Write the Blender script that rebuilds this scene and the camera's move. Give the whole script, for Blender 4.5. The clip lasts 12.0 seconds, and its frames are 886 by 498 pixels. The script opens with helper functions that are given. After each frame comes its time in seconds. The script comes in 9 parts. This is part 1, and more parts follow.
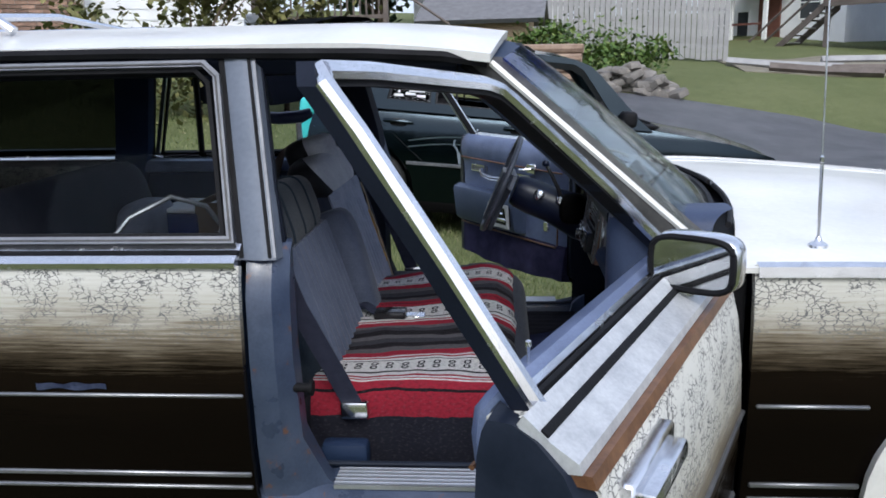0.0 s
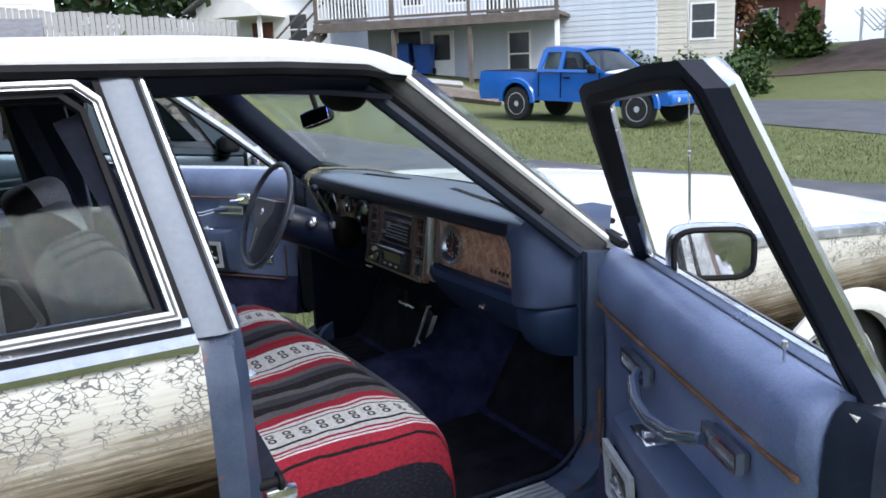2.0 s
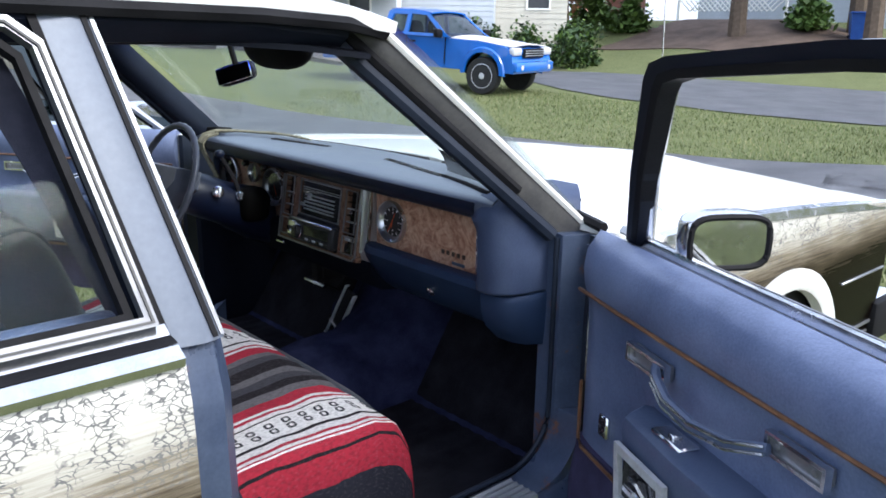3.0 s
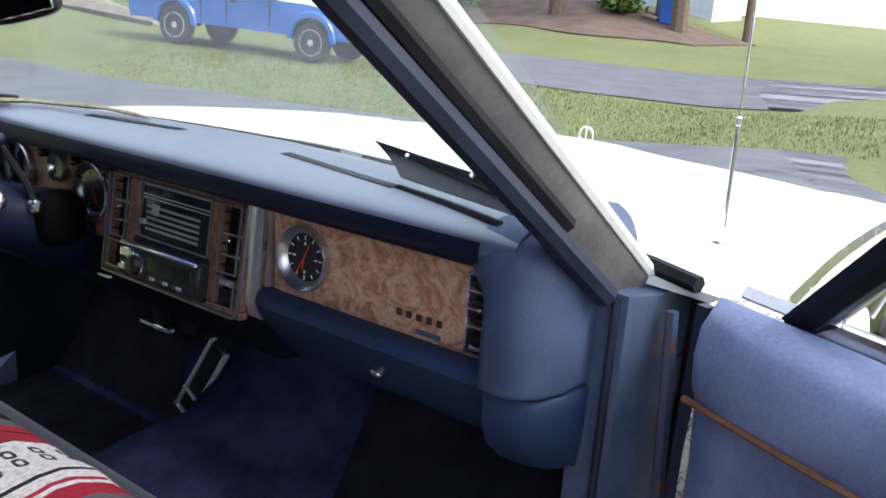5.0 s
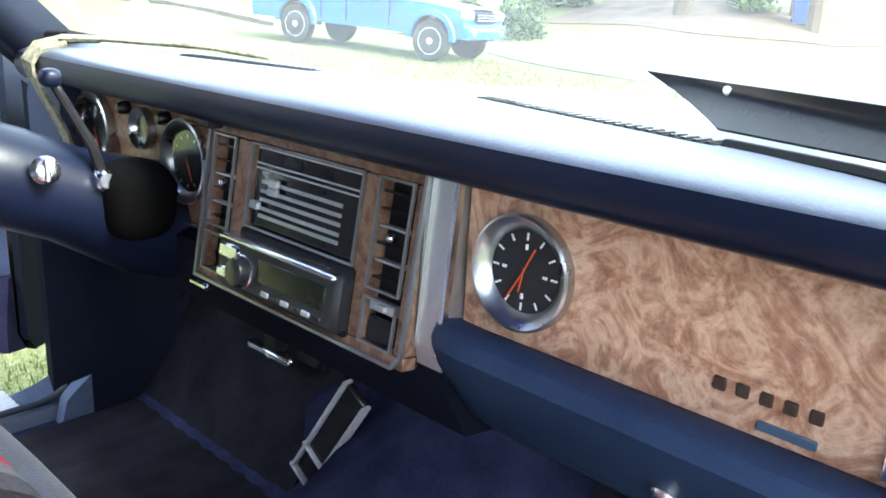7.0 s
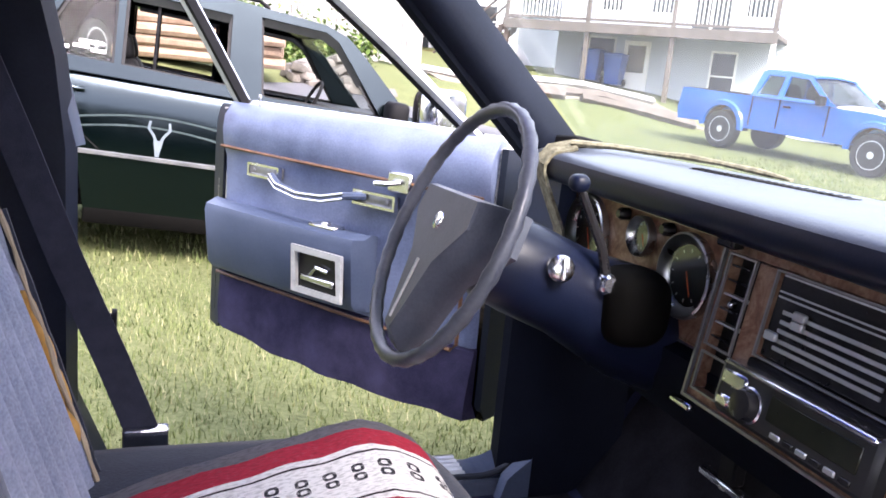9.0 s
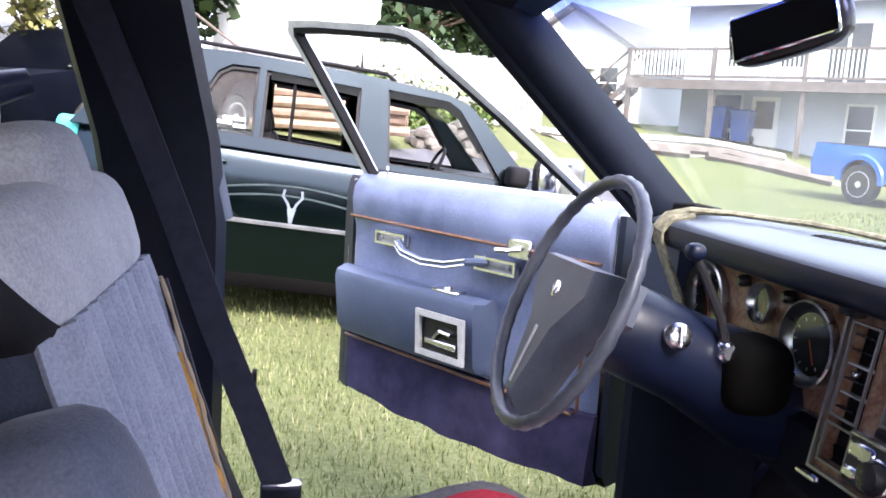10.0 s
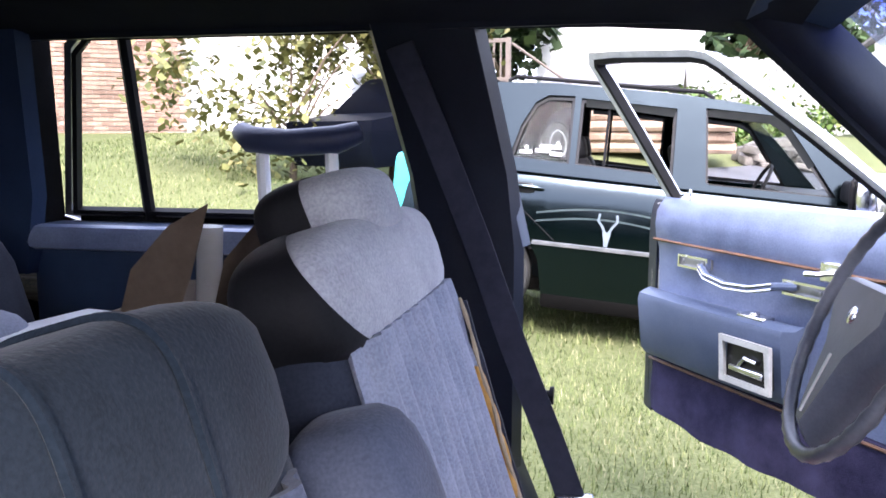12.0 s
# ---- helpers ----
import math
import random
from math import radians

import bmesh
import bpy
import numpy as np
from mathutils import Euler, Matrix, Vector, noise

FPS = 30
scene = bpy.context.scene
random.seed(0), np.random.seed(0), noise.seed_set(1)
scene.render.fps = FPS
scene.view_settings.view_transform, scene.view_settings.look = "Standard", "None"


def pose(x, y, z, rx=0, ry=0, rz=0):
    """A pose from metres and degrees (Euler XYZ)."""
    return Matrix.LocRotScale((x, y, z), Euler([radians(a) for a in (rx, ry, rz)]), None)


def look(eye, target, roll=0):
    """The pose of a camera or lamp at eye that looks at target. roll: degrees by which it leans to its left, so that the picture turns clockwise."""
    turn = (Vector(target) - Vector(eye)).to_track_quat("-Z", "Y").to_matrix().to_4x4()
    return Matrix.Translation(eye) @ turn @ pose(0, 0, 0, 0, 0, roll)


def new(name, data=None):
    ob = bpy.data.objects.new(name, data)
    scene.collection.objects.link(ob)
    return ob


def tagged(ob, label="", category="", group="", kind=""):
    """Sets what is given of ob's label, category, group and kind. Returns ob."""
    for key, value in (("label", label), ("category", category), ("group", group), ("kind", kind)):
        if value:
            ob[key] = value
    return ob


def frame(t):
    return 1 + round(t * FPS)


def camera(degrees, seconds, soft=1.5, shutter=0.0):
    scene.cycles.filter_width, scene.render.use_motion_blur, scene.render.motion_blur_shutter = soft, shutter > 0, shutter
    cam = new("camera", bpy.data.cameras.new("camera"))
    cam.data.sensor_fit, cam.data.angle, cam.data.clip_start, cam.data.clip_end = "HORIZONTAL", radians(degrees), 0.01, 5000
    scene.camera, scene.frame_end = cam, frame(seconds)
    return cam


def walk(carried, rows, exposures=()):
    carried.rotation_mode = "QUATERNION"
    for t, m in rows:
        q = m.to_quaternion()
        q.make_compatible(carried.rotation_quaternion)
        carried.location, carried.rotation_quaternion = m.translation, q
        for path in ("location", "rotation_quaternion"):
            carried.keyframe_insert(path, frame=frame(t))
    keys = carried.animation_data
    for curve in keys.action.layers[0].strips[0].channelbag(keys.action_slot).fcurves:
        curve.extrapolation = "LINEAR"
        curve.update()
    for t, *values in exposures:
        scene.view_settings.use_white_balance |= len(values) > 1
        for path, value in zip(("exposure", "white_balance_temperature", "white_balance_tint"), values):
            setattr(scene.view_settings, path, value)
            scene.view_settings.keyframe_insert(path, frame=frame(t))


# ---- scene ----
cam = camera(56.9, 12.0, soft=1.7)
PATH = [
    (0, (0.558, -2.595, 1.389), (0.409, -0.651, 0.943), -1.2),
    (0.5, (0.314, -2.503, 1.388), (0.407, -0.55, 0.967), -3.5),
    (1, (0.051, -2.361, 1.393), (0.499, -0.462, 0.954), -1.4),
    (1.5, (-0.196, -2.353, 1.408), (0.666, -0.601, 0.973), -1.2),
    (2, (-0.286, -2.234, 1.392), (0.686, -0.539, 0.968), -2.5),
    (2.5, (-0.317, -2.042, 1.402), (0.704, -0.396, 0.904), -3.6),
    (3, (-0.417, -1.9, 1.395), (0.875, -0.465, 0.875), 0.8),
    (3.5, (-0.453, -1.803, 1.382), (0.934, -0.471, 0.83), 2.2),
    (3.7, (-0.419, -1.762, 1.357), (0.986, -0.425, 0.871), 2.1),
    (5.3, (0.071, -1.036, 1.28), (1.658, 0.015, 0.666), 4.4),
    (5.5, (0.137, -0.968, 1.244), (1.65, 0.142, 0.551), 4.4),
    (6, (0.262, -0.849, 1.183), (1.695, 0.348, 0.466), 2.6),
    (6.5, (0.303, -0.757, 1.151), (1.738, 0.491, 0.531), 2.4),
    (6.7, (0.301, -0.731, 1.139), (1.733, 0.531, 0.541), 3.0),
    (8.3, (0.261, -0.622, 1.152), (1.346, 1.003, 0.728), 0.7),
    (8.5, (0.253, -0.617, 1.158), (1.228, 1.082, 0.754), 0.4),
    (9, (0.196, -0.59, 1.147), (0.849, 1.254, 0.731), 5.4),
    (9.5, (0.171, -0.591, 1.144), (0.622, 1.318, 0.754), 6.7),
    (10, (0.183, -0.642, 1.167), (0.546, 1.303, 0.874), 3.7),
    (10.5, (0.219, -0.68, 1.178), (0.51, 1.284, 0.934), -1.1),
    (11, (0.213, -0.695, 1.183), (0.288, 1.285, 0.911), 3.5),
    (11.5, (0.231, -0.719, 1.191), (0.014, 1.25, 0.912), -0.7),
    (12, (0.242, -0.709, 1.182), (-0.175, 1.229, 0.919), 0.1),
]
EXPOSURES = [(0.0, 0.10, 6050, 7), (0.5, 0.38, 6050, 7), (1.5, 0.52, 6050, 7), (2.5, 0.78, 6050, 7), (3.0, 0.92, 6050, 7), (3.7, 1.0, 6100, 7), (5.3, 1.45, 6500, 10), (5.5, 1.68, 6500, 10), (5.9, 3.22, 6750, 11), (6.5, 3.1, 6350, 0), (6.7, 3.1, 6350, 0), (8.3, 2.15, 6650, 13), (9.0, 2.25, 6750, 19), (9.5, 2.42, 6700, 20), (10.0, 2.25, 6550, 18), (11.0, 2.3, 6400, 18), (12.0, 2.34, 6300, 18)]
walk(cam, [(t, look(eye, target, roll)) for t, eye, target, roll in PATH], EXPOSURES)

# ---- world and sun: an overcast afternoon ----
world = bpy.data.worlds.new("world")
scene.world = world
world.use_nodes = True
wn = world.node_tree
sky = wn.nodes.new("ShaderNodeTexSky")
sky.sky_type = "NISHITA"
sky.sun_disc = False
sky.sun_elevation = radians(45)
sky.sun_rotation = radians(167)
sky.dust_density = 4.0
sky.air_density = 1.0
haze = wn.nodes.new("ShaderNodeMixRGB")
haze.inputs["Fac"].default_value = 0.55
haze.inputs["Color2"].default_value = (5.3, 5.6, 6.9, 1)
wn.links.new(sky.outputs["Color"], haze.inputs["Color1"])
back = wn.nodes["Background"]
wn.links.new(haze.outputs["Color"], back.inputs["Color"])
back.inputs["Strength"].default_value = 0.20
sun_data = bpy.data.lights.new("sun", "SUN")
sun_data.energy = 2.0
sun_data.angle = radians(25)
sun_data.color = (1.0, 0.965, 0.92)
sun = new("sun", sun_data)
sun.matrix_world = look((3, -13, 13.5), (0, 0, 0))

# ---- building helpers ----
def part(name, bm, material, parent=None, label="", m=None, sharp=38):
    """One mesh object from a bmesh, under a thing or a part."""
    me = bpy.data.meshes.new(name)
    bmesh.ops.recalc_face_normals(bm, faces=bm.faces)
    bm.to_mesh(me)
    bm.free()
    me.materials.append(material)
    for p in me.polygons:
        p.use_smooth = True
    me.set_sharp_from_angle(angle=radians(sharp))
    ob = new(name, me)
    if parent:
        ob.parent = parent
    if m is not None:
        ob.matrix_basis = m
    return tagged(ob, label)


def shared(name, me, parent, m):
    """Another object on a mesh that exists."""
    ob = new(name, me)
    ob.parent = parent
    ob.matrix_basis = m
    return ob


def empty(name, m=None):
    ob = new(name)
    if m is not None:
        ob.matrix_basis = m
    return ob


def B():
    return bmesh.new()


def xf(bm, verts, m):
    bmesh.ops.transform(bm, matrix=m, verts=verts)


def box(bm, x0, x1, y0, y1, z0, z1, bev=0.0, seg=2, m=None):
    vs = bmesh.ops.create_cube(bm, size=1)["verts"]
    xf(bm, vs, Matrix.Translation(((x0 + x1) / 2, (y0 + y1) / 2, (z0 + z1) / 2)) @ Matrix.Diagonal((abs(x1 - x0), abs(y1 - y0), abs(z1 - z0), 1)))
    if bev:
        es = list({e for v in vs for e in v.link_edges})
        r = bmesh.ops.bevel(bm, geom=es, offset=bev, segments=seg, profile=0.5, affect="EDGES", clamp_overlap=True)
        vs = list({v for f in r["faces"] for v in f.verts} | {v for v in vs if v.is_valid})
        if m is not None:
            stack, seen = list(vs), set(vs)
            while stack:
                v = stack.pop()
                for e in v.link_edges:
                    o = e.other_vert(v)
                    if o not in seen:
                        seen.add(o)
                        stack.append(o)
            vs = list(seen)
    if m is not None:
        xf(bm, vs, m)
    return bm


def prism(bm, pts, axis, a, b, bev=0.0, seg=2, m=None):
    """A polygon of pts pushed along an axis from a to b. x: pts are (y, z); y: (x, z); z: (x, y)."""
    def at(p, h):
        return {"x": (h, p[0], p[1]), "y": (p[0], h, p[1]), "z": (p[0], p[1], h)}[axis]
    lo = [bm.verts.new(at(p, a)) for p in pts]
    hi = [bm.verts.new(at(p, b)) for p in pts]
    n = len(pts)
    bm.faces.new(lo[::-1])
    bm.faces.new(hi)
    for i in range(n):
        bm.faces.new((lo[i], lo[(i + 1) % n], hi[(i + 1) % n], hi[i]))
    vs = lo + hi
    if bev:
        es = list({e for v in vs for e in v.link_edges})
        r = bmesh.ops.bevel(bm, geom=es, offset=bev, segments=seg, profile=0.5, affect="EDGES", clamp_overlap=True)
        vs = list({v for f in r["faces"] for v in f.verts} | {v for v in vs if v.is_valid})
    if m is not None:
        xf(bm, vs, m)
    return bm


def loft(bm, rings, closed=True, caps=True, wrap=False):
    """A skin over rings of points, all of one length."""
    vr = [[bm.verts.new(p) for p in r] for r in rings]
    n = len(rings[0])
    pairs = list(zip(vr, vr[1:])) + ([(vr[-1], vr[0])] if wrap else [])
    for r, s in pairs:
        for i in range(n if closed else n - 1):
            j = (i + 1) % n
            try:
                bm.faces.new((r[i], r[j], s[j], s[i]))
            except ValueError:
                pass
    if caps and closed and not wrap:
        bm.faces.new(vr[0][::-1])
        bm.faces.new(vr[-1])
    return bm


def tube(bm, path, r, n=8, wrap=False, flat=1.0, up=(0, 0, 1)):
    """A round bar along a path; flat squeezes it along the second axis. r may be one radius or one for each point."""
    P = [Vector(p) for p in path]
    rings = []
    for i, p in enumerate(P):
        if wrap:
            d = (P[(i + 1) % len(P)] - P[i - 1]).normalized()
        else:
            d = (P[min(i + 1, len(P) - 1)] - P[max(i - 1, 0)]).normalized()
        u = Vector(up)
        if abs(d.dot(u)) > 0.95:
            u = Vector((1, 0, 0)) if abs(d.x) < 0.9 else Vector((0, 1, 0))
        s = d.cross(u).normalized()
        w = s.cross(d)
        rr = r[i] if isinstance(r, (list, tuple)) else r
        rings.append([p + rr * (math.cos(2 * math.pi * k / n) * s + flat * math.sin(2 * math.pi * k / n) * w) for k in range(n)])
    return loft(bm, rings, True, True, wrap)


def strap(bm, path, width, thick, side=(1, 0, 0)):
    """A flat band along a path, its width along side."""
    rings = []
    P = [Vector(p) for p in path]
    for i, p in enumerate(P):
        d = (P[min(i + 1, len(P) - 1)] - P[max(i - 1, 0)]).normalized()
        s = Vector(side)
        s = (s - s.dot(d) * d).normalized()
        w = s.cross(d)
        rings.append([p + s * (a * width / 2) + w * (b * thick / 2) for a, b in ((-1, -1), (1, -1), (1, 1), (-1, 1))])
    return loft(bm, rings)


def lathe(bm, profile, m=None, n=24, cap=True):
    """A turned shape: profile of (radius, height) about z, moved by m."""
    rings = [[(r * math.cos(2 * math.pi * k / n), r * math.sin(2 * math.pi * k / n), h) for k in range(n)] for r, h in profile]
    start = len(bm.verts)
    loft(bm, rings, True, cap)
    if m is not None:
        bm.verts.ensure_lookup_table()
        xf(bm, [bm.verts[i] for i in range(start, len(bm.verts))], m)
    return bm


def cushion(bm, c, s, e=0.4, n=20, k=14, m=None, f=None):
    """A soft rounded block about c with half sizes s; e near 0 is boxy, 1 an ellipsoid. f moves each point."""
    def sp(v):
        return math.copysign(abs(v) ** e, v)
    rings = []
    for i in range(k + 1):
        a = -math.pi / 2 + math.pi * i / k
        a = max(-math.pi / 2 + 0.02, min(math.pi / 2 - 0.02, a))
        ring = []
        for j in range(n):
            b = 2 * math.pi * (j + 0.5) / n
            p = Vector((s[0] * sp(math.cos(a)) * sp(math.cos(b)), s[1] * sp(math.cos(a)) * sp(math.sin(b)), s[2] * sp(math.sin(a))))
            p += Vector(c)
            if f:
                p = Vector(f(p))
            if m is not None:
                p = m @ p
            ring.append(p)
        rings.append(ring)
    return loft(bm, rings)


def sheet(bm, f, us, vs, thick=0.0):
    """A grid of points f(u, v), given depth along its normals when thick is set."""
    g = [[bm.verts.new(f(u, v)) for v in vs] for u in us]
    fs = []
    for i in range(len(us) - 1):
        for j in range(len(vs) - 1):
            fs.append(bm.faces.new((g[i][j], g[i + 1][j], g[i + 1][j + 1], g[i][j + 1])))
    if thick:
        bmesh.ops.recalc_face_normals(bm, faces=fs)
        bmesh.ops.solidify(bm, geom=fs, thickness=thick)
    return bm


def smooth(a, b, v):
    k = min(1.0, max(0.0, (v - a) / (b - a)))
    return k * k * (3 - 2 * k)


def span(a, b, n):
    return [a + (b - a) * i / (n - 1) for i in range(n)]


def frame_bar(bm, loop, w, t, normal):
    """A closed flat frame along a loop of points: w wide in its plane (inwards), t deep along normal."""
    P = [Vector(p) for p in loop]
    c = sum(P, Vector()) / len(P)
    nn = Vector(normal).normalized()
    outer, inner = P, []
    k = len(P)
    for i in range(k):
        a = (P[i] - P[i - 1]).normalized()
        b = (P[(i + 1) % k] - P[i]).normalized()
        na, nb = nn.cross(a), nn.cross(b)
        if na.dot(c - P[i]) < 0:
            na = -na
        if nb.dot(c - P[i]) < 0:
            nb = -nb
        d = na + nb
        d = d * (w / max(0.3, d.dot(na))) if d.length > 1e-6 else na * w
        inner.append(P[i] + d)
    rings = [[o, o + nn * t, i + nn * t, i] for o, i in zip(outer, inner)]
    return loft(bm, rings, True, False, True)


# ---- materials ----
def tree(name):
    mt = bpy.data.materials.new(name)
    mt.use_nodes = True
    return mt, mt.node_tree, mt.node_tree.nodes["Principled BSDF"]


def nd(nt, kind, **kw):
    n = nt.nodes.new(kind)
    for k, v in kw.items():
        n.inputs[k.replace("_", " ")].default_value = v
    return n


def coords(nt, scale=(1, 1, 1), kind="Object"):
    tc = nt.nodes.new("ShaderNodeTexCoord")
    mp = nt.nodes.new("ShaderNodeMapping")
    mp.inputs["Scale"].default_value = scale
    nt.links.new(tc.outputs[kind], mp.inputs["Vector"])
    return mp.outputs["Vector"]


def noise_tex(nt, vec, scale, detail=4.0, rough=0.6, distort=0.0):
    n = nd(nt, "ShaderNodeTexNoise", Scale=scale, Detail=detail, Roughness=rough, Distortion=distort)
    nt.links.new(vec, n.inputs["Vector"])
    return n.outputs["Fac"]


def ramp(nt, fac, stops):
    r = nt.nodes.new("ShaderNodeValToRGB")
    el = r.color_ramp.elements
    while len(el) < len(stops):
        el.new(0.5)
    for e, (p, c) in zip(el, stops):
        e.position = p
        e.color = (*c, 1) if len(c) == 3 else c
    nt.links.new(fac, r.inputs["Fac"])
    return r.outputs["Color"]


def mixc(nt, fac, a, b, blend="MIX"):
    m = nt.nodes.new("ShaderNodeMixRGB")
    m.blend_type = blend
    for sock, v in ((m.inputs["Fac"], fac), (m.inputs["Color1"], a), (m.inputs["Color2"], b)):
        if isinstance(v, (int, float)):
            sock.default_value = v
        elif isinstance(v, tuple):
            sock.default_value = (*v, 1)
        else:
            nt.links.new(v, sock)
    return m.outputs["Color"]


def bump(nt, bsdf, fac, strength, dist=0.002):
    b = nd(nt, "ShaderNodeBump", Strength=strength, Distance=dist)
    nt.links.new(fac, b.inputs["Height"])
    nt.links.new(b.outputs["Normal"], bsdf.inputs["Normal"])


def mat(name, a, b=None, rough=0.5, metal=0.0, scale=8.0, fine=120.0, bumps=0.15, stretch=(1, 1, 1), spec=0.32, coat=0.0, rough2=None, vary=0.0, kind="Object"):
    """A plain surface that varies between two colours at two scales, with fine relief."""
    mt, nt, bs = tree(name)
    b = b or tuple(min(1.0, c * 1.25) for c in a)
    v = coords(nt, stretch, kind)
    n1 = noise_tex(nt, v, scale, 5, 0.6)
    n2 = noise_tex(nt, v, fine, 3, 0.6)
    mx = nd(nt, "ShaderNodeMath")
    mx.operation = "MULTIPLY_ADD"
    mx.inputs[1].default_value = 0.35
    nt.links.new(n2, mx.inputs[0])
    nt.links.new(n1, mx.inputs[2])
    col = ramp(nt, mx.outputs[0], [(0.42, a), (0.9, b)])
    if vary:
        oi = nt.nodes.new("ShaderNodeObjectInfo")
        dark = mixc(nt, vary, (1, 1, 1), ramp(nt, oi.outputs["Random"], [(0.0, (0.25, 0.22, 0.2)), (1.0, (1.5, 1.4, 1.35))]))
        col = mixc(nt, 1.0, col, dark, "MULTIPLY")
    nt.links.new(col, bs.inputs["Base Color"])
    bs.inputs["Metallic"].default_value = metal
    bs.inputs["Specular IOR Level"].default_value = spec
    bs.inputs["Coat Weight"].default_value = coat
    bs.inputs["Coat Roughness"].default_value = 0.08
    if rough2 is not None:
        rr = nd(nt, "ShaderNodeMapRange")
        rr.inputs["From Min"].default_value, rr.inputs["From Max"].default_value = 0.3, 0.7
        rr.inputs["To Min"].default_value, rr.inputs["To Max"].default_value = rough, rough2
        nt.links.new(n1, rr.inputs["Value"])
        nt.links.new(rr.outputs["Result"], bs.inputs["Roughness"])
    else:
        bs.inputs["Roughness"].default_value = rough
    if bumps:
        bump(nt, bs, n2, bumps)
    return mt


def glass(name, tint=(0.92, 0.96, 0.95), gloss=1.0, dirt_haze=0.0, band=None):
    mt, nt, bs = tree(name)
    nt.nodes.remove(bs)
    tr = nd(nt, "ShaderNodeBsdfTransparent")
    tr.inputs["Color"].default_value = (*tint, 1)
    if band:
        sp = nt.nodes.new("ShaderNodeSeparateXYZ")
        nt.links.new(coords(nt), sp.inputs[0])
        mrz = nd(nt, "ShaderNodeMapRange")
        mrz.inputs["From Min"].default_value, mrz.inputs["From Max"].default_value = band
        nt.links.new(sp.outputs["Z"], mrz.inputs["Value"])
        nt.links.new(mixc(nt, mrz.outputs["Result"], tint, (0.16, 0.24, 0.62)), tr.inputs["Color"])
    gl = nd(nt, "ShaderNodeBsdfGlossy", Roughness=0.02)
    fr = nd(nt, "ShaderNodeLayerWeight", Blend=0.5)
    pw = nd(nt, "ShaderNodeMath")
    pw.operation = "POWER"
    pw.inputs[1].default_value = 4.5
    nt.links.new(fr.outputs["Facing"], pw.inputs[0])
    mu = nd(nt, "ShaderNodeMath")
    mu.operation = "MULTIPLY_ADD"
    mu.inputs[1].default_value = 0.55 * gloss
    mu.inputs[2].default_value = 0.035 * gloss
    nt.links.new(pw.outputs[0], mu.inputs[0])
    mx = nt.nodes.new("ShaderNodeMixShader")
    nt.links.new(mu.outputs[0], mx.inputs[0])
    nt.links.new(tr.outputs[0], mx.inputs[1])
    nt.links.new(gl.outputs[0], mx.inputs[2])
    last = mx.outputs[0]
    # pale film paints in dust and the haze of dash reflections
    if dirt_haze:
        df = nd(nt, "ShaderNodeBsdfDiffuse")
        df.inputs["Color"].default_value = (0.6, 0.62, 0.62, 1)
        tl = nd(nt, "ShaderNodeBsdfTranslucent")
        tl.inputs["Color"].default_value = (0.7, 0.72, 0.72, 1)
        both = nt.nodes.new("ShaderNodeMixShader")
        both.inputs[0].default_value = 0.65
        nt.links.new(df.outputs[0], both.inputs[1])
        nt.links.new(tl.outputs[0], both.inputs[2])
        v = coords(nt)
        f = ramp(nt, noise_tex(nt, v, 6, 6, 0.7), [(0.3, (dirt_haze * 0.5,) * 3), (0.8, (dirt_haze * 1.6,) * 3)])
        m2 = nt.nodes.new("ShaderNodeMixShader")
        nt.links.new(f, m2.inputs[0])
        nt.links.new(last, m2.inputs[1])
        nt.links.new(both.outputs[0], m2.inputs[2])
        last = m2.outputs[0]
    nt.links.new(last, nt.nodes["Material Output"].inputs["Surface"])
    return mt


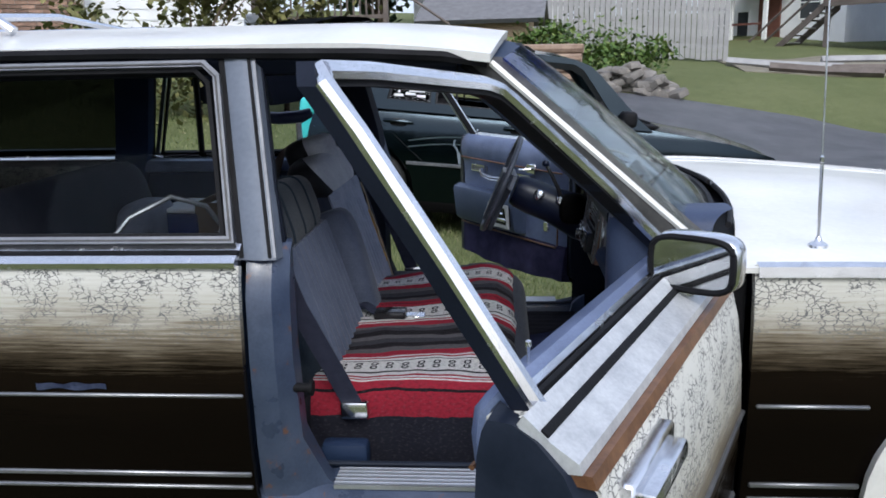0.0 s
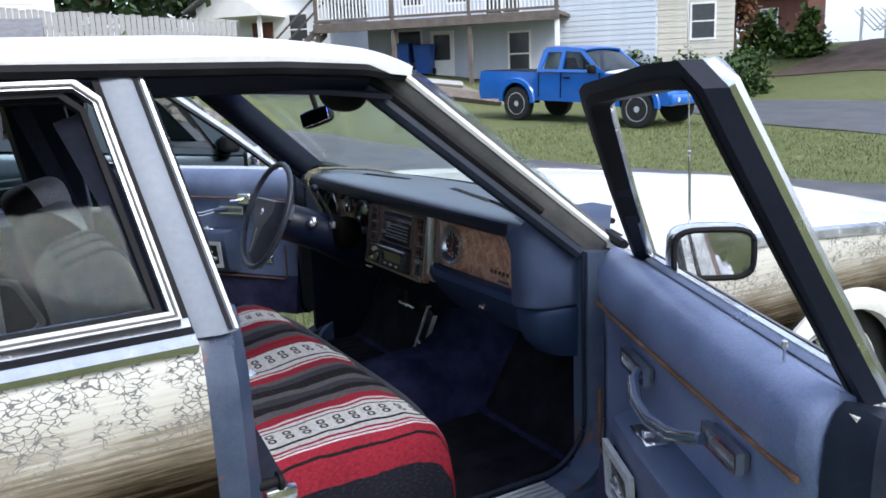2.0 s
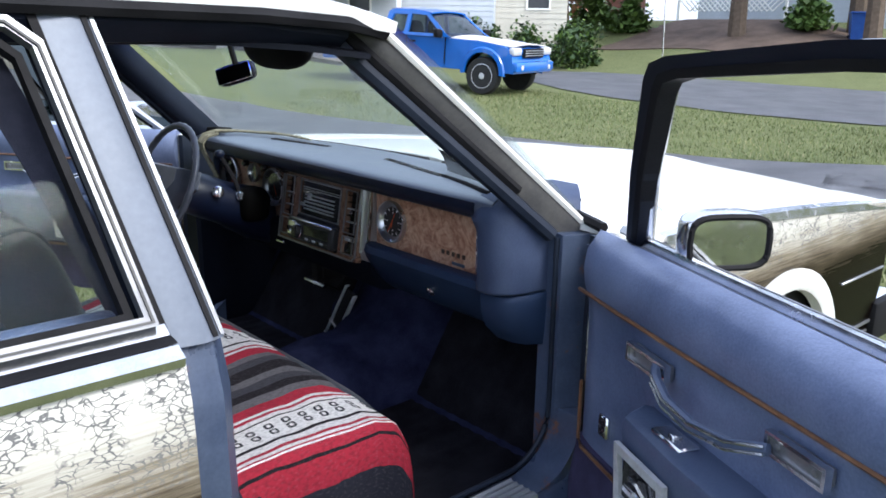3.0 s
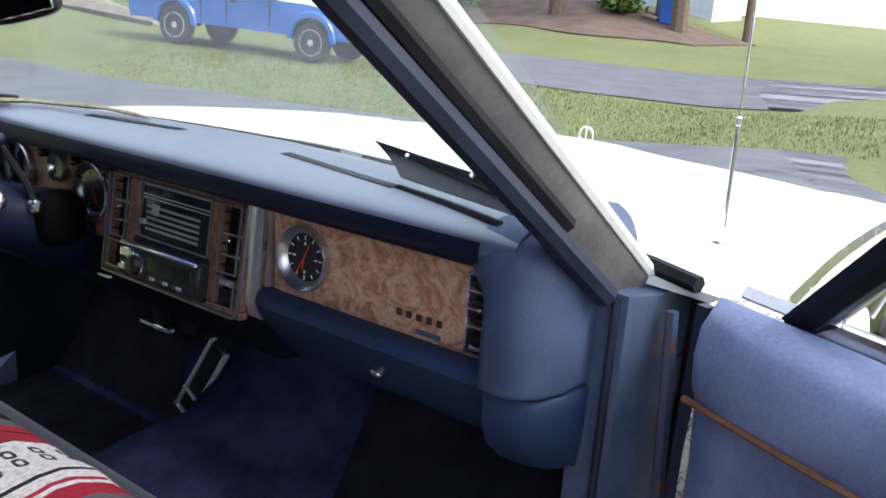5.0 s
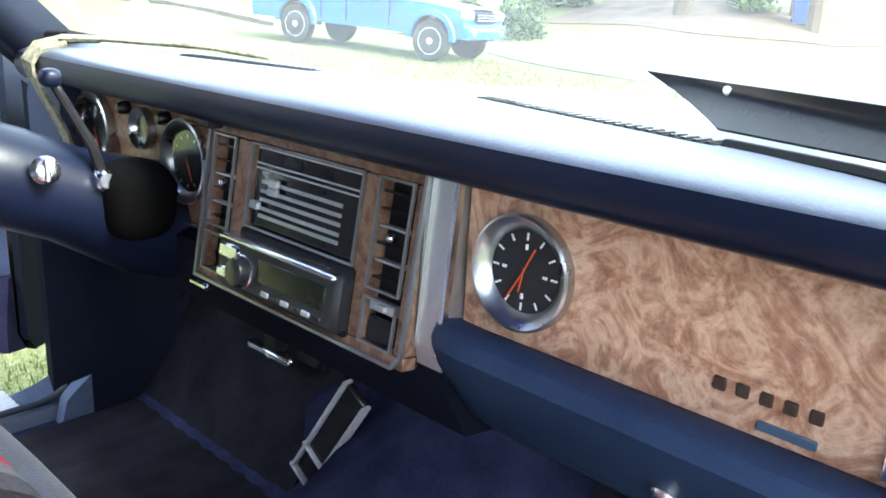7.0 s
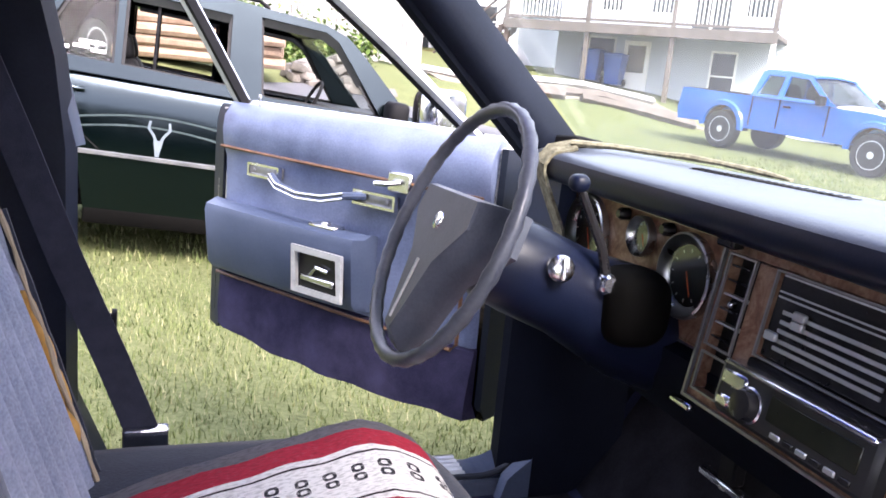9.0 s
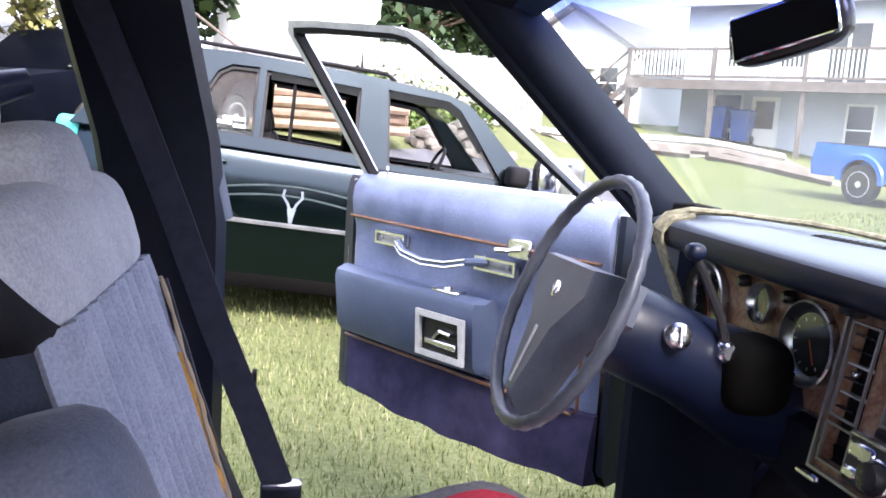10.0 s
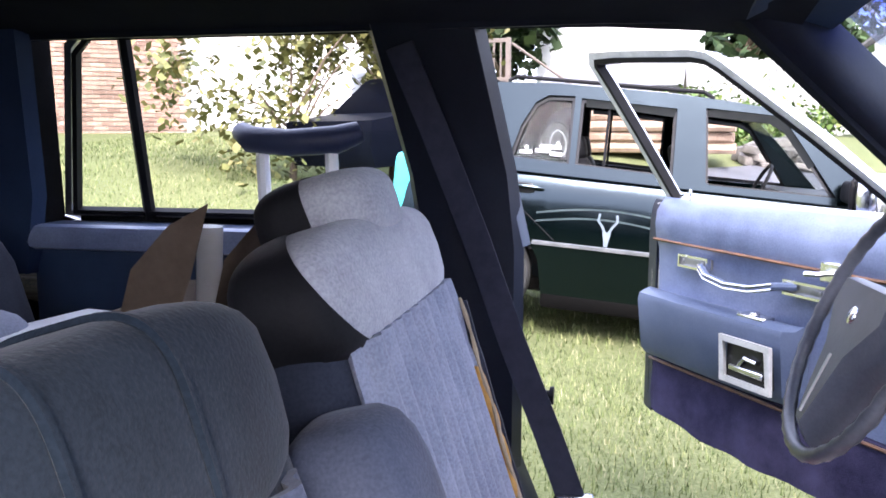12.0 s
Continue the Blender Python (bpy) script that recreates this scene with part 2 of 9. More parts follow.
def wood_vinyl(name="weathered_wood_vinyl", low=0.755, high=1.11):
    """Weathered wood-pattern vinyl: bleached and crazed near the belt, streaked brown lower, painted dark below the
    trim line for dirt and dim reflections.
    """
    mt, nt, bs = tree(name)
    tc = nt.nodes.new("ShaderNodeTexCoord")
    sep = nt.nodes.new("ShaderNodeSeparateXYZ")
    nt.links.new(tc.outputs["Object"], sep.inputs[0])
    streak = noise_tex(nt, coords(nt, (3.0, 3.0, 90.0)), 2.0, 6, 0.7)
    blot = noise_tex(nt, coords(nt, (2.2, 2.2, 5.0)), 1.6, 5, 0.6)
    h = nd(nt, "ShaderNodeMath")
    h.operation = "MULTIPLY_ADD"
    h.inputs[1].default_value = 0.16
    nt.links.new(streak, h.inputs[0])
    nt.links.new(sep.outputs["Z"], h.inputs[2])
    h2 = nd(nt, "ShaderNodeMath")
    h2.operation = "MULTIPLY_ADD"
    h2.inputs[1].default_value = 0.10
    nt.links.new(blot, h2.inputs[0])
    nt.links.new(h.outputs[0], h2.inputs[2])
    mr = nd(nt, "ShaderNodeMapRange")
    mr.inputs["From Min"].default_value, mr.inputs["From Max"].default_value = low, high
    nt.links.new(h2.outputs[0], mr.inputs["Value"])
    col = ramp(nt, mr.outputs["Result"], [(0.0, (0.003, 0.002, 0.0015)), (0.34, (0.006, 0.004, 0.0025)), (0.44, (0.045, 0.035, 0.022)), (0.58, (0.17, 0.145, 0.105)), (0.74, (0.40, 0.385, 0.335)), (1.0, (0.54, 0.535, 0.50))])
    vo = nt.nodes.new("ShaderNodeTexVoronoi")
    vo.feature = "DISTANCE_TO_EDGE"
    vo.inputs["Scale"].default_value = 64
    warp = coords(nt, (1, 1, 1.6))
    nz = nd(nt, "ShaderNodeTexNoise", Scale=22.0, Detail=3.0)
    nt.links.new(warp, nz.inputs["Vector"])
    va = nt.nodes.new("ShaderNodeMixRGB")
    va.blend_type = "ADD"
    va.inputs["Fac"].default_value = 0.05
    nt.links.new(warp, va.inputs["Color1"])
    nt.links.new(nz.outputs["Color"], va.inputs["Color2"])
    nt.links.new(va.outputs["Color"], vo.inputs["Vector"])
    crack = ramp(nt, vo.outputs["Distance"], [(0.0, (1, 1, 1)), (0.045, (1, 1, 1)), (0.075, (0, 0, 0))])
    gate = ramp(nt, noise_tex(nt, coords(nt), 16, 4, 0.6), [(0.42, (0, 0, 0)), (0.50, (1, 1, 1))])
    high = ramp(nt, mr.outputs["Result"], [(0.5, (0, 0, 0)), (0.68, (1, 1, 1))])
    cf = mixc(nt, 1.0, mixc(nt, 1.0, crack, gate, "MULTIPLY"), high, "MULTIPLY")
    col = mixc(nt, cf, col, (0.13, 0.13, 0.13))
    nt.links.new(col, bs.inputs["Base Color"])
    rr = ramp(nt, mr.outputs["Result"], [(0.3, (0.22, 0.22, 0.22)), (0.6, (0.55, 0.55, 0.55))])
    bs.inputs["Specular IOR Level"].default_value = 0.06
    nt.links.new(rr, bs.inputs["Roughness"])
    bump(nt, bs, streak, 0.25, 0.001)
    return mt


def burl(name, dark=False):
    mt, nt, bs = tree(name)
    v = coords(nt, (1, 1, 1))
    a = noise_tex(nt, v, 14, 8, 0.62, 3.6)
    b = noise_tex(nt, v, 55, 6, 0.7, 2.0)
    k = 0.40 if dark else 1.0
    col = ramp(nt, a, [(0.30, (0.11 * k, 0.036 * k, 0.018 * k)), (0.45, (0.36 * k, 0.165 * k, 0.095 * k)), (0.58, (0.66 * k, 0.44 * k, 0.30 * k)), (0.72, (0.26 * k, 0.11 * k, 0.06 * k))])
    col = mixc(nt, 0.35, col, ramp(nt, b, [(0.35, (0.22 * k, 0.09 * k, 0.05 * k)), (0.65, (0.6 * k, 0.38 * k, 0.27 * k))]))
    nt.links.new(col, bs.inputs["Base Color"])
    bs.inputs["Roughness"].default_value = 0.34 if dark else 0.3
    bs.inputs["Specular IOR Level"].default_value = 0.25 if dark else 0.45
    bump(nt, bs, b, 0.05, 0.001)
    return mt


def velour(name, a, b):
    mt, nt, bs = tree(name)
    v = coords(nt)
    n1 = noise_tex(nt, v, 7, 5, 0.65)
    n2 = noise_tex(nt, v, 260, 2, 0.5)
    nt.links.new(mixc(nt, 0.25, ramp(nt, n1, [(0.3, a), (0.7, b)]), ramp(nt, n2, [(0.3, tuple(c * 0.6 for c in a)), (0.7, tuple(min(1, c * 1.3) for c in b))])), bs.inputs["Base Color"])
    bs.inputs["Roughness"].default_value = 0.92
    bs.inputs["Sheen Weight"].default_value = 0.12
    bs.inputs["Sheen Roughness"].default_value = 0.45
    bs.inputs["Specular IOR Level"].default_value = 0.05
    bump(nt, bs, n2, 0.4, 0.002)
    return mt


def serape():
    """Woven striped blanket: the stripes run across the seat; x of the object carries them."""
    mt, nt, bs = tree("striped_blanket")
    tc = nt.nodes.new("ShaderNodeTexCoord")
    sep = nt.nodes.new("ShaderNodeSeparateXYZ")
    nt.links.new(tc.outputs["UV"], sep.inputs[0])
    wob = noise_tex(nt, coords(nt, (1, 1, 1)), 9, 2, 0.5)
    s = nd(nt, "ShaderNodeMath")
    s.operation = "MULTIPLY_ADD"
    s.inputs[1].default_value = 0.012
    nt.links.new(wob, s.inputs[0])
    nt.links.new(sep.outputs["X"], s.inputs[2])
    W, K, R, G, D = (0.88, 0.87, 0.87), (0.025, 0.022, 0.027), (0.46, 0.036, 0.066), (0.16, 0.155, 0.17), (0.07, 0.07, 0.085)
    seq = [(0.0, R), (0.008, K), (0.013, R), (0.028, W), (0.034, R), (0.039, W), (0.046, R), (0.051, W), (0.070, K), (0.075, W), (0.134, K), (0.139, W), (0.152, R), (0.157, W), (0.167, R), (0.195, G), (0.22, K), (0.25, D), (0.275, G), (0.30, K), (0.33, D), (0.355, G), (0.375, R), (0.405, W), (0.412, R), (0.418, W), (0.440, K), (0.446, W), (0.543, K), (0.549, W), (0.558, R), (0.575, K), (0.581, R), (0.60, G), (0.63, K), (0.66, D), (0.70, G), (0.74, R), (0.785, W), (0.795, K), (0.80, W), (0.885, K), (0.89, W), (0.90, R), (0.945, G), (0.975, K)]
    cr = nt.nodes.new("ShaderNodeValToRGB")
    cr.color_ramp.interpolation = "CONSTANT"
    nt.links.new(s.outputs[0], cr.inputs["Fac"])
    half = [q for q in seq if q[0] < 0.55][:30]
    for i, (p, c) in enumerate(half):
        e = cr.color_ramp.elements[i] if i < 2 else cr.color_ramp.elements.new(p)
        e.position, e.color = p, (*c, 1)
    cr2 = nt.nodes.new("ShaderNodeValToRGB")
    cr2.color_ramp.interpolation = "CONSTANT"
    nt.links.new(s.outputs[0], cr2.inputs["Fac"])
    for i, (p, c) in enumerate([q for q in seq if q[0] >= 0.55][:30]):
        e = cr2.color_ramp.elements[i] if i < 2 else cr2.color_ramp.elements.new(p)
        e.position, e.color = p, (*c, 1)
    sw = nd(nt, "ShaderNodeMath")
    sw.operation = "GREATER_THAN"
    sw.inputs[1].default_value = 0.55
    nt.links.new(s.outputs[0], sw.inputs[0])
    col = mixc(nt, sw.outputs[0], cr.outputs["Color"], cr2.outputs["Color"])
    side_hang = nd(nt, "ShaderNodeMath")
    side_hang.operation = "LESS_THAN"
    side_hang.inputs[1].default_value = -0.015
    nt.links.new(s.outputs[0], side_hang.inputs[0])
    col = mixc(nt, side_hang.outputs[0], col, (0.03, 0.031, 0.045))
    # woven fleck
    fl = noise_tex(nt, coords(nt, (300, 60, 60), "UV"), 1.0, 2, 0.5)
    col = mixc(nt, ramp(nt, fl, [(0.46, (0, 0, 0)), (0.64, (0.62, 0.62, 0.62))]), col, mixc(nt, 0.5, col, (0.02, 0.02, 0.025)))
    fl2 = noise_tex(nt, coords(nt, (420, 70, 60), "UV"), 1.0, 2, 0.5)
    col = mixc(nt, ramp(nt, fl2, [(0.55, (0, 0, 0)), (0.66, (0.05, 0.05, 0.05))]), col, (0.55, 0.55, 0.60))
    # rows of small woven figures on the white bands
    def mth(op, a, b=None, c=None):
        n = nt.nodes.new("ShaderNodeMath")
        n.operation = op
        for sock, v in zip(n.inputs, (a, b, c)):
            if v is None:
                continue
            if isinstance(v, (int, float)):
                sock.default_value = v
            else:
                nt.links.new(v, sock)
        return n.outputs[0]
    ufac = sep.outputs["X"]
    vfac = mth("FRACT", mth("MULTIPLY", sep.outputs["Y"], 18.0))
    dv = mth("ABSOLUTE", mth("SUBTRACT", vfac, 0.5))
    fig = None
    for c, hw in ((0.1045, 0.019), (0.4945, 0.026), (0.8425, 0.018)):
        du = mth("DIVIDE", mth("SUBTRACT", ufac, c), hw)
        inside = mth("LESS_THAN", mth("ABSOLUTE", du), 1.0)
        # two stacked rounded squares with open middles
        q = mth("ABSOLUTE", mth("SUBTRACT", mth("ABSOLUTE", du), 0.5))
        ring = mth("ADD", mth("POWER", mth("DIVIDE", q, 0.44), 3.0), mth("POWER", mth("DIVIDE", dv, 0.24), 3.0))
        on = mth("MULTIPLY", mth("LESS_THAN", ring, 1.0), mth("GREATER_THAN", ring, 0.10))
        one = mth("MULTIPLY", on, inside)
        fig = one if fig is None else mth("MAXIMUM", fig, one)
    col = mixc(nt, mixc(nt, 1.0, fig, ramp(nt, noise_tex(nt, coords(nt, (200, 90, 90), "UV"), 1.0, 3, 0.6), [(0.30, (0.35, 0.35, 0.35)), (0.48, (1, 1, 1))]), "MULTIPLY"), col, (0.035, 0.035, 0.045))
    nt.links.new(col, bs.inputs["Base Color"])
    bs.inputs["Roughness"].default_value = 0.95
    bs.inputs["Specular IOR Level"].default_value = 0.1
    wv = nd(nt, "ShaderNodeTexWave", Scale=220.0, Distortion=1.5)
    nt.links.new(coords(nt, (1, 1, 1), "UV"), wv.inputs["Vector"])
    bump(nt, bs, wv.outputs["Fac"], 0.35, 0.002)
    return mt


WHITE = mat("chalky_white_paint", (0.53, 0.525, 0.50), (0.71, 0.705, 0.68), 0.28, scale=3, fine=60, bumps=0.02, coat=0.25, rough2=0.5)
VINYL = wood_vinyl()
# lighter copy for the open doors: their light put in as a lower dark edge
DOORVINYL = wood_vinyl("lit_door_wood_vinyl", 0.62, 0.99)
CHROME = mat("bright_chrome", (0.62, 0.63, 0.65), (0.8, 0.8, 0.82), 0.12, 1.0, 20, 200, 0.02, rough2=0.3)
SATIN = mat("satin_silver", (0.42, 0.44, 0.46), (0.55, 0.57, 0.6), 0.38, 0.85, 12, 150, 0.05)
PILLAR = mat("blue_grey_anodised_trim", (0.075, 0.09, 0.12), (0.13, 0.148, 0.188), 0.32, 0.1, 5, 90, 0.03, rough2=0.5)
NAVY = mat("navy_plastic", (0.009, 0.018, 0.046), (0.019, 0.035, 0.076), 0.5, 0, 6, 300, 0.25, rough2=0.62, spec=0.2)
PAD = mat("navy_dash_pad", (0.016, 0.025, 0.054), (0.034, 0.047, 0.09), 0.4, 0, 5, 260, 0.15, rough2=0.5, spec=0.3)
PANELBLUE = mat("blue_door_vinyl", (0.050, 0.070, 0.138), (0.165, 0.205, 0.33), 0.28, 0, 6, 220, 0.25, rough2=0.5, spec=0.6)
ARMBLUE = mat("slate_blue_vinyl", (0.038, 0.055, 0.10), (0.07, 0.092, 0.152), 0.38, 0, 5, 200, 0.2)
CARPET = mat("blue_carpet", (0.006, 0.0075, 0.019), (0.026, 0.030, 0.068), 0.95, 0, 11, 300, 1.0, spec=0.03)
DOORCARPET = mat("purple_blue_door_carpet", (0.016, 0.015, 0.036), (0.052, 0.048, 0.098), 0.95, 0, 10, 350, 0.8, spec=0.1)
BLACK = mat("black_rubber", (0.005, 0.005, 0.006), (0.013, 0.013, 0.015), 0.6, 0, 10, 200, 0.2, spec=0.1)
BLACKGLOSS = mat("black_gloss_plastic", (0.008, 0.008, 0.01), (0.02, 0.02, 0.022), 0.18, 0, 10, 200, 0.02)
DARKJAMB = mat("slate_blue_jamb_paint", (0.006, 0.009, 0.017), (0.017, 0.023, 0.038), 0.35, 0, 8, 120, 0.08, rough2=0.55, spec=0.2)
SEATBLUE = velour("blue_grey_velour", (0.16, 0.178, 0.24), (0.30, 0.32, 0.395))
SEATDARK = velour("dark_blue_velour", (0.016, 0.019, 0.03), (0.03, 0.035, 0.05))
# passenger seat velour, with the shade on that seat put into its colour
SEATTOPSHADE = velour("shaded_passenger_velour", (0.010, 0.015, 0.022), (0.028, 0.038, 0.052))
SEATGREY = velour("grey_velour", (0.25, 0.255, 0.29), (0.45, 0.455, 0.49))
BELT = mat("navy_webbing", (0.012, 0.014, 0.03), (0.025, 0.028, 0.05), 0.7, 0, 40, 500, 0.5)
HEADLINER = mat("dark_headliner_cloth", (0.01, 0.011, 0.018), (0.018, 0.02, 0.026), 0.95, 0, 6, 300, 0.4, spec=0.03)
BURL = burl("burl_wood_applique")
BURLDARK = burl("dark_burl_applique", True)
STRIPWOOD = mat("wood_grain_strip", (0.07, 0.032, 0.016), (0.17, 0.085, 0.042), 0.4, 0, 30, 160, 0.1)
GLASS = glass("clear_glass", (0.93, 0.96, 0.95), 0.7)
WINDSHIELD = glass("windshield_glass", (0.92, 0.96, 0.94), 0.9, 0.035, (1.315, 1.39))
DARKTINT = glass("dark_tinted_glass", (0.05, 0.055, 0.055), 1.0)
PILLARGREY = mat("worn_grey_pillar", (0.045, 0.045, 0.048), (0.095, 0.092, 0.088), 0.5, 0, 14, 120, 0.3, spec=0.2)
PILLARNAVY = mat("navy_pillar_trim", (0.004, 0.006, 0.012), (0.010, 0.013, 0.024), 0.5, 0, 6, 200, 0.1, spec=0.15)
TINT = glass("tinted_glass", (0.45, 0.50, 0.50), 1.0)
BLANKET = serape()
FOAM = mat("yellow_foam", (0.34, 0.16, 0.035), (0.52, 0.30, 0.09), 0.95, 0, 30, 150, 0.6)
MIRROR = mat("mirror_face", (0.82, 0.84, 0.85), (0.85, 0.86, 0.87), 0.03, 1.0, 3, 30, 0.0)
TYRE = mat("tyre_rubber", (0.015, 0.015, 0.016), (0.03, 0.03, 0.03), 0.75, 0, 10, 90, 0.3)
WHITEWALL = mat("whitewall_rubber", (0.6, 0.59, 0.55), (0.7, 0.69, 0.66), 0.6, 0, 10, 90, 0.1)
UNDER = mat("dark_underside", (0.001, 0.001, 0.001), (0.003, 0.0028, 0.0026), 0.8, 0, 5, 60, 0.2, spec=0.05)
CARDBOARD = mat("brown_cardboard", (0.10, 0.075, 0.055), (0.17, 0.13, 0.10), 0.85, 0, 6, 90, 0.2)
WHITEPAPER = mat("white_plastic", (0.72, 0.73, 0.76), (0.8, 0.8, 0.82), 0.4, 0, 6, 90, 0.05)
BLUEPLASTIC = mat("royal_blue_plastic", (0.008, 0.016, 0.09), (0.014, 0.028, 0.14), 0.35, 0, 6, 90, 0.05)
GAUGERING = mat("dull_flared_chrome", (0.40, 0.41, 0.42), (0.55, 0.56, 0.57), 0.22, 1.0, 14, 160, 0.02, rough2=0.36)
GAUGELENS = glass("dusty_gauge_lens", (0.85, 0.88, 0.88), 1.4)
DIAL = mat("black_dial_face", (0.012, 0.013, 0.015), (0.02, 0.021, 0.024), 0.5, 0, 10, 100, 0.0)
REDPAINT = mat("orange_red_needle", (0.6, 0.08, 0.02), (0.7, 0.12, 0.04), 0.4, 0, 10, 100, 0.0)

WHEELGREY = mat("blue_grey_wheel_rim", (0.04, 0.045, 0.06), (0.085, 0.092, 0.115), 0.3, 0, 10, 160, 0.1)
FRAMEMETAL = mat("dull_frame_metal", (0.15, 0.155, 0.17), (0.27, 0.275, 0.29), 0.34, 0.7, 12, 150, 0.03)
SEATPLEAT = velour("shaded_velour_pleat", (0.009, 0.014, 0.022), (0.021, 0.030, 0.042))
SEATRIBDARK = velour("armrest_and_shaded_rib_cloth", (0.045, 0.055, 0.085), (0.09, 0.105, 0.15))
RUSTY = mat("rust_spotted_steel", (0.010, 0.011, 0.016), (0.055, 0.024, 0.012), 0.7, 0, 26, 120, 0.5, spec=0.15)
FILMBLUE = mat("torn_blue_film", (0.02, 0.03, 0.07), (0.09, 0.11, 0.19), 0.5, 0, 30, 150, 0.2)

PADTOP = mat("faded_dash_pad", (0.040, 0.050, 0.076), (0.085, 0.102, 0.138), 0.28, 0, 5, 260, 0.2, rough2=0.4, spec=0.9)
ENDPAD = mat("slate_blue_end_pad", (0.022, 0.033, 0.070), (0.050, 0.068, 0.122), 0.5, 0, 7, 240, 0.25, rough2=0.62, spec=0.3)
COLNAVY = mat("deep_navy_shroud_and_shaded_lip", (0.002, 0.004, 0.012), (0.005, 0.008, 0.023), 0.35, 0, 8, 200, 0.1, spec=0.25)
HUBVINYL = mat("slate_horn_pad", (0.036, 0.042, 0.06), (0.085, 0.094, 0.12), 0.34, 0, 9, 240, 0.15, spec=0.5)
BRIGHTMETAL = mat("worn_bright_metal", (0.36, 0.37, 0.39), (0.56, 0.57, 0.58), 0.32, 0.3, 20, 160, 0.04)
DOORGLASS = glass("dusty_door_glass", (0.80, 0.85, 0.86), 0.22)
MAT_RUBBER = mat("footwell_shade_mat", (0.004, 0.004, 0.006), (0.016, 0.016, 0.021), 0.8, 0, 12, 200, 0.5, spec=0.04)
KICKNAVY = mat("navy_board_and_shaded_post", (0.003, 0.004, 0.008), (0.007, 0.009, 0.016), 0.8, 0, 6, 200, 0.1, spec=0.05)
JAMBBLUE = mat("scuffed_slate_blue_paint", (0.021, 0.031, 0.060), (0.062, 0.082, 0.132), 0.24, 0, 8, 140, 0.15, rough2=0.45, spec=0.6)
nt = JAMBBLUE.node_tree
slot = nt.nodes["Principled BSDF"].inputs["Base Color"]
nt.links.new(mixc(nt, ramp(nt, noise_tex(nt, coords(nt), 11, 6, 0.72), [(0.575, (0, 0, 0)), (0.63, (1, 1, 1))]), slot.links[0].from_socket, (0.13, 0.055, 0.028)), slot)

# ---- the station wagon: x runs forward, y to its left ----
wagon = tagged(empty("station_wagon"), "weathered white station wagon with crazed wood-look side panels, front doors open", "car")


def side_y(z):
    """Half width of the lower body at a height."""
    pts = [(0.22, 0.86), (0.34, 0.915), (0.46, 0.945), (0.60, 0.962), (0.75, 0.968), (0.90, 0.962), (0.97, 0.952), (1.0, 0.92), (1.015, 0.893)]
    for (z0, y0), (z1, y1) in zip(pts, pts[1:]):
        if z <= z1:
            k = max(0.0, (z - z0) / (z1 - z0))
            return y0 + (y1 - y0) * k
    return pts[-1][1]


def glass_y(z):
    """Half width of the glasshouse at a height."""
    return 0.893 + (0.727 - 0.893) * (z - 1.015) / (1.39 - 1.015)


def roof_z(x, y):
    edge = 1.437 - 0.035 * max(0.0, (x - 0.1) / 0.45) ** 2 - 0.01 * max(0.0, (-1.6 - x))
    return edge + 0.070 * (1 - min(1.0, abs(y) / 0.72) ** 2.2)


ZS = [0.30, 0.36, 0.44, 0.52, 0.60, 0.68, 0.75, 0.82, 0.89, 0.945, 0.975]
FRONT_AXLE, REAR_AXLE, HUB_Z = 1.66, -1.17, 0.445


def nose_drop(x):
    """How far the fender tops and the hood fall away towards the nose."""
    return 0.085 * max(0.0, x - 1.3) ** 1.3


def arch_z(x, c, r, base):
    d = abs(x - c)
    return HUB_Z + math.sqrt(max(0.0, r * r - d * d)) * 0.98 if d < r else base


def body_side(s, x0, x1, name, label, axle=None):
    """One outer panel of the body side with its wheel arch."""
    bm = B()
    n = max(8, int(abs(x1 - x0) / 0.04))
    us = span(x0, x1, n)
    def at(u, k):
        lo = arch_z(u, axle, 0.30, ZS[0]) if axle is not None else ZS[0]
        z = lo + (ZS[-1] - nose_drop(u) - lo) * k
        return (u, s * side_y(z), z)
    sheet(bm, at, us, span(0, 1, 14), 0.02)
    return part(name, bm, VINYL, wagon, label)


def trims(s, x0, x1, parent):
    """Belt and lower bright strips of one panel."""
    bm = B()
    y0, y1 = s * 0.957, s * 0.896
    loft(bm, [[(x, y0, 0.972), (x, y0 + s * 0.004, 0.985), (x, s * 0.94, 0.997), (x, s * 0.925, 0.993), (x, s * 0.91, 1.008), (x, y1, 1.017), (x, s * 0.88, 1.0), (x, s * 0.93, 0.965)] for x in (x0, x1)])
    part("belt_molding", bm, CHROME, parent, "bright belt molding with a dark stripe")
    bm = B()
    loft(bm, [[(x, s * 0.9395, 0.9985), (x, s * 0.937, 1.0005), (x, s * 0.917, 1.0035), (x, s * 0.919, 0.992)] for x in (x0, x1)])
    part("belt_stripe", bm, BLACK, parent)
    for z, h in ((0.688, 0.0045), (0.492, 0.006), (0.458, 0.005)):
        bm = B()
        box(bm, x0, x1, s * (side_y(z) - 0.01), s * (side_y(z) + 0.006), z - h, z + h, 0.003, 1)
        part("side_molding", bm, FRAMEMETAL, parent)


def window_loop(s, x0b, x1b, x0t, x1t, zt=1.385, zb=1.017, off=0.0):
    """Corner points of a side window in the leaning plane of the glasshouse."""
    pts = []
    for x, z in ((x0b, zb), (x1b, zb), (x1t + (x1b - x1t) * 0.08, zt - 0.03), (x1t - math.copysign(0.03, x1t - x0t), zt), (x0t + math.copysign(0.03, x1t - x0t), zt), (x0t + (x0b - x0t) * 0.08, zt - 0.03)):
        pts.append((x, s * (glass_y(z) + off), z))
    return pts


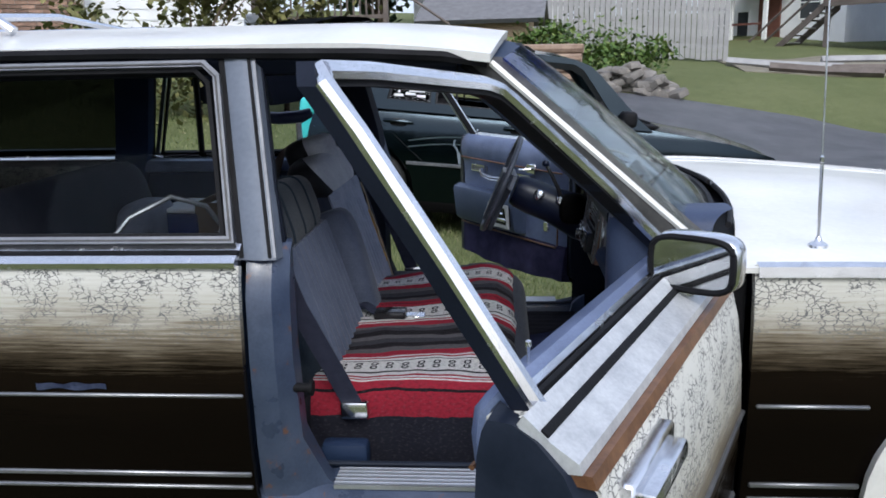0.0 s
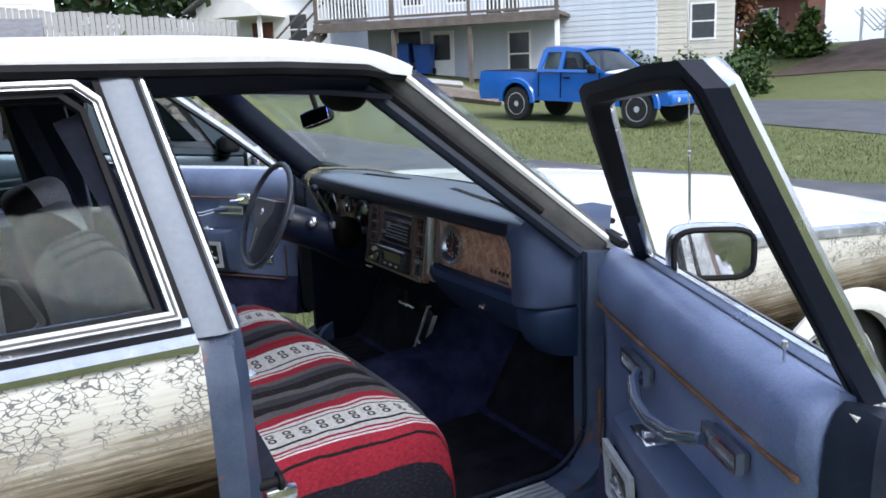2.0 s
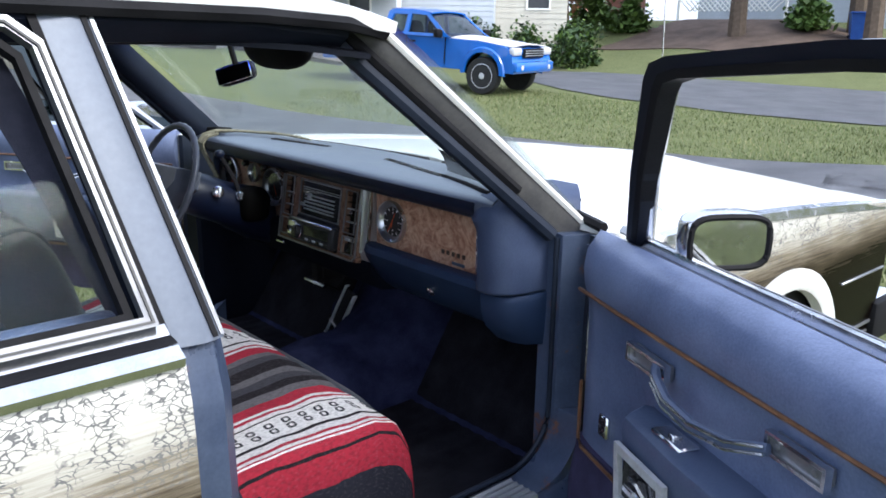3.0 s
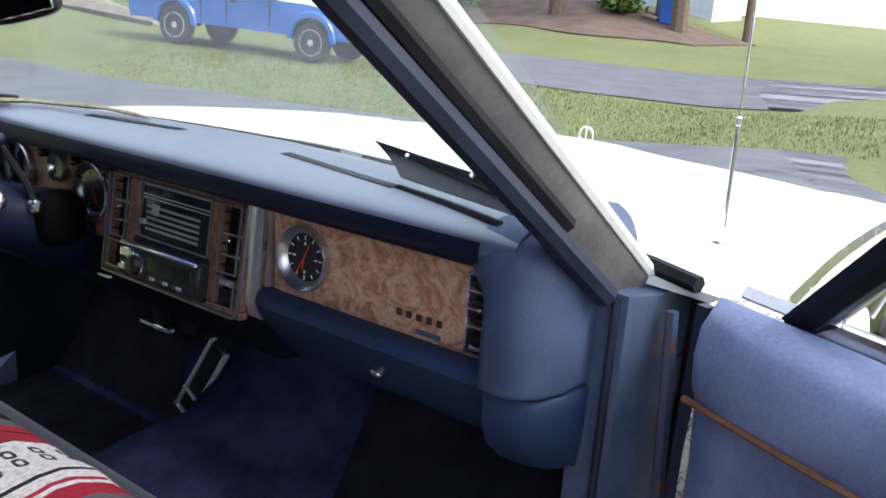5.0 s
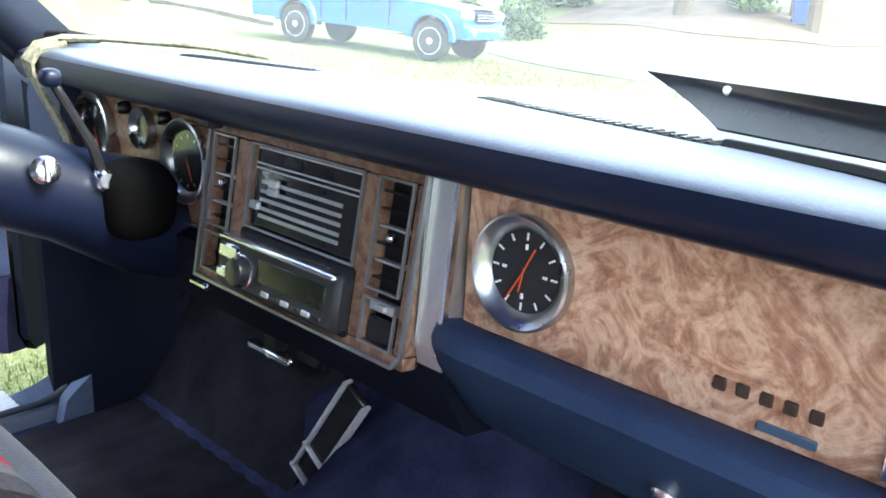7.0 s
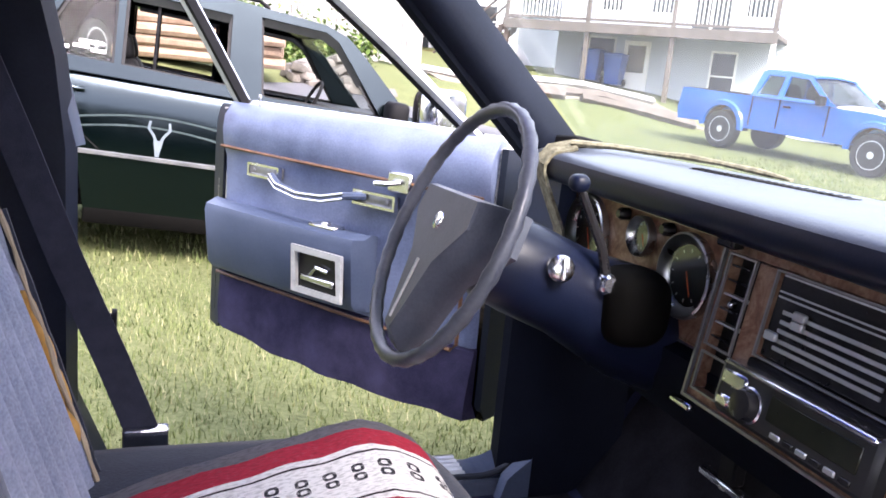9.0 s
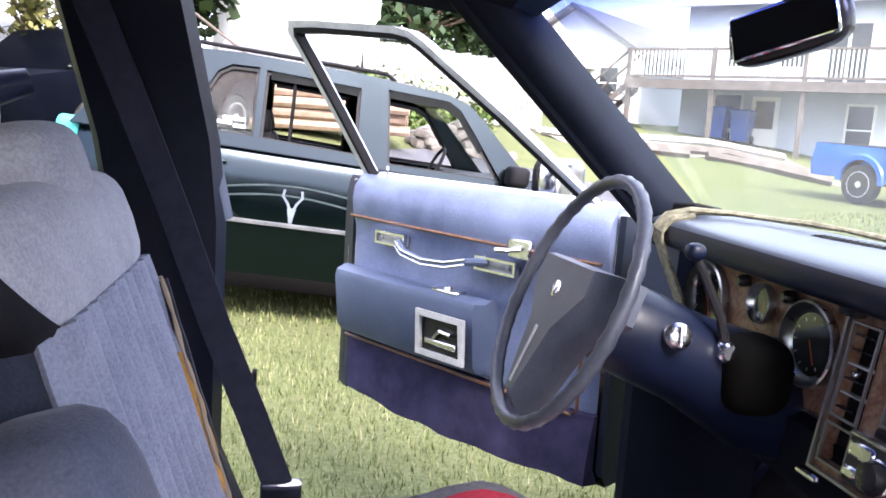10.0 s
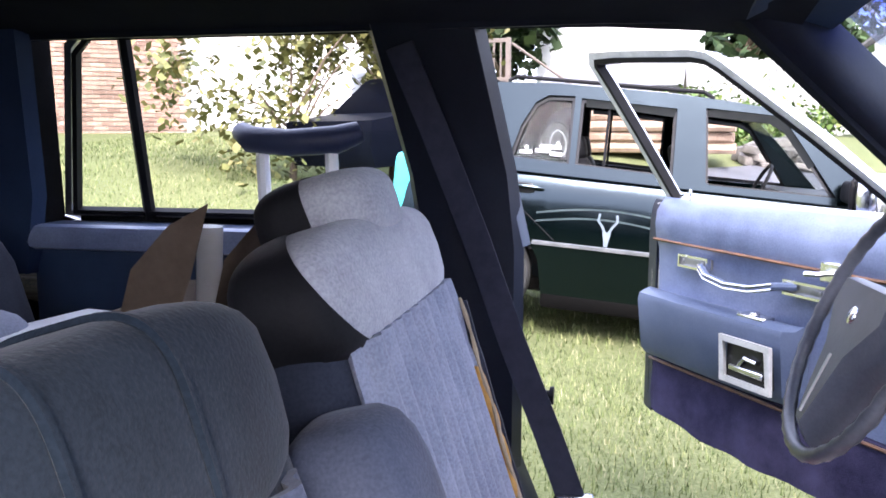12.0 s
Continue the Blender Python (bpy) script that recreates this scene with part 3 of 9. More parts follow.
def pane(loop, name, material, parent, label="", push=0.0, s=1):
    bm = B()
    vs = [bm.verts.new((p[0], p[1] - s * push, p[2])) for p in loop]
    bm.faces.new(vs)
    bmesh.ops.solidify(bm, geom=bm.faces[:], thickness=0.004)
    ob = part(name, bm, material, parent, label)
    ob.visible_shadow = False
    return ob


def side(s, word):
    """Rear door, quarter, fender, pillars and glass of one side."""
    # rear door
    d = body_side(s, -0.99, -0.005, "rear_door", "closed rear door with crazed wood-look vinyl")
    trims(s, -0.985, -0.01, d)
    if s < 0:
        bm = B()
        lo = [(x, 0.702 + 0.003 * math.sin(x * 70)) for x in span(-0.475, -0.315, 14)]
        hi = [(x, 0.716 + 0.007 * noise.noise((x * 30, 0.3, 0))) for x in span(-0.475, -0.315, 14)]
        bm.faces.new([bm.verts.new((x, s * (side_y(z) + 0.004), z)) for x, z in lo + hi[::-1]])
        bmesh.ops.solidify(bm, geom=bm.faces[:], thickness=0.002)
        part("torn_film", bm, FILMBLUE, d, "torn strip of blue film above the molding")
    bm = B()
    frame_bar(bm, window_loop(s, -0.022, -0.97, -0.085, -0.82, 1.398, 1.012, 0.004), 0.015, 0.018, (0, s, 0.4))
    part("window_frame", bm, FRAMEMETAL, d, "dull bright window frame")
    bm = B()
    frame_bar(bm, window_loop(s, -0.0275, -0.9645, -0.0905, -0.8145, 1.3925, 1.0175, 0.0075), 0.0035, 0.018, (0, s, 0.4))
    part("frame_groove", bm, PILLARGREY, d)
    bm = B()
    frame_bar(bm, window_loop(s, -0.047, -0.935, -0.110, -0.80, 1.380, 1.02, -0.012), 0.010, 0.02, (0, s, 0.4))
    part("window_seal", bm, BLACK, d)
    bm = B()
    a, b = Vector((-0.755, s * glass_y(1.015), 1.015)), Vector((-0.695, s * glass_y(1.38), 1.38))
    tube(bm, [a, b], 0.013, 6)
    part("division_bar", bm, BLACK, d)
    half = [(-0.04, 1.0), (-0.47, 1.0), (-0.45, 1.20), (-0.08, 1.20)]
    bm = B()
    f0 = [bm.verts.new((x, s * (glass_y(z) - 0.012), z)) for x, z in half]
    bm.faces.new(f0)
    bmesh.ops.solidify(bm, geom=bm.faces[:], thickness=0.005)
    g = part("half_lowered_glass", bm, DOORGLASS, d, "rear door glass wound halfway down")
    g.visible_shadow = False
    pane([(-0.765, s * (glass_y(1.02) - 0.01), 1.02), (-0.93, s * (glass_y(1.02) - 0.01), 1.02), (-0.82, s * (glass_y(1.37) - 0.01), 1.37), (-0.71, s * (glass_y(1.37) - 0.01), 1.37)], "fixed_glass", GLASS, d)
    bm = B()
    box(bm, -0.985, -0.02, s * 0.80, s * 0.93, 0.36, 1.005, 0.02, 2)
    part("door_card", bm, NAVY, d, "navy rear door card")
    bm = B()
    box(bm, -0.97, -0.03, s * 0.762, s * 0.80, 0.955, 1.008, 0.015, 2)
    part("door_top", bm, PANELBLUE, d)
    bm = B()
    box(bm, -0.90, -0.78, s * 0.965, s * 0.985, 0.855, 0.885, 0.006, 2)
    part("door_handle", bm, CHROME, d)
    # quarter panel and cargo side
    q = body_side(s, -2.38, -0.995, "rear_quarter", "rear quarter panel with wood-look vinyl", REAR_AXLE)
    trims(s, -2.37, -1.0, q)
    bm = B()
    frame_bar(bm, window_loop(s, -1.06, -2.12, -0.96, -2.0, 1.395, 1.015, 0.003), 0.03, 0.016, (0, s, 0.4))
    part("cargo_window_frame", bm, CHROME, q)
    pane(window_loop(s, -1.08, -2.1, -0.98, -1.98, 1.38, 1.02), "cargo_glass", DARKTINT, q, "", 0.01, s)
    # front fender
    fe = body_side(s, 1.065, 2.34, "front_fender", "front fender with faded wood-look vinyl", FRONT_AXLE)
    bm = B()
    sheet(bm, lambda u, k: (u, s * (0.957 - 0.19 * k), 0.972 + 0.012 * math.sin(k * 1.6) - nose_drop(u)), span(0.98, 2.35, 24), span(0, 1, 5), 0.012)
    part("fender_top", bm, WHITE, fe)
    for z, h in ((0.676, 0.0045), (0.488, 0.006), (0.452, 0.005)):
        for xa, xb in ((1.08, 1.31), (2.02, 2.33)):
            bm = B()
            box(bm, xa, xb, s * (side_y(z) - 0.008), s * (side_y(z) + 0.006), z - h, z + h, 0.003, 1)
            part("side_molding", bm, FRAMEMETAL, fe)
    bm = B()
    loft(bm, [[(x, s * y, z - nose_drop(x)) for y, z in ((0.945, 0.952), (0.964, 0.953), (0.961, 0.974), (0.94, 0.980))] for x in span(1.07, 2.34, 14)])
    part("fender_molding", bm, CHROME, fe)
    for ax, owner in ((FRONT_AXLE, fe), (REAR_AXLE, q)):
        bm = B()
        ring = []
        for a in span(-12, 192, 26):
            c, si = math.cos(radians(a)), math.sin(radians(a))
            ring.append([(ax + r * c, s * y, HUB_Z + r * si * 0.98) for r, y in ((0.288, 0.948), (0.292, 0.976), (0.32, 0.985), (0.352, 0.977), (0.35, 0.955))])
        loft(bm, ring)
        part("arch_molding", bm, WHITE, owner, "white wheel-arch molding")
        bm = B()
        ring = [[(ax + 0.385 * math.cos(radians(a)), s * y, HUB_Z + 0.37 * math.sin(radians(a))) for y in (0.94, 0.68)] for a in span(-20, 200, 18)]
        loft(bm, ring, False, False)
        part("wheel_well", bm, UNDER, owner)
    # pillars
    bm = B()
    rings = []
    for z in span(0.98, 1.42, 8):
        k = (z - 1.0) / 0.38
        xc = 0.022 - 0.066 * k
        y = s * (glass_y(z) + 0.002)
        rings.append([(xc - 0.035, y, z), (xc + 0.012, y + s * 0.008, z), (xc + 0.043, y, z), (xc + 0.05, y - s * 0.025, z), (xc + 0.04, y - s * 0.07, z), (xc - 0.03, y - s * 0.075, z)])
    loft(bm, rings)
    bp = part("b_pillar", bm, PILLAR, wagon, "blue-grey trimmed pillar between the doors")
    for off, w2 in ((-0.034, 0.006), (0.030, 0.0035), (0.041, 0.003)):
        bm = B()
        rings = []
        for z in (0.985, 1.2, 1.415):
            xc = 0.022 - 0.066 * (z - 1.0) / 0.38 + off
            y = s * (glass_y(z) + 0.002 + (0.006 if off == 0.030 else 0.003))
            rings.append([(xc - w2, y + s * 0.002, z), (xc + w2, y + s * 0.002, z), (xc + w2, y - s * 0.012, z), (xc - w2, y - s * 0.012, z)])
        loft(bm, rings)
        part("pillar_groove", bm, BLACK if off != 0.041 else FRAMEMETAL, bp)
    bm = B()
    rings = []
    for z in (0.34, 0.44, 0.55, 0.75, 0.9, 0.99, 1.005):
        k = max(0, (0.62 - z) / 0.3)
        bulge = 0.16 * k * k
        bulge -= 0.03 if s > 0 else 0.0
        rings.append([(0.0, s * (side_y(z) - 0.03), z), (0.055 + bulge * 0.3, s * (side_y(z) - 0.035), z), (0.085 + bulge, s * (side_y(z) - 0.075), z), (0.075 + bulge, s * 0.80, z), (0.0, s * 0.79, z)])
    loft(bm, rings)
    # driver's side jamb is darker, its shade put into the paint
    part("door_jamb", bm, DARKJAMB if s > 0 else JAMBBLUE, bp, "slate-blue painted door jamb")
    bm = B()
    tube(bm, [(0.07, s * 0.885, 0.676), (0.12, s * 0.887, 0.676)], [0.012, 0.010], 10)
    tube(bm, [(0.118, s * 0.887, 0.676), (0.126, s * 0.887, 0.676)], 0.018, 10)
    part("striker_bolt", bm, BLACK, bp)
    # cover wraps the pillar's front face, darkening it in place of shade
    bm = B()
    rings = []
    for z in span(0.42, 1.40, 8):
        k = max(0.0, (z - 1.0) / 0.38)
        xc = -0.045 - 0.075 * k
        y = s * ((glass_y(z) if z > 1.015 else 0.86) - 0.07)
        w = 0.066 + 0.012 * max(0, 1 - k)
        kb = (z - 1.0) / 0.38
        fx, fy = (0.075 - 0.066 * kb, glass_y(z)) if z > 1.015 else (0.066 if s > 0 else 0.078, 0.872)
        if s < 0:
            xc, w = fx - 0.055, 0.035
        rings.append([(xc - w, y, z), (xc, s * (fy - 0.03), z), (fx, s * (fy - 0.018), z), (fx - 0.012, s * (fy - 0.078), z), (xc, y - s * 0.03, z), (xc - w * 0.8, y - s * 0.03, z)])
    loft(bm, rings)
    part("pillar_cover", bm, PILLARNAVY, bp, "dark inner pillar cover, wrapped forward as painted shade")
    # windscreen pillar: a band from the screen's edge O back to the door opening's edge I
    dx = -0.035 if s > 0 else 0.0
    def across(k, f, out=0.0, lift=0.0):
        ox, oy, iy = 1.0 - 0.465 * k + dx, 0.797 - 0.117 * k, 0.755 - 0.14 * k
        return (ox - 0.11 * (1 - f) - 0.38 * out, s * (oy * f + iy * (1 - f) + 0.92 * out), 0.98 + 0.405 * k + lift)
    bm = B()
    loft(bm, [[across(k, 0.0), across(k, 0.2, 0.004), across(k, 0.55, 0.006), across(k, 0.85, 0.010), across(k, 1.0, 0.002), across(k, 1.08, -0.03, 0.012), across(k, 0.35, -0.045, 0.02), across(k, 0.05, -0.03, 0.008)] for k in span(-0.08, 1.0, 8)])
    # driver's side pillar and cover carry shade as a darker navy
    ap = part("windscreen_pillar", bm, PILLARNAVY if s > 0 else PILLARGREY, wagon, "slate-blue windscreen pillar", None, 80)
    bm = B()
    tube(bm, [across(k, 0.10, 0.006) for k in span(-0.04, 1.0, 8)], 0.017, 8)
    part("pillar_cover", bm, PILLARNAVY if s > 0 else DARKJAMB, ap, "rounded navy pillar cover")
    bm = B()
    tube(bm, [across(k, 0.40, 0.006) for k in span(0.22, 1.0, 7)], 0.011, 6)
    part("door_seal", bm, BLACK, ap)
    bm = B()
    tube(bm, [across(k, 0.98, 0.006) for k in span(-0.03, 1.0, 8)], 0.0085, 6)
    part("pillar_trim", bm, WHITE, ap, "worn white pillar edge")
    for xb, xt, w in ((-1.02, -0.90, 0.10), (-2.26, -2.10, 0.16)):
        bm = B()
        rings = []
        for z in span(0.98, 1.42, 4):
            k = (z - 1.0) / 0.4
            xc = xb + (xt - xb) * k
            y = s * glass_y(z)
            rings.append([(xc - w / 2, y, z), (xc + w / 2, y, z), (xc + w / 2 - 0.01, y - s * 0.09, z), (xc - w / 2 + 0.01, y - s * 0.09, z)])
        loft(bm, rings)
        part("rear_pillar", bm, BLACK if xb > -1.5 else WHITE, wagon)
        bm = B()
        rings = []
        for z in span(0.9, 1.40, 4):
            k = (z - 1.0) / 0.4
            xc = xb + (xt - xb) * k
            y = s * (glass_y(max(z, 1.0)) - 0.092)
            rings.append([(xc - w / 2 - 0.03, y, z), (xc + w / 2 + 0.03, y, z), (xc + w / 2 + 0.02, y - s * 0.03, z), (xc - w / 2 - 0.02, y - s * 0.03, z)])
        loft(bm, rings)
        part("pillar_cover", bm, NAVY, wagon)
    # drip rail over the doors
    bm = B()
    path = [(-2.2, s * 0.728, 1.418), (-1.2, s * 0.73, 1.424), (-0.3, s * 0.73, 1.422), (0.25, s * 0.726, 1.412), (0.42, s * 0.715, 1.402), (0.52, s * 0.694, 1.386)]
    tube(bm, path, 0.013, 6)
    part("drip_rail", bm, BLACK, wagon)
    bm = B()
    rings = []
    for x in span(-2.2, 0.45, 12):
        z = 1.40 - 0.035 * max(0.0, (x - 0.1) / 0.45) ** 2
        rings.append([(x, s * (0.715 - 0.03 * max(0.0, x / 0.45) ** 2), z + 0.02), (x, s * (0.725 - 0.045 * max(0.0, x / 0.45) ** 2), z), (x, s * (0.70 - 0.04 * max(0.0, x / 0.45) ** 2), z - 0.03 + 0.016 * max(0.0, x / 0.45) ** 2), (x, s * 0.645, z - 0.035 + 0.016 * max(0.0, x / 0.45) ** 2), (x, s * 0.62, z + 0.01), (x, s * 0.65, z + 0.03)])
    loft(bm, rings)
    part("roof_side_rail", bm, PILLARNAVY, wagon, "dark inner roof rail")
    # sill
    bm = B()
    dz = -0.06 if s > 0 else 0.0
    prism(bm, [(s * 0.93, 0.28 + dz), (s * 0.925, 0.395 + dz), (s * 0.88, 0.425 + dz), (s * 0.78, 0.425 + dz), (s * 0.77, 0.36 + dz), (s * 0.77, 0.26 + dz)], "x", -0.02, 1.08, 0.008)
    sill = part("door_sill", bm, JAMBBLUE, wagon, "slate-blue sill")
    # rounded corner between sill and hinge pillar, with its rubber seal
    cx, cz, cr = 0.80, 0.56, 0.13
    curve = [(cx + cr * math.sin(t), cz - cr * math.cos(t) + dz) for t in span(0.1, math.pi / 2, 12)]
    bm = B()
    prism(bm, [(cx - 0.02, 0.424 + dz)] + [(1.0, 0.424 + dz), (1.0, cz + dz)] + curve[::-1], "y", s * 0.79, s * 0.872, 0.006)
    part("jamb_corner", bm, JAMBBLUE, sill, "rounded slate-blue jamb corner")
    bm = B()
    tube(bm, [(0.0, s * 0.784, 0.437 + dz), (0.5, s * 0.784, 0.437 + dz)] + [(x - 0.006, s * 0.784, z + 0.006) for x, z in curve] + [(0.922, s * 0.784, 0.75), (0.922, s * 0.784, 0.96)], 0.0065, 8)
    part("door_seal", bm, DARKJAMB, sill, "dark rubber door seal")
    bm = B()
    tube(bm, [(x + 0.035, s * 0.872, z - 0.02) for x, z in curve] + [(0.962, s * 0.845, 0.95)], 0.009, 6)
    part("jamb_lip", bm, JAMBBLUE, sill)
    bm = B()
    rib = [(s * (0.80 + 0.0057 * k), 0.434 + dz + (0.004 if k % 3 == 1 else 0.0)) for k in range(16)]
    prism(bm, rib + [(s * 0.886, 0.424 + dz), (s * 0.80, 0.424 + dz)], "x", 0.16, 0.78)
    part("scuff_plate", bm, SATIN, sill, "ribbed bright scuff plate")
    # hinge pillar and kick panel
    bm = B()
    post = [(0.955, 0.90), (1.06, 0.91), (1.06, 0.70), (0.90, 0.735), (0.845, 0.80), (0.865, 0.88)] if s > 0 else [(0.955, 0.825), (1.06, 0.85), (1.06, 0.70), (0.93, 0.735), (0.922, 0.80)]
    loft(bm, [[(x, s * y, z) for x, y in post] for z in (0.34, 0.7, 0.92, 0.968)])
    # driver's side post takes near-black navy in place of shade
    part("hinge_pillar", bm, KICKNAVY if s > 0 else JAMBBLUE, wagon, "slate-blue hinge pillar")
    # solid black plate fills the hinge gap as its shade
    bm = B()
    box(bm, 1.035, 1.062, s * 0.84, s * 0.915, 0.34, 0.965, 0.004, 1)
    part("hinge_gap_shade", bm, BLACK, wagon, "black plate standing in for the shaded gap by the hinge pillar")
    for z in (0.52, 0.83):
        bm = B()
        box(bm, 0.985, 1.05, s * 0.885, s * 0.925, z - 0.024, z + 0.024, 0.008, 2)
        part("door_hinge", bm, RUSTY, wagon, "rust-spotted door hinge")


side(-1, "right")
side(1, "left")

# roof, headliner and rack
bm = B()
sheet(bm, lambda u, v: (u + 0.04 * (1 - (v / 0.72) ** 2) * max(0, u) * 2, v, roof_z(u, v)), span(-2.28, 0.53, 36), span(-0.72, 0.72, 19), 0.02)
part("roof", bm, WHITE, wagon, "chalky white roof panel")
bm = B()
sheet(bm, lambda u, v: (u, v, roof_z(u, v) - 0.055 - 0.02 * abs(v)), span(-2.2, 0.50, 20), span(-0.68, 0.68, 13), 0.01)
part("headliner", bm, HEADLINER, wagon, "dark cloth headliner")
for y in (-0.5, 0.5):
    bm = B()
    tube(bm, [(-2.0, y, roof_z(-2.0, y) + 0.01), (-1.97, y, roof_z(-2, y) + 0.05), (-0.75, y, roof_z(-0.8, y) + 0.05), (-0.70, y, roof_z(-0.7, y) + 0.012)], 0.014, 8)
    part("roof_rack_rail", bm, CHROME, wagon, "chrome roof-rack rail")
for x in (-1.8, -1.3, -0.85):
    bm = B()
    tube(bm, [(x, -0.5, roof_z(x, 0.5) + 0.05), (x, 0, roof_z(x, 0) + 0.045), (x, 0.5, roof_z(x, 0.5) + 0.05)], 0.011, 8)
    part("roof_rack_bar", bm, CHROME, wagon)
bm = B()
loft(bm, [[(0.50 + 0.06 * (1 - (y / 0.7) ** 2), y, roof_z(0.5, y) - 0.03), (0.555 + 0.06 * (1 - (y / 0.7) ** 2), y, roof_z(0.52, y) - 0.04), (0.54 + 0.06 * (1 - (y / 0.7) ** 2), y, roof_z(0.5, y) - 0.075), (0.42, y, roof_z(0.45, y) - 0.075), (0.40, y, roof_z(0.4, y) - 0.05)] for y in span(-0.645, 0.645, 13)])
part("windscreen_header", bm, NAVY, wagon, "dark padded header rail")

# windscreen
def screen(u, k):
    y = u
    b = 1 - (abs(y) / 0.86) ** 2
    x0, z0 = 0.965 + 0.17 * b, 0.998 + 0.02 * b
    x1, z1 = 0.55 + 0.065 * b, 1.39 + 0.045 * b
    yy = y * (1 - 0.145 * k)
    return (x0 + (x1 - x0) * k, yy, z0 + (z1 - z0) * k + 0.012 * math.sin(math.pi * k))


bm = B()
sheet(bm, screen, span(-0.80, 0.80, 25), span(0, 1, 9), 0.005)
ws = part("windscreen", bm, WINDSHIELD, wagon, "dusty curved windscreen with reflected haze in its film")
ws.visible_shadow = False
bm = B()
tube(bm, [Vector(screen(y, -0.015)) for y in span(-0.87, 0.87, 25)], 0.012, 6)
part("screen_seal", bm, BLACK, ws)

# hood, cowl and nose
def hood_at(u, v):
    crown = 0.03 * (1 - (abs(v) / 0.77) ** 2)
    z = 0.98 + crown - nose_drop(u)
    z += 0.012 * math.exp(-((v) / 0.22) ** 4)
    return (u, v, z)


bm = B()
sheet(bm, lambda u, v: hood_at(u + 0.12 * (1 - (v / 0.77) ** 2) * (1.0 - (u - 1.07) / 1.5), v), span(1.07, 2.36, 26), span(-0.77, 0.77, 23), 0.015)
hood = part("hood", bm, WHITE, wagon, "sun-bleached hood coloured white for the sky it mirrors")
bm = B()
sheet(bm, lambda u, v: (0.98 + 0.16 * (1 - (abs(u) / 0.86) ** 2) + 0.12 * v, u, 0.974 - 0.006 * v), span(-0.64, 0.64, 21), (0, 0.5, 1), 0.01)
cowl = part("cowl", bm, BLACK, wagon, "black cowl with wipers")
for y0, y1 in ((-0.72, -0.12), (-0.05, 0.55)):
    bm = B()
    tube(bm, [(1.02 + 0.165 * (1 - (abs(y) / 0.86) ** 2), y, 1.013) for y in span(y0, y1, 8)], 0.008, 6)
    part("wiper", bm, BLACK, cowl)
bm = B()
lathe(bm, [(0.0, 0), (0.022, 0), (0.02, 0.012), (0.008, 0.02), (0.004, 0.03)], Matrix.Translation((1.235, -0.816, 0.976)), 12)
tube(bm, [(1.235, -0.816, 0.99), (1.230, -0.814, 1.168)], 0.0036, 6)
tube(bm, [(1.230, -0.814, 1.168), (1.207, -0.806, 1.88)], 0.0018, 6)
lathe(bm, [(0.0032, 0), (0.005, 0.002), (0.005, 0.012), (0.002, 0.015)], Matrix.Translation((1.230, -0.814, 1.165)), 8)
part("aerial", bm, CHROME, wagon, "thin telescopic radio aerial")
bm = B()
lathe(bm, [(0.012, 0), (0.012, 0.02), (0.004, 0.03)], Matrix.Translation((2.36, -0.03, 0.89)), 10)
tube(bm, [(2.36, -0.03 + 0.024 * math.cos(t), 0.945 + 0.026 * math.sin(t)) for t in span(0, 2 * math.pi * 15 / 16, 16)], 0.0035, 6, True)
tube(bm, [(2.36, -0.03, 0.90), (2.36, -0.03, 0.97)], 0.003, 6)
part("hood_ornament", bm, CHROME, wagon, "thin chrome ring ornament standing on the hood")
bm = B()
box(bm, 2.30, 2.38, -0.93, 0.93, 0.42, 0.868, 0.03, 3)
nose = part("nose_panel", bm, WHITE, wagon, "white nose panel")
bm = B()
box(bm, 2.38, 2.40, -0.42, 0.42, 0.60, 0.85, 0.01, 2)
for k in range(15):
    box(bm, 2.395, 2.415, -0.40 + 0.0555 * k, -0.39 + 0.0555 * k, 0.61, 0.84, 0.002, 1)
part("grille", bm, CHROME, nose, "chrome grille")
for y in (-0.78, -0.56, 0.56, 0.78):
    bm = B()
    box(bm, 2.375, 2.405, y - 0.09, y + 0.09, 0.66, 0.82, 0.015, 3)
    part("headlamp", bm, GLASS, nose)
for x0, x1 in ((2.35, 2.53), (-2.55, -2.38)):
    bm = B()
    box(bm, x0, x1, -0.95, 0.95, 0.40, 0.56, 0.03, 3)
    bmp = part("bumper", bm, CHROME, wagon, "chrome bumper with a black strip")
    bm = B()
    xe = x1 if x1 > 0 else x0
    box(bm, xe - 0.006, xe + 0.012, -0.93, 0.93, 0.46, 0.50, 0.006, 1)
    part("rub_strip", bm, BLACK, bmp)
    for y in (-0.95, 0.95):
        bm = B()
        box(bm, min(x0, x1) - 0.02, max(x0, x1) - 0.03, y - 0.02, y + 0.02, 0.41, 0.55, 0.015, 2)
        part("bumper_end", bm, BLACK, bmp)
# tailgate
bm = B()
box(bm, -2.42, -2.36, -0.92, 0.92, 0.36, 0.985, 0.02, 2)
tg = part("tailgate", bm, VINYL, wagon, "tailgate with wood-look vinyl")
bm = B()
loft(bm, [[(-2.36, -0.84, 0.985), (-2.36, 0.84, 0.985)], [(-2.22, -0.70, 1.42), (-2.22, 0.70, 1.42)]], False, False)
bmesh.ops.solidify(bm, geom=bm.faces[:], thickness=0.005)
g = part("tailgate_glass", bm, DARKTINT, tg)
g.visible_shadow = False

# underside and firewall
bm = B()
box(bm, -2.35, 2.30, -0.70, 0.70, 0.26, 0.30, 0.01, 1)
for xa, xb in ((-0.78, 1.2), (-2.35, -1.58), (2.05, 2.30)):
    box(bm, xa, xb, -0.90, 0.90, 0.24, 0.30, 0.01, 1)
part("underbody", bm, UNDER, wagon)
bm = B()
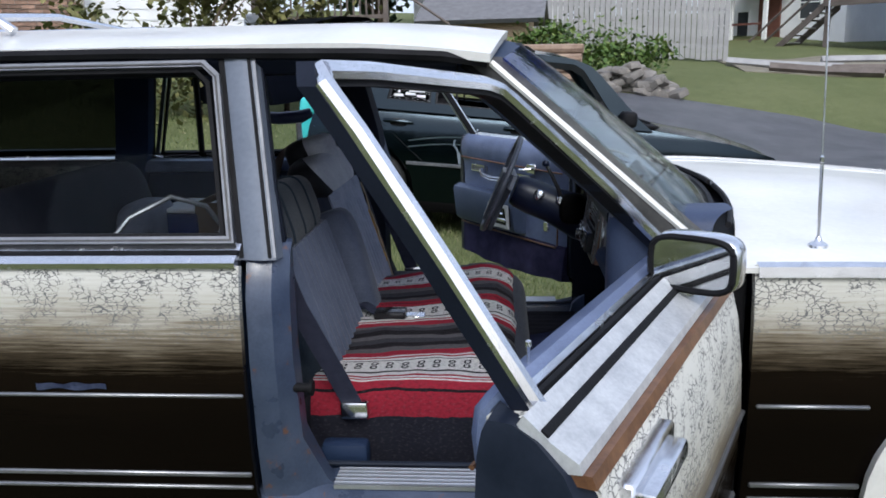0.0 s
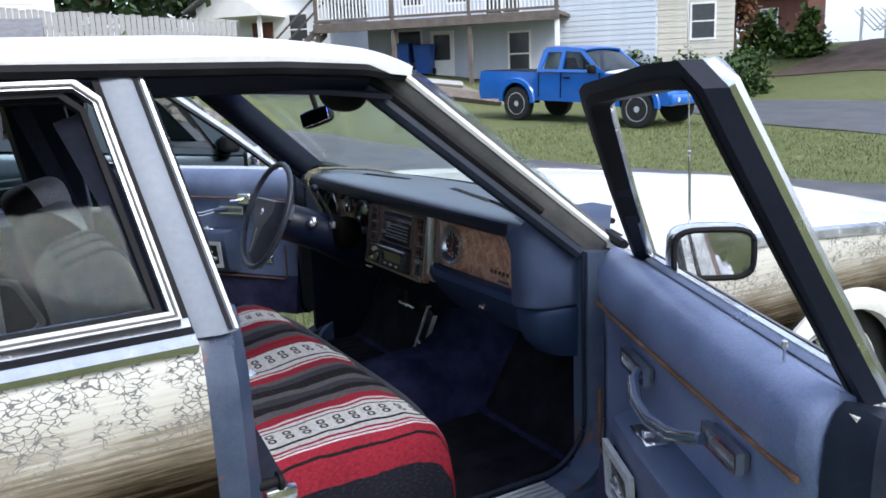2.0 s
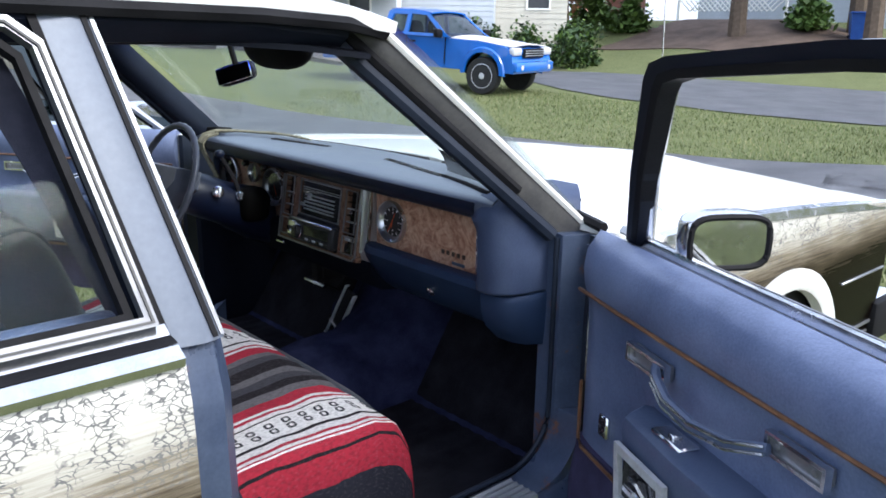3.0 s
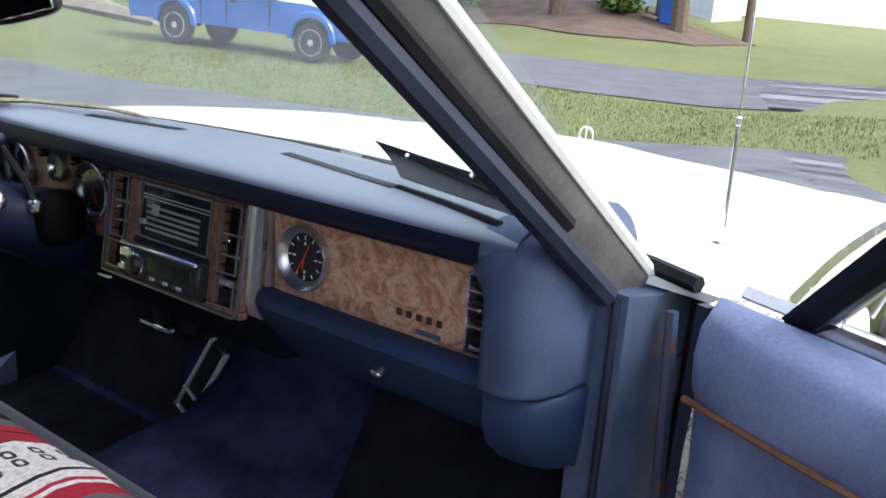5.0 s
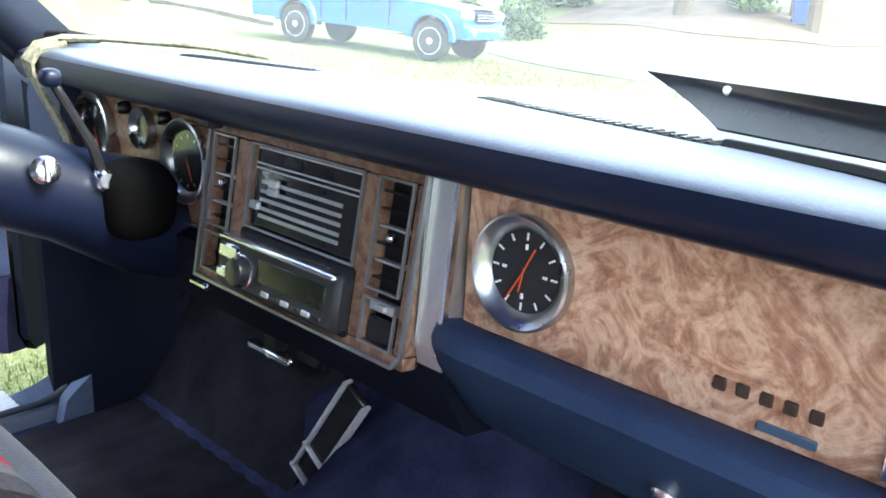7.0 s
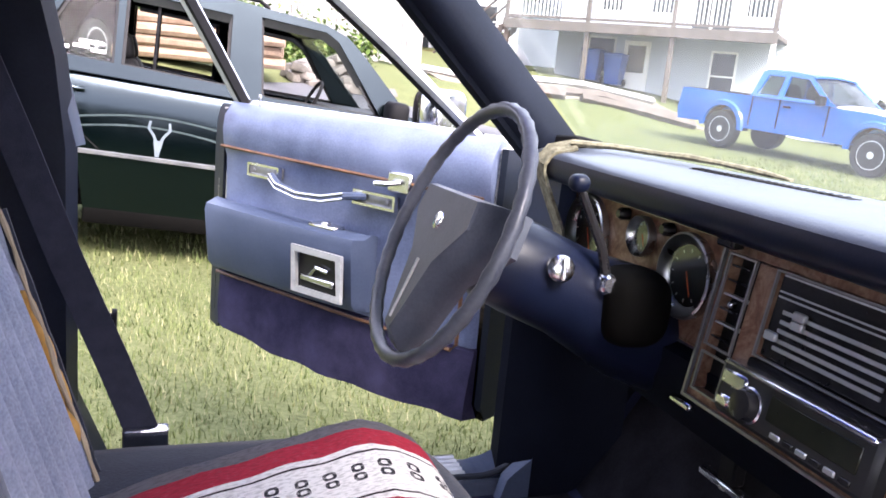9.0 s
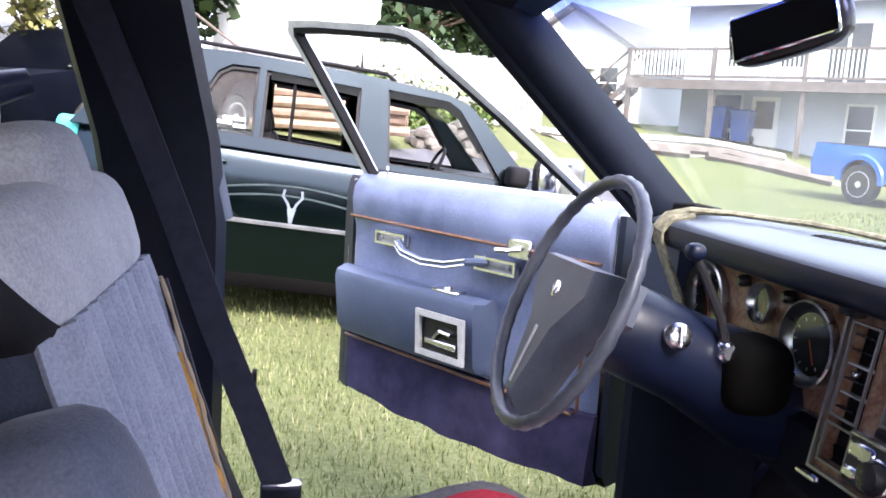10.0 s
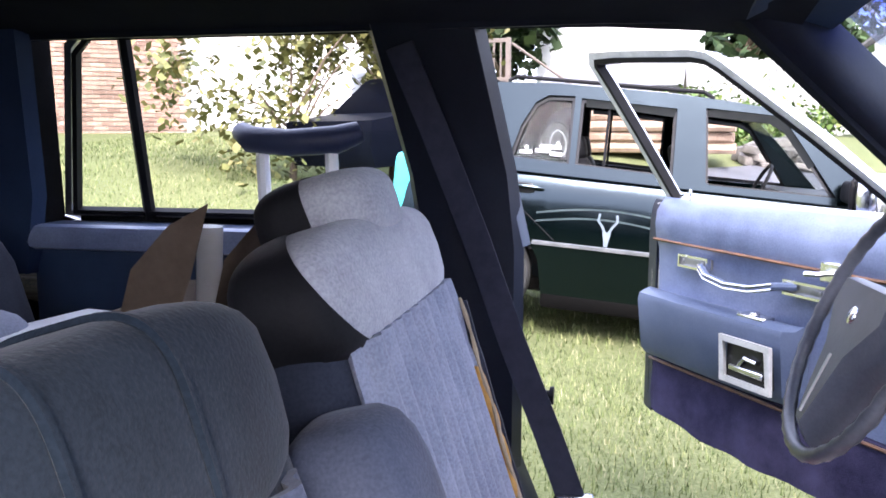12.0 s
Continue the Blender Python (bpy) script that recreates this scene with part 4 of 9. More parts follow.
box(bm, 1.24, 1.27, -0.90, 0.90, 0.28, 0.97, 0.005, 1)
part("firewall", bm, CARPET, wagon)


def wheel(x, s):
    w = part("wheel", lathe(B(), [(0.20, -0.10), (0.325, -0.105), (0.345, -0.08), (0.347, 0.06), (0.34, 0.085), (0.315, 0.10), (0.26, 0.105), (0.215, 0.10)], None, 40, False), TYRE, wagon, "tyre with a white sidewall ring", Matrix.Translation((x, s * 0.815, HUB_Z)) @ pose(0, 0, 0, s * -90, 0, 0))
    bm = B()
    lathe(bm, [(0.243, 0.098), (0.242, 0.1065), (0.226, 0.107), (0.224, 0.098)], None, 40, False)
    part("whitewall", bm, WHITEWALL, w, "white sidewall ring")
    bm = B()
    lathe(bm, [(0.185, 0.02), (0.20, 0.06), (0.218, 0.098), (0.212, 0.105), (0.203, 0.09), (0.188, 0.05), (0.178, 0.03)], None, 40, False)
    part("rim", bm, FRAMEMETAL, w, "dull chrome rim")
    bm = B()
    lathe(bm, [(0.215, 0.042), (0.05, 0.04)], None, 32)
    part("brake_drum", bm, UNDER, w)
    bm = B()
    for k in range(44):
        a = 2 * math.pi * k / 44
        b2 = a + (0.35 if k % 2 else -0.35)
        tube(bm, [(0.06 * math.cos(a), 0.06 * math.sin(a), 0.10), (0.198 * math.cos(b2), 0.198 * math.sin(b2), 0.078)], 0.0035, 6)
    part("wire_spokes", bm, CHROME, w, "wire wheel-cover spokes")
    bm = B()
    lathe(bm, [(0.07, 0.08), (0.068, 0.11), (0.045, 0.12), (0.03, 0.118)], None, 20)
    part("hub_cap", bm, CHROME, w)


for x in (FRONT_AXLE, REAR_AXLE):
    for s in (-1, 1):
        wheel(x, s)


# ---- front doors, hung open on their hinges ----
def front_door(s, angle):
    """A front door in hinge coordinates: -x along the door, +y into the car when s is 1."""
    def P(u, n, z):
        return (-u, s * n, z)
    hx, hy, lift = (1.004, 0.916, 0.0) if s > 0 else (0.957, 0.963, 0.02)
    m = Matrix.Translation((hx, -s * hy, lift)) @ pose(0, 0, 0, 0, 0, s * angle)
    bm = B()
    rings = []
    for u in (0.03, 0.06, 0.3, 0.6, 0.85, 0.915, 0.924):
        e = (0.01 if u == 0.03 else 0.0) + 0.03
        rings.append([P(u, n, z) for n, z in ((-0.070 + e, 0.40), (-0.084 + e, 0.46), (-0.095 + e, 0.58), (-0.097 + e, 0.68), (-0.092 + e, 0.78), (-0.080 + e, 0.88), (-0.064 + e, 0.942), (-0.038 + e, 0.968), (0.03, 0.985), (0.055, 0.998), (0.10, 0.99), (0.112, 0.80), (0.112, 0.44), (0.09, 0.40))])
    loft(bm, rings)
    d = part("front_door", bm, DOORVINYL, wagon, "open front door with crazed wood-look vinyl outside", m)
    # edge and window frame
    bm = B()
    loft(bm, [[P(0.917, -0.050 + e * 3 + max(0.0, z - 0.9) * 0.4, z), P(0.957 - e * 0.3, -0.035 + e * 2 + max(0.0, z - 0.9) * 0.4, z), P(0.957 - e * 0.3, 0.10 - e * 0.5, z), P(0.894, 0.122 - e, z)] for z, e in ((0.395, 0.0), (0.7, 0.0), (0.90, 0.0), (0.955, 0.004), (0.985, 0.014), (0.999, 0.026))])
    part("door_edge", bm, DARKJAMB, d, "slate-blue painted door edge")
    bm = B()
    loft(bm, [[P(0.026 + e, n, z) for n, z in ((-0.02, 0.405), (-0.048, 0.60), (-0.05, 0.72), (-0.03, 0.90), (-0.012, 0.95), (0.036, 0.988), (0.11, 0.992), (0.114, 0.80), (0.114, 0.44), (0.09, 0.405))] for e in (0.0, 0.016)])
    part("hinge_edge", bm, DARKJAMB, d, "slate-blue painted hinge edge")
    def lean(z):
        return 0.046 + 0.245 * (z - 1.0) / 0.39
    def bar(pts, w, t0, t1):
        bm = B()
        rings = []
        for i, (u, z) in enumerate(pts):
            a = Vector(pts[max(i - 1, 0)])
            b = Vector(pts[min(i + 1, len(pts) - 1)])
            dd = (b - a).normalized()
            nx, nz = -dd.y, dd.x
            ring = []
            for k, t in ((-1, t0), (-1, t1), (1, t1), (1, t0)):
                uu, zz = u + nx * w * k, z + nz * w * k
                ring.append(P(uu, lean(zz) + t, zz))
            rings.append(ring)
        return loft(bm, rings)
    loop = [(0.89, 0.985), (0.915, 1.16), (0.942, 1.31), (0.955, 1.366), (0.945, 1.379), (0.85, 1.376), (0.56, 1.352), (0.515, 1.342), (0.485, 1.322), (0.30, 1.16), (0.13, 0.995)]
    part("window_frame", bar(loop, 0.014, 0.008, 0.034), PILLARNAVY if s > 0 else BRIGHTMETAL, d, "dark navy inner window frame")
    bm = B()
    tube(bm, [P(u + 0.003, lean(z) + 0.004, z + 0.003) for u, z in loop[:-1]] + [P(0.135, lean(0.99) + 0.004, 0.99)], 0.0125, 8)
    part("window_trim", bm, CHROME, d, "bright rounded window frame")
    cu, cz = sum(p[0] for p in loop) / len(loop), sum(p[1] for p in loop) / len(loop)
    part("window_seal", bar([(cu + (u - cu) * 0.95, cz + (z - cz) * 0.93) for u, z in loop], 0.006, 0.006, 0.036), BLACK, d)
    bm = B()
    for n0, z0 in ((0.020, 0.9925),):
        loft(bm, [[P(u, n0 - 0.005, z0 - 0.002), P(u, n0 - 0.003, z0 + 0.0015), P(u, n0 + 0.004, z0 + 0.006), P(u, n0 + 0.006, z0 - 0.004)] for u in (0.05, 0.946)])
    part("belt_line", bm, BLACK, d)
    # belt moldings
    bm = B()
    loft(bm, [[P(u, -0.024, 0.956), P(u, -0.020, 0.968), P(u, 0.012, 0.986), P(u, 0.044, 1.012), P(u, 0.052, 1.0), P(u, 0.02, 0.95)] for u in (0.04, 0.948)])
    part("belt_molding", bm, BRIGHTMETAL, d)
    bm = B()
    loft(bm, [[P(u, -0.040, 0.940), P(u, -0.034, 0.955), P(u, 0.02, 0.955), P(u, 0.02, 0.940)] for u in (0.04, 0.945)])
    part("belt_stripe", bm, STRIPWOOD, d)
    bm = B()
    loft(bm, [[P(u, 0.058, 1.0), P(u, 0.06, 1.016), P(u, 0.072, 1.016), P(u, 0.075, 1.0)] for u in (0.14, 0.90)])
    part("inner_belt_molding", bm, CHROME, d)
    for z, h in ((0.676, 0.0045), (0.488, 0.006), (0.452, 0.005)):
        bm = B()
        box(bm, -0.91, -0.05, s * (-0.074 if z > 0.6 else -0.064), s * -0.05, z - h, z + h, 0.003, 1)
        part("side_molding", bm, FRAMEMETAL, d)
    bm = B()
    loft(bm, [[P(u, 0.047, 0.995), P(u, 0.050, 1.013), P(u, 0.058, 1.013), P(u, 0.059, 0.995)] for u in (0.13, 0.905)])
    part("glass_seal", bm, BLACK, d)
    # inner panel: soft upper roll, flat middle
    bm = B()
    rings = []
    for u in (0.05, 0.07, 0.12, 0.3, 0.6, 0.8, 0.875, 0.89):
        e = {0.05: 0.02, 0.89: 0.02, 0.07: 0.006, 0.875: 0.006}.get(u, 0.0)
        rings.append([P(u, n - (e if n > 0.1 else 0), z) for n, z in ((0.078, 1.0), (0.10, 1.008), (0.128, 0.998), (0.145, 0.975), (0.150, 0.94), (0.146, 0.905), (0.134, 0.87), (0.130, 0.80), (0.130, 0.565), (0.10, 0.555))])
    loft(bm, rings)
    part("upper_panel", bm, PANELBLUE, d, "scuffed blue padded door panel")
    bm = B()
    rings = []
    for u in span(0.05, 0.888, 22):
        e = 0.012 if u < 0.06 or u > 0.88 else 0.0
        w = 0.010 * noise.noise((u * 9, s * 3.1, 0.4)) + 0.006 * math.sin(u * 31)
        sag = 0.022 * math.sin(max(0.0, min(1.0, (u - 0.1) / 0.75)) * math.pi)
        rings.append([P(u, n - e, z) for n, z in ((0.10, 0.57), (0.135, 0.56), (0.140 + w * 0.5, 0.51), (0.143 + w, 0.455), (0.140 + w * 1.4, 0.41 - sag), (0.10, 0.40 - sag))])
    loft(bm, rings)
    part("carpet_panel", bm, DOORCARPET, d, "worn purple-blue carpet on the lower door")
    bm = B()
    tube(bm, [P(0.055, 0.142, 0.889), P(0.2, 0.147, 0.890), P(0.5, 0.147, 0.892), P(0.88, 0.142, 0.895)], 0.0042, 6)
    part("wood_strip", bm, STRIPWOOD, d)
    bm = B()
    tube(bm, [P(0.885, 0.140, 0.558), P(0.4, 0.145, 0.557), P(0.10, 0.142, 0.556), P(0.085, 0.142, 0.57), P(0.085, 0.142, 0.70)], 0.0042, 6)
    part("lower_wood_strip", bm, STRIPWOOD, d)
    # armrest box with its bright-framed recess
    bm = B()
    rings = []
    for u, e in ((0.335, 0.05), (0.35, 0.028), (0.5, 0.018), (0.68, 0.02), (0.86, 0.026), (0.88, 0.05)):
        rings.append([P(u, n, z) for n, z in ((0.12, 0.752), (0.20 - e, 0.762), (0.225 - e, 0.752), (0.23 - e, 0.735), (0.215 - e, 0.60), (0.20 - e, 0.582), (0.12, 0.575))])
    loft(bm, rings)
    arm = part("armrest", bm, ARMBLUE, d, "slate-blue armrest box")
    bm = B()
    frame_bar(bm, [P(0.36, 0.205, 0.603), P(0.515, 0.208, 0.603), P(0.515, 0.215, 0.715), P(0.36, 0.212, 0.715)], 0.014, 0.01, (0, s, 0.1))
    part("recess_frame", bm, BRIGHTMETAL, arm, "bright recess frame")
    bm = B()
    box(bm, -0.505, -0.37, s * 0.185, s * 0.208, 0.613, 0.705, 0.002, 1)
    part("recess", bm, BLACKGLOSS, arm)
    bm = B()
    box(bm, -0.49, -0.385, s * 0.206, s * 0.216, 0.634, 0.649, 0.003, 1)
    tube(bm, [P(0.46, 0.212, 0.651), P(0.435, 0.218, 0.674), P(0.405, 0.212, 0.669)], 0.005, 6)
    part("door_release", bm, CHROME, arm)
    bm = B()
    box(bm, -0.50, -0.417, s * 0.150, s * 0.190, 0.757, 0.766, 0.003, 1)
    box(bm, -0.468, -0.452, s * 0.160, s * 0.180, 0.765, 0.772, 0.002, 1)
    part("window_switch", bm, CHROME, arm, "chrome window switch")
    # pull strap
    path = [(0.36, 0.150, 0.846), (0.40, 0.176, 0.842), (0.455, 0.190, 0.828), (0.53, 0.194, 0.824), (0.61, 0.187, 0.834), (0.66, 0.163, 0.848)]
    bm = B()
    tube(bm, [P(*p) for p in path], 0.0095, 8)
    pull = part("pull_strap", bm, ARMBLUE, d, "blue pull strap with bright ends")
    for dz in (0.006, -0.006):
        bm = B()
        tube(bm, [P(u, n + 0.009, z + dz) for u, n, z in path[1:]], 0.003, 6)
        part("bright_bead", bm, CHROME, pull)
    for ua, ub, zc in ((0.272, 0.396, 0.842), (0.643, 0.757, 0.853)):
        bm = B()
        frame_bar(bm, [P(ua, 0.146, zc - 0.017), P(ub, 0.146, zc - 0.017), P(ub, 0.146, zc + 0.017), P(ua, 0.146, zc + 0.017)], 0.006, 0.012 * s, (0, 1, 0))
        se = part("strap_end", bm, CHROME, pull, "bright strap-end frame")
        bm = B()
        box(bm, -ub + 0.003, -ua - 0.003, s * 0.135, s * 0.153, zc - 0.014, zc + 0.014, 0.004, 2)
        part("end_insert", bm, FRAMEMETAL, se)
        for uc in (ua + 0.022, ub - 0.022):
            bm = B()
            lathe(bm, [(0.0055, 0), (0.005, 0.003), (0.002, 0.004)], Matrix.Translation(P(uc, 0.153, zc)) @ pose(0, 0, 0, s * -90, 0, 0), 10)
            part("screw", bm, FRAMEMETAL, se)
    bm = B()
    box(bm, -0.30, -0.235, s * 0.14, s * 0.156, 0.868, 0.913, 0.004, 1)
    tube(bm, [P(0.265, 0.155, 0.891), P(0.28, 0.185, 0.888), P(0.305, 0.19, 0.886)], 0.006, 8)
    if s < 0:
        part("remote_toggle", bm, CHROME, d, "chrome mirror control")
    else:
        bm.free()
    bm = B()
    box(bm, -0.192, -0.158, s * 0.128, s * 0.14, 0.615, 0.662, 0.004, 1)
    part("lamp_plate", bm, CHROME, d)
    # lock knob
    bm = B()
    lathe(bm, [(0.008, 0), (0.007, 0.003), (0.0022, 0.005), (0.0022, 0.026), (0.0045, 0.029), (0.004, 0.036), (0.001, 0.038)], Matrix.Translation(P(0.778, 0.108, 0.998)), 10)
    part("lock_knob", bm, CHROME, d)
    # outer handle and lock
    bm = B()
    box(bm, -0.86, -0.69, s * -0.085, s * -0.055, 0.872, 0.902, 0.008, 2)
    box(bm, -0.875, -0.675, s * -0.062, s * -0.035, 0.856, 0.915, 0.004, 1)
    part("outer_handle", bm, CHROME, d, "chrome pull-up door handle")
    bm = B()
    lathe(bm, [(0.013, 0), (0.013, 0.006), (0.008, 0.009)], Matrix.Translation(P(0.80, -0.060, 0.82)) @ pose(0, 0, 0, s * 90, 0, 0), 14)
    part("lock_barrel", bm, CHROME, d)
    # door mirror
    bm = B()
    tube(bm, [P(0.288, 0.02, 0.965), P(0.288, 0.012, 1.0), P(0.288, 0.004, 1.03)], [0.022, 0.02, 0.016], 8)
    ms = part("mirror_stalk", bm, CHROME, d)
    mm = Matrix.Translation(P(0.292, -0.008, 1.042)) @ pose(0, 0, 0, 0, 0, s * -10)
    bm = B()
    cushion(bm, (0.004, 0, 0), (0.032, 0.080, 0.052), 0.5, 24, 12, mm)
    shell = part("mirror_shell", bm, CHROME, d, "chrome door mirror shell")
    bm = B()
    ring = [(mm @ Vector((-0.0285, 0.073 * math.copysign(abs(math.cos(a)) ** 0.5, math.cos(a)), 0.046 * math.copysign(abs(math.sin(a)) ** 0.5, math.sin(a))))) for a in span(0, 2 * math.pi * 23 / 24, 24)]
    bm.faces.new([bm.verts.new(p) for p in ring])
    bmesh.ops.solidify(bm, geom=bm.faces[:], thickness=0.003)
    part("mirror_glass", bm, MIRROR, shell)
    bm = B()
    tube(bm, ring, 0.006, 6, True)
    part("mirror_bezel", bm, BLACK, shell)
    return d


front_door(1, 66)
front_door(-1, 55.4)

# ---- interior ----
# floor with the tunnel
bm = B()
def floor_z(x, y):
    t = 0.17 * math.exp(-((y / 0.17) ** 4)) * min(1.0, max(0.25, (x + 0.2) / 1.0))
    toe = 0.42 * max(0.0, (x - 0.98)) / 0.27
    return 0.325 + t + toe
sheet(bm, lambda u, v: (u, v, floor_z(u, v)), span(-0.98, 1.24, 30), span(-0.78, 0.78, 27), 0.012)
part("floor_carpet", bm, CARPET, wagon, "dark blue carpet over the transmission tunnel")
# mats kept near black so their colour also gives the footwell shade
for ya, yb in ((-0.72, -0.235), (0.235, 0.72)):
    bm = B()
    sheet(bm, lambda u, v: (u, v, floor_z(u, v) + 0.028 + 0.001 * math.sin(v * 130)), span(0.48, 1.16, 24), span(ya, yb, 40), 0.006)
    tagged(part("floor_mat", bm, MAT_RUBBER), "ribbed rubber floor mat, black also for the footwell shade", "floor mat", "floor mats")
bm = B()
box(bm, -2.34, -0.98, -0.78, 0.78, 0.48, 0.52, 0.01, 1)
part("load_floor", bm, CARPET, wagon)
for s in (-1, 1):
    bm = B()
    prism(bm, [(0.93, 0.43), (0.93, 0.80), (1.22, 0.85), (1.22, 0.40), (1.0, 0.36)], "y", s * 0.755, s * 0.775, 0.006)
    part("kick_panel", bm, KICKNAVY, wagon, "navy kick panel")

def pad_ring(y, dx, dz):
    """Section of the dashboard pad at y, its front lip rounded."""
    b = 1 - (y / 0.86) ** 2
    lip = ((0.838, 0.978), (0.822, 0.9795), (0.812, 0.984), (0.807, 0.991), (0.8055, 1.000), (0.806, 1.011), (0.808, 1.0185), (0.813, 1.0245), (0.822, 1.0285), (0.842, 1.032), (0.89, 1.036))
    return [(x + dx, y, z + dz) for x, z in lip] + [(0.93 + 0.10 * b, y, 1.034 + dz), (0.945 + 0.15 * b, y, 1.024 + dz), (0.95 + 0.165 * b, y, 0.998 + dz), (0.95 + 0.165 * b, y, 0.96 + dz), (0.90 + dx, y, 0.955 + dz)]


bm = B()
loft(bm, [[(xa, 0.742, z), (xb, 0.742, z), (xb, 0.772, z), (xa, 0.772, z)] for z, xa, xb in ((0.33, 0.83, 1.0), (0.385, 0.845, 0.99), (0.40, 0.86, 0.985), (0.425, 0.892, 0.975), (0.46, 0.916, 0.967), (0.52, 0.925, 0.96), (0.62, 0.93, 0.955))])
part("kick_trim", bm, ARMBLUE, wagon, "flared blue trim at the foot of the hinge pillar")
dash = tagged(part("dashboard", loft(B(), [pad_ring(*q) for q in ((-0.69, 0.004, -0.002), (-0.6, 0, 0), (-0.4, 0, 0), (-0.2, 0, 0.001), (0, 0, 0.002), (0.2, 0, 0.001), (0.4, 0, 0), (0.6, 0, 0), (0.74, 0, -0.002), (0.785, 0.02, -0.01), (0.80, 0.05, -0.03))]), PADTOP, wagon, "faded navy padded dashboard with burl-wood panels", None, 60))
DASH_LIFT = 0.011
# dark strip along the lip paints the shade on its cabin-facing front
part("dash_lip", loft(B(), [[(x + dx, y, z) for x, z in ((0.836, 0.9765), (0.8215, 0.978), (0.8108, 0.9828), (0.8055, 0.9905), (0.804, 1.000), (0.8045, 1.0105), (0.8065, 1.0175), (0.8105, 1.0175), (0.812, 1.0), (0.838, 0.981))] for y, dx in ((-0.640, 0.0), (-0.3, 0.0), (0.0, 0.0), (0.3, 0.0), (0.735, 0.0))]), COLNAVY, dash, "front edge of the pad, coloured dark navy for shade", None, 60)
dash.location.z = DASH_LIFT


def dash_part(name, bm, material, parent=None, label=""):
    return part(name, bm, material, parent or dash, label)


bm = B()
box(bm, 0.885, 0.94, -0.68, 0.74, 0.76, 0.975, 0.004, 1)
dash_part("backing_board", bm, NAVY)
bm = B()
box(bm, 0.874, 0.886, -0.655, -0.197, 0.824, 0.972, 0.003, 1)
glove_face = dash_part("passenger_panel", bm, BURL, None, "tan burl-wood passenger panel")
bm = B()
for z in (0.823, 0.974):
    box(bm, 0.868, 0.880, -0.656, -0.197, z - 0.0022, z + 0.0022)
dash_part("bright_edge", bm, CHROME)
bm = B()
loft(bm, [[(0.868, y, 0.975), (0.862, y, 0.97), (0.845, y - 0.0, 0.80), (0.85, y, 0.775), (0.90, y, 0.775), (0.90, y, 0.975)] for y in (-0.196, -0.162)])
dash_part("silver_strip", bm, SATIN, None, "satin silver upright strip")
bm = B()
for y in (-0.1965, -0.1625):
    loft(bm, [[(0.858 + k, y - 0.0025, z), (0.858 + k, y + 0.0025, z), (0.866 + k, y + 0.0025, z), (0.866 + k, y - 0.0025, z)] for z, k in ((0.977, 0.0), (0.795, -0.0175))])
dash_part("bright_edge", bm, CHROME)

# centre stack: leaning bezel with openings
BY0, BY1, BZ0, BZ1 = -0.160, 0.232, 0.768, 0.976
def bx(z):
    return 0.862 - 0.032 * (BZ1 - z) / (BZ1 - BZ0)
def bezel_box(bm, y0, y1, z0, z1, d0, d1, bev=0.002):
    """A block on the leaning face of the stack, from d0 behind to d1 in front of it."""
    m = Matrix.Translation((bx((z0 + z1) / 2), (y0 + y1) / 2, (z0 + z1) / 2)) @ pose(0, 0, 0, 0, 8.7, 0)
    box(bm, -d1, d0, -(y1 - y0) / 2, (y1 - y0) / 2, -(z1 - z0) / 2, (z1 - z0) / 2, bev, 1, m)
bm = B()
for y0, y1, z0, z1 in ((BY0, BY1, 0.957, BZ1), (BY0, BY1, BZ0, 0.782), (BY0, -0.143, 0.782, 0.957), (-0.092, -0.066, 0.782, 0.957), (0.136, 0.171, 0.782, 0.957), (0.220, BY1, 0.782, 0.957)):
    bezel_box(bm, y0, y1, z0, z1, 0.02, 0.0, 0.0015)
stack = dash_part("stack_bezel", bm, BURLDARK, None, "wood-grain bezel round radio and vents")
bm = B()
bezel_box(bm, BY0, BY1, BZ0, BZ1, 0.045, -0.018, 0.001)
dash_part("stack_backing", bm, BLACK)
bm = B()
loop = [(bx(z) - 0.001, y, z) for y, z in ((BY0, BZ1), (BY1, BZ1), (BY1, BZ0), (BY0 + 0.012, BZ0), (BY0, BZ0 + 0.014))]
frame_bar(bm, loop, 0.004, 0.005, (-1, 0, 0.15))
for y0, y1, z0, z1 in ((-0.143, -0.092, 0.84, 0.957), (-0.143, -0.092, 0.782, 0.832), (-0.068, 0.136, 0.855, 0.957), (0.171, 0.220, 0.84, 0.957), (0.171, 0.220, 0.782, 0.832)):
    frame_bar(bm, [(bx(z) - 0.001, y, z) for y, z in ((y0, z0), (y1, z0), (y1, z1), (y0, z1))], 0.0025, 0.004, (-1, 0, 0.15))
dash_part("bright_edge", bm, FRAMEMETAL, stack)
for yc in (-0.1175, 0.1955):
    for k in range(6):
        bm = B()
        z = 0.852 + 0.018 * k
        bezel_box(bm, yc - 0.023, yc + 0.023, z - 0.0012, z + 0.0012, 0.014, -0.002, 0)
        dash_part("vent_slat", bm, SATIN if k in (1, 3) else BLACKGLOSS, stack)
    bm = B()
    bezel_box(bm, yc - 0.004, yc + 0.004, 0.893, 0.901, 0.006, 0.006, 0.002)
    dash_part("vent_knob", bm, CHROME, stack)
bm = B()
bezel_box(bm, -0.138, -0.097, 0.785, 0.812, 0.012, -0.004, 0.001)
dash_part("blank_plate", bm, BLACKGLOSS, stack)
bm = B()
bezel_box(bm, -0.138, -0.098, 0.818, 0.830, 0.01, -0.001, 0.001)
bezel_box(bm, -0.125, -0.112, 0.820, 0.827, 0.01, 0.004, 0.001)
dash_part("rocker_switch", bm, SATIN, stack)
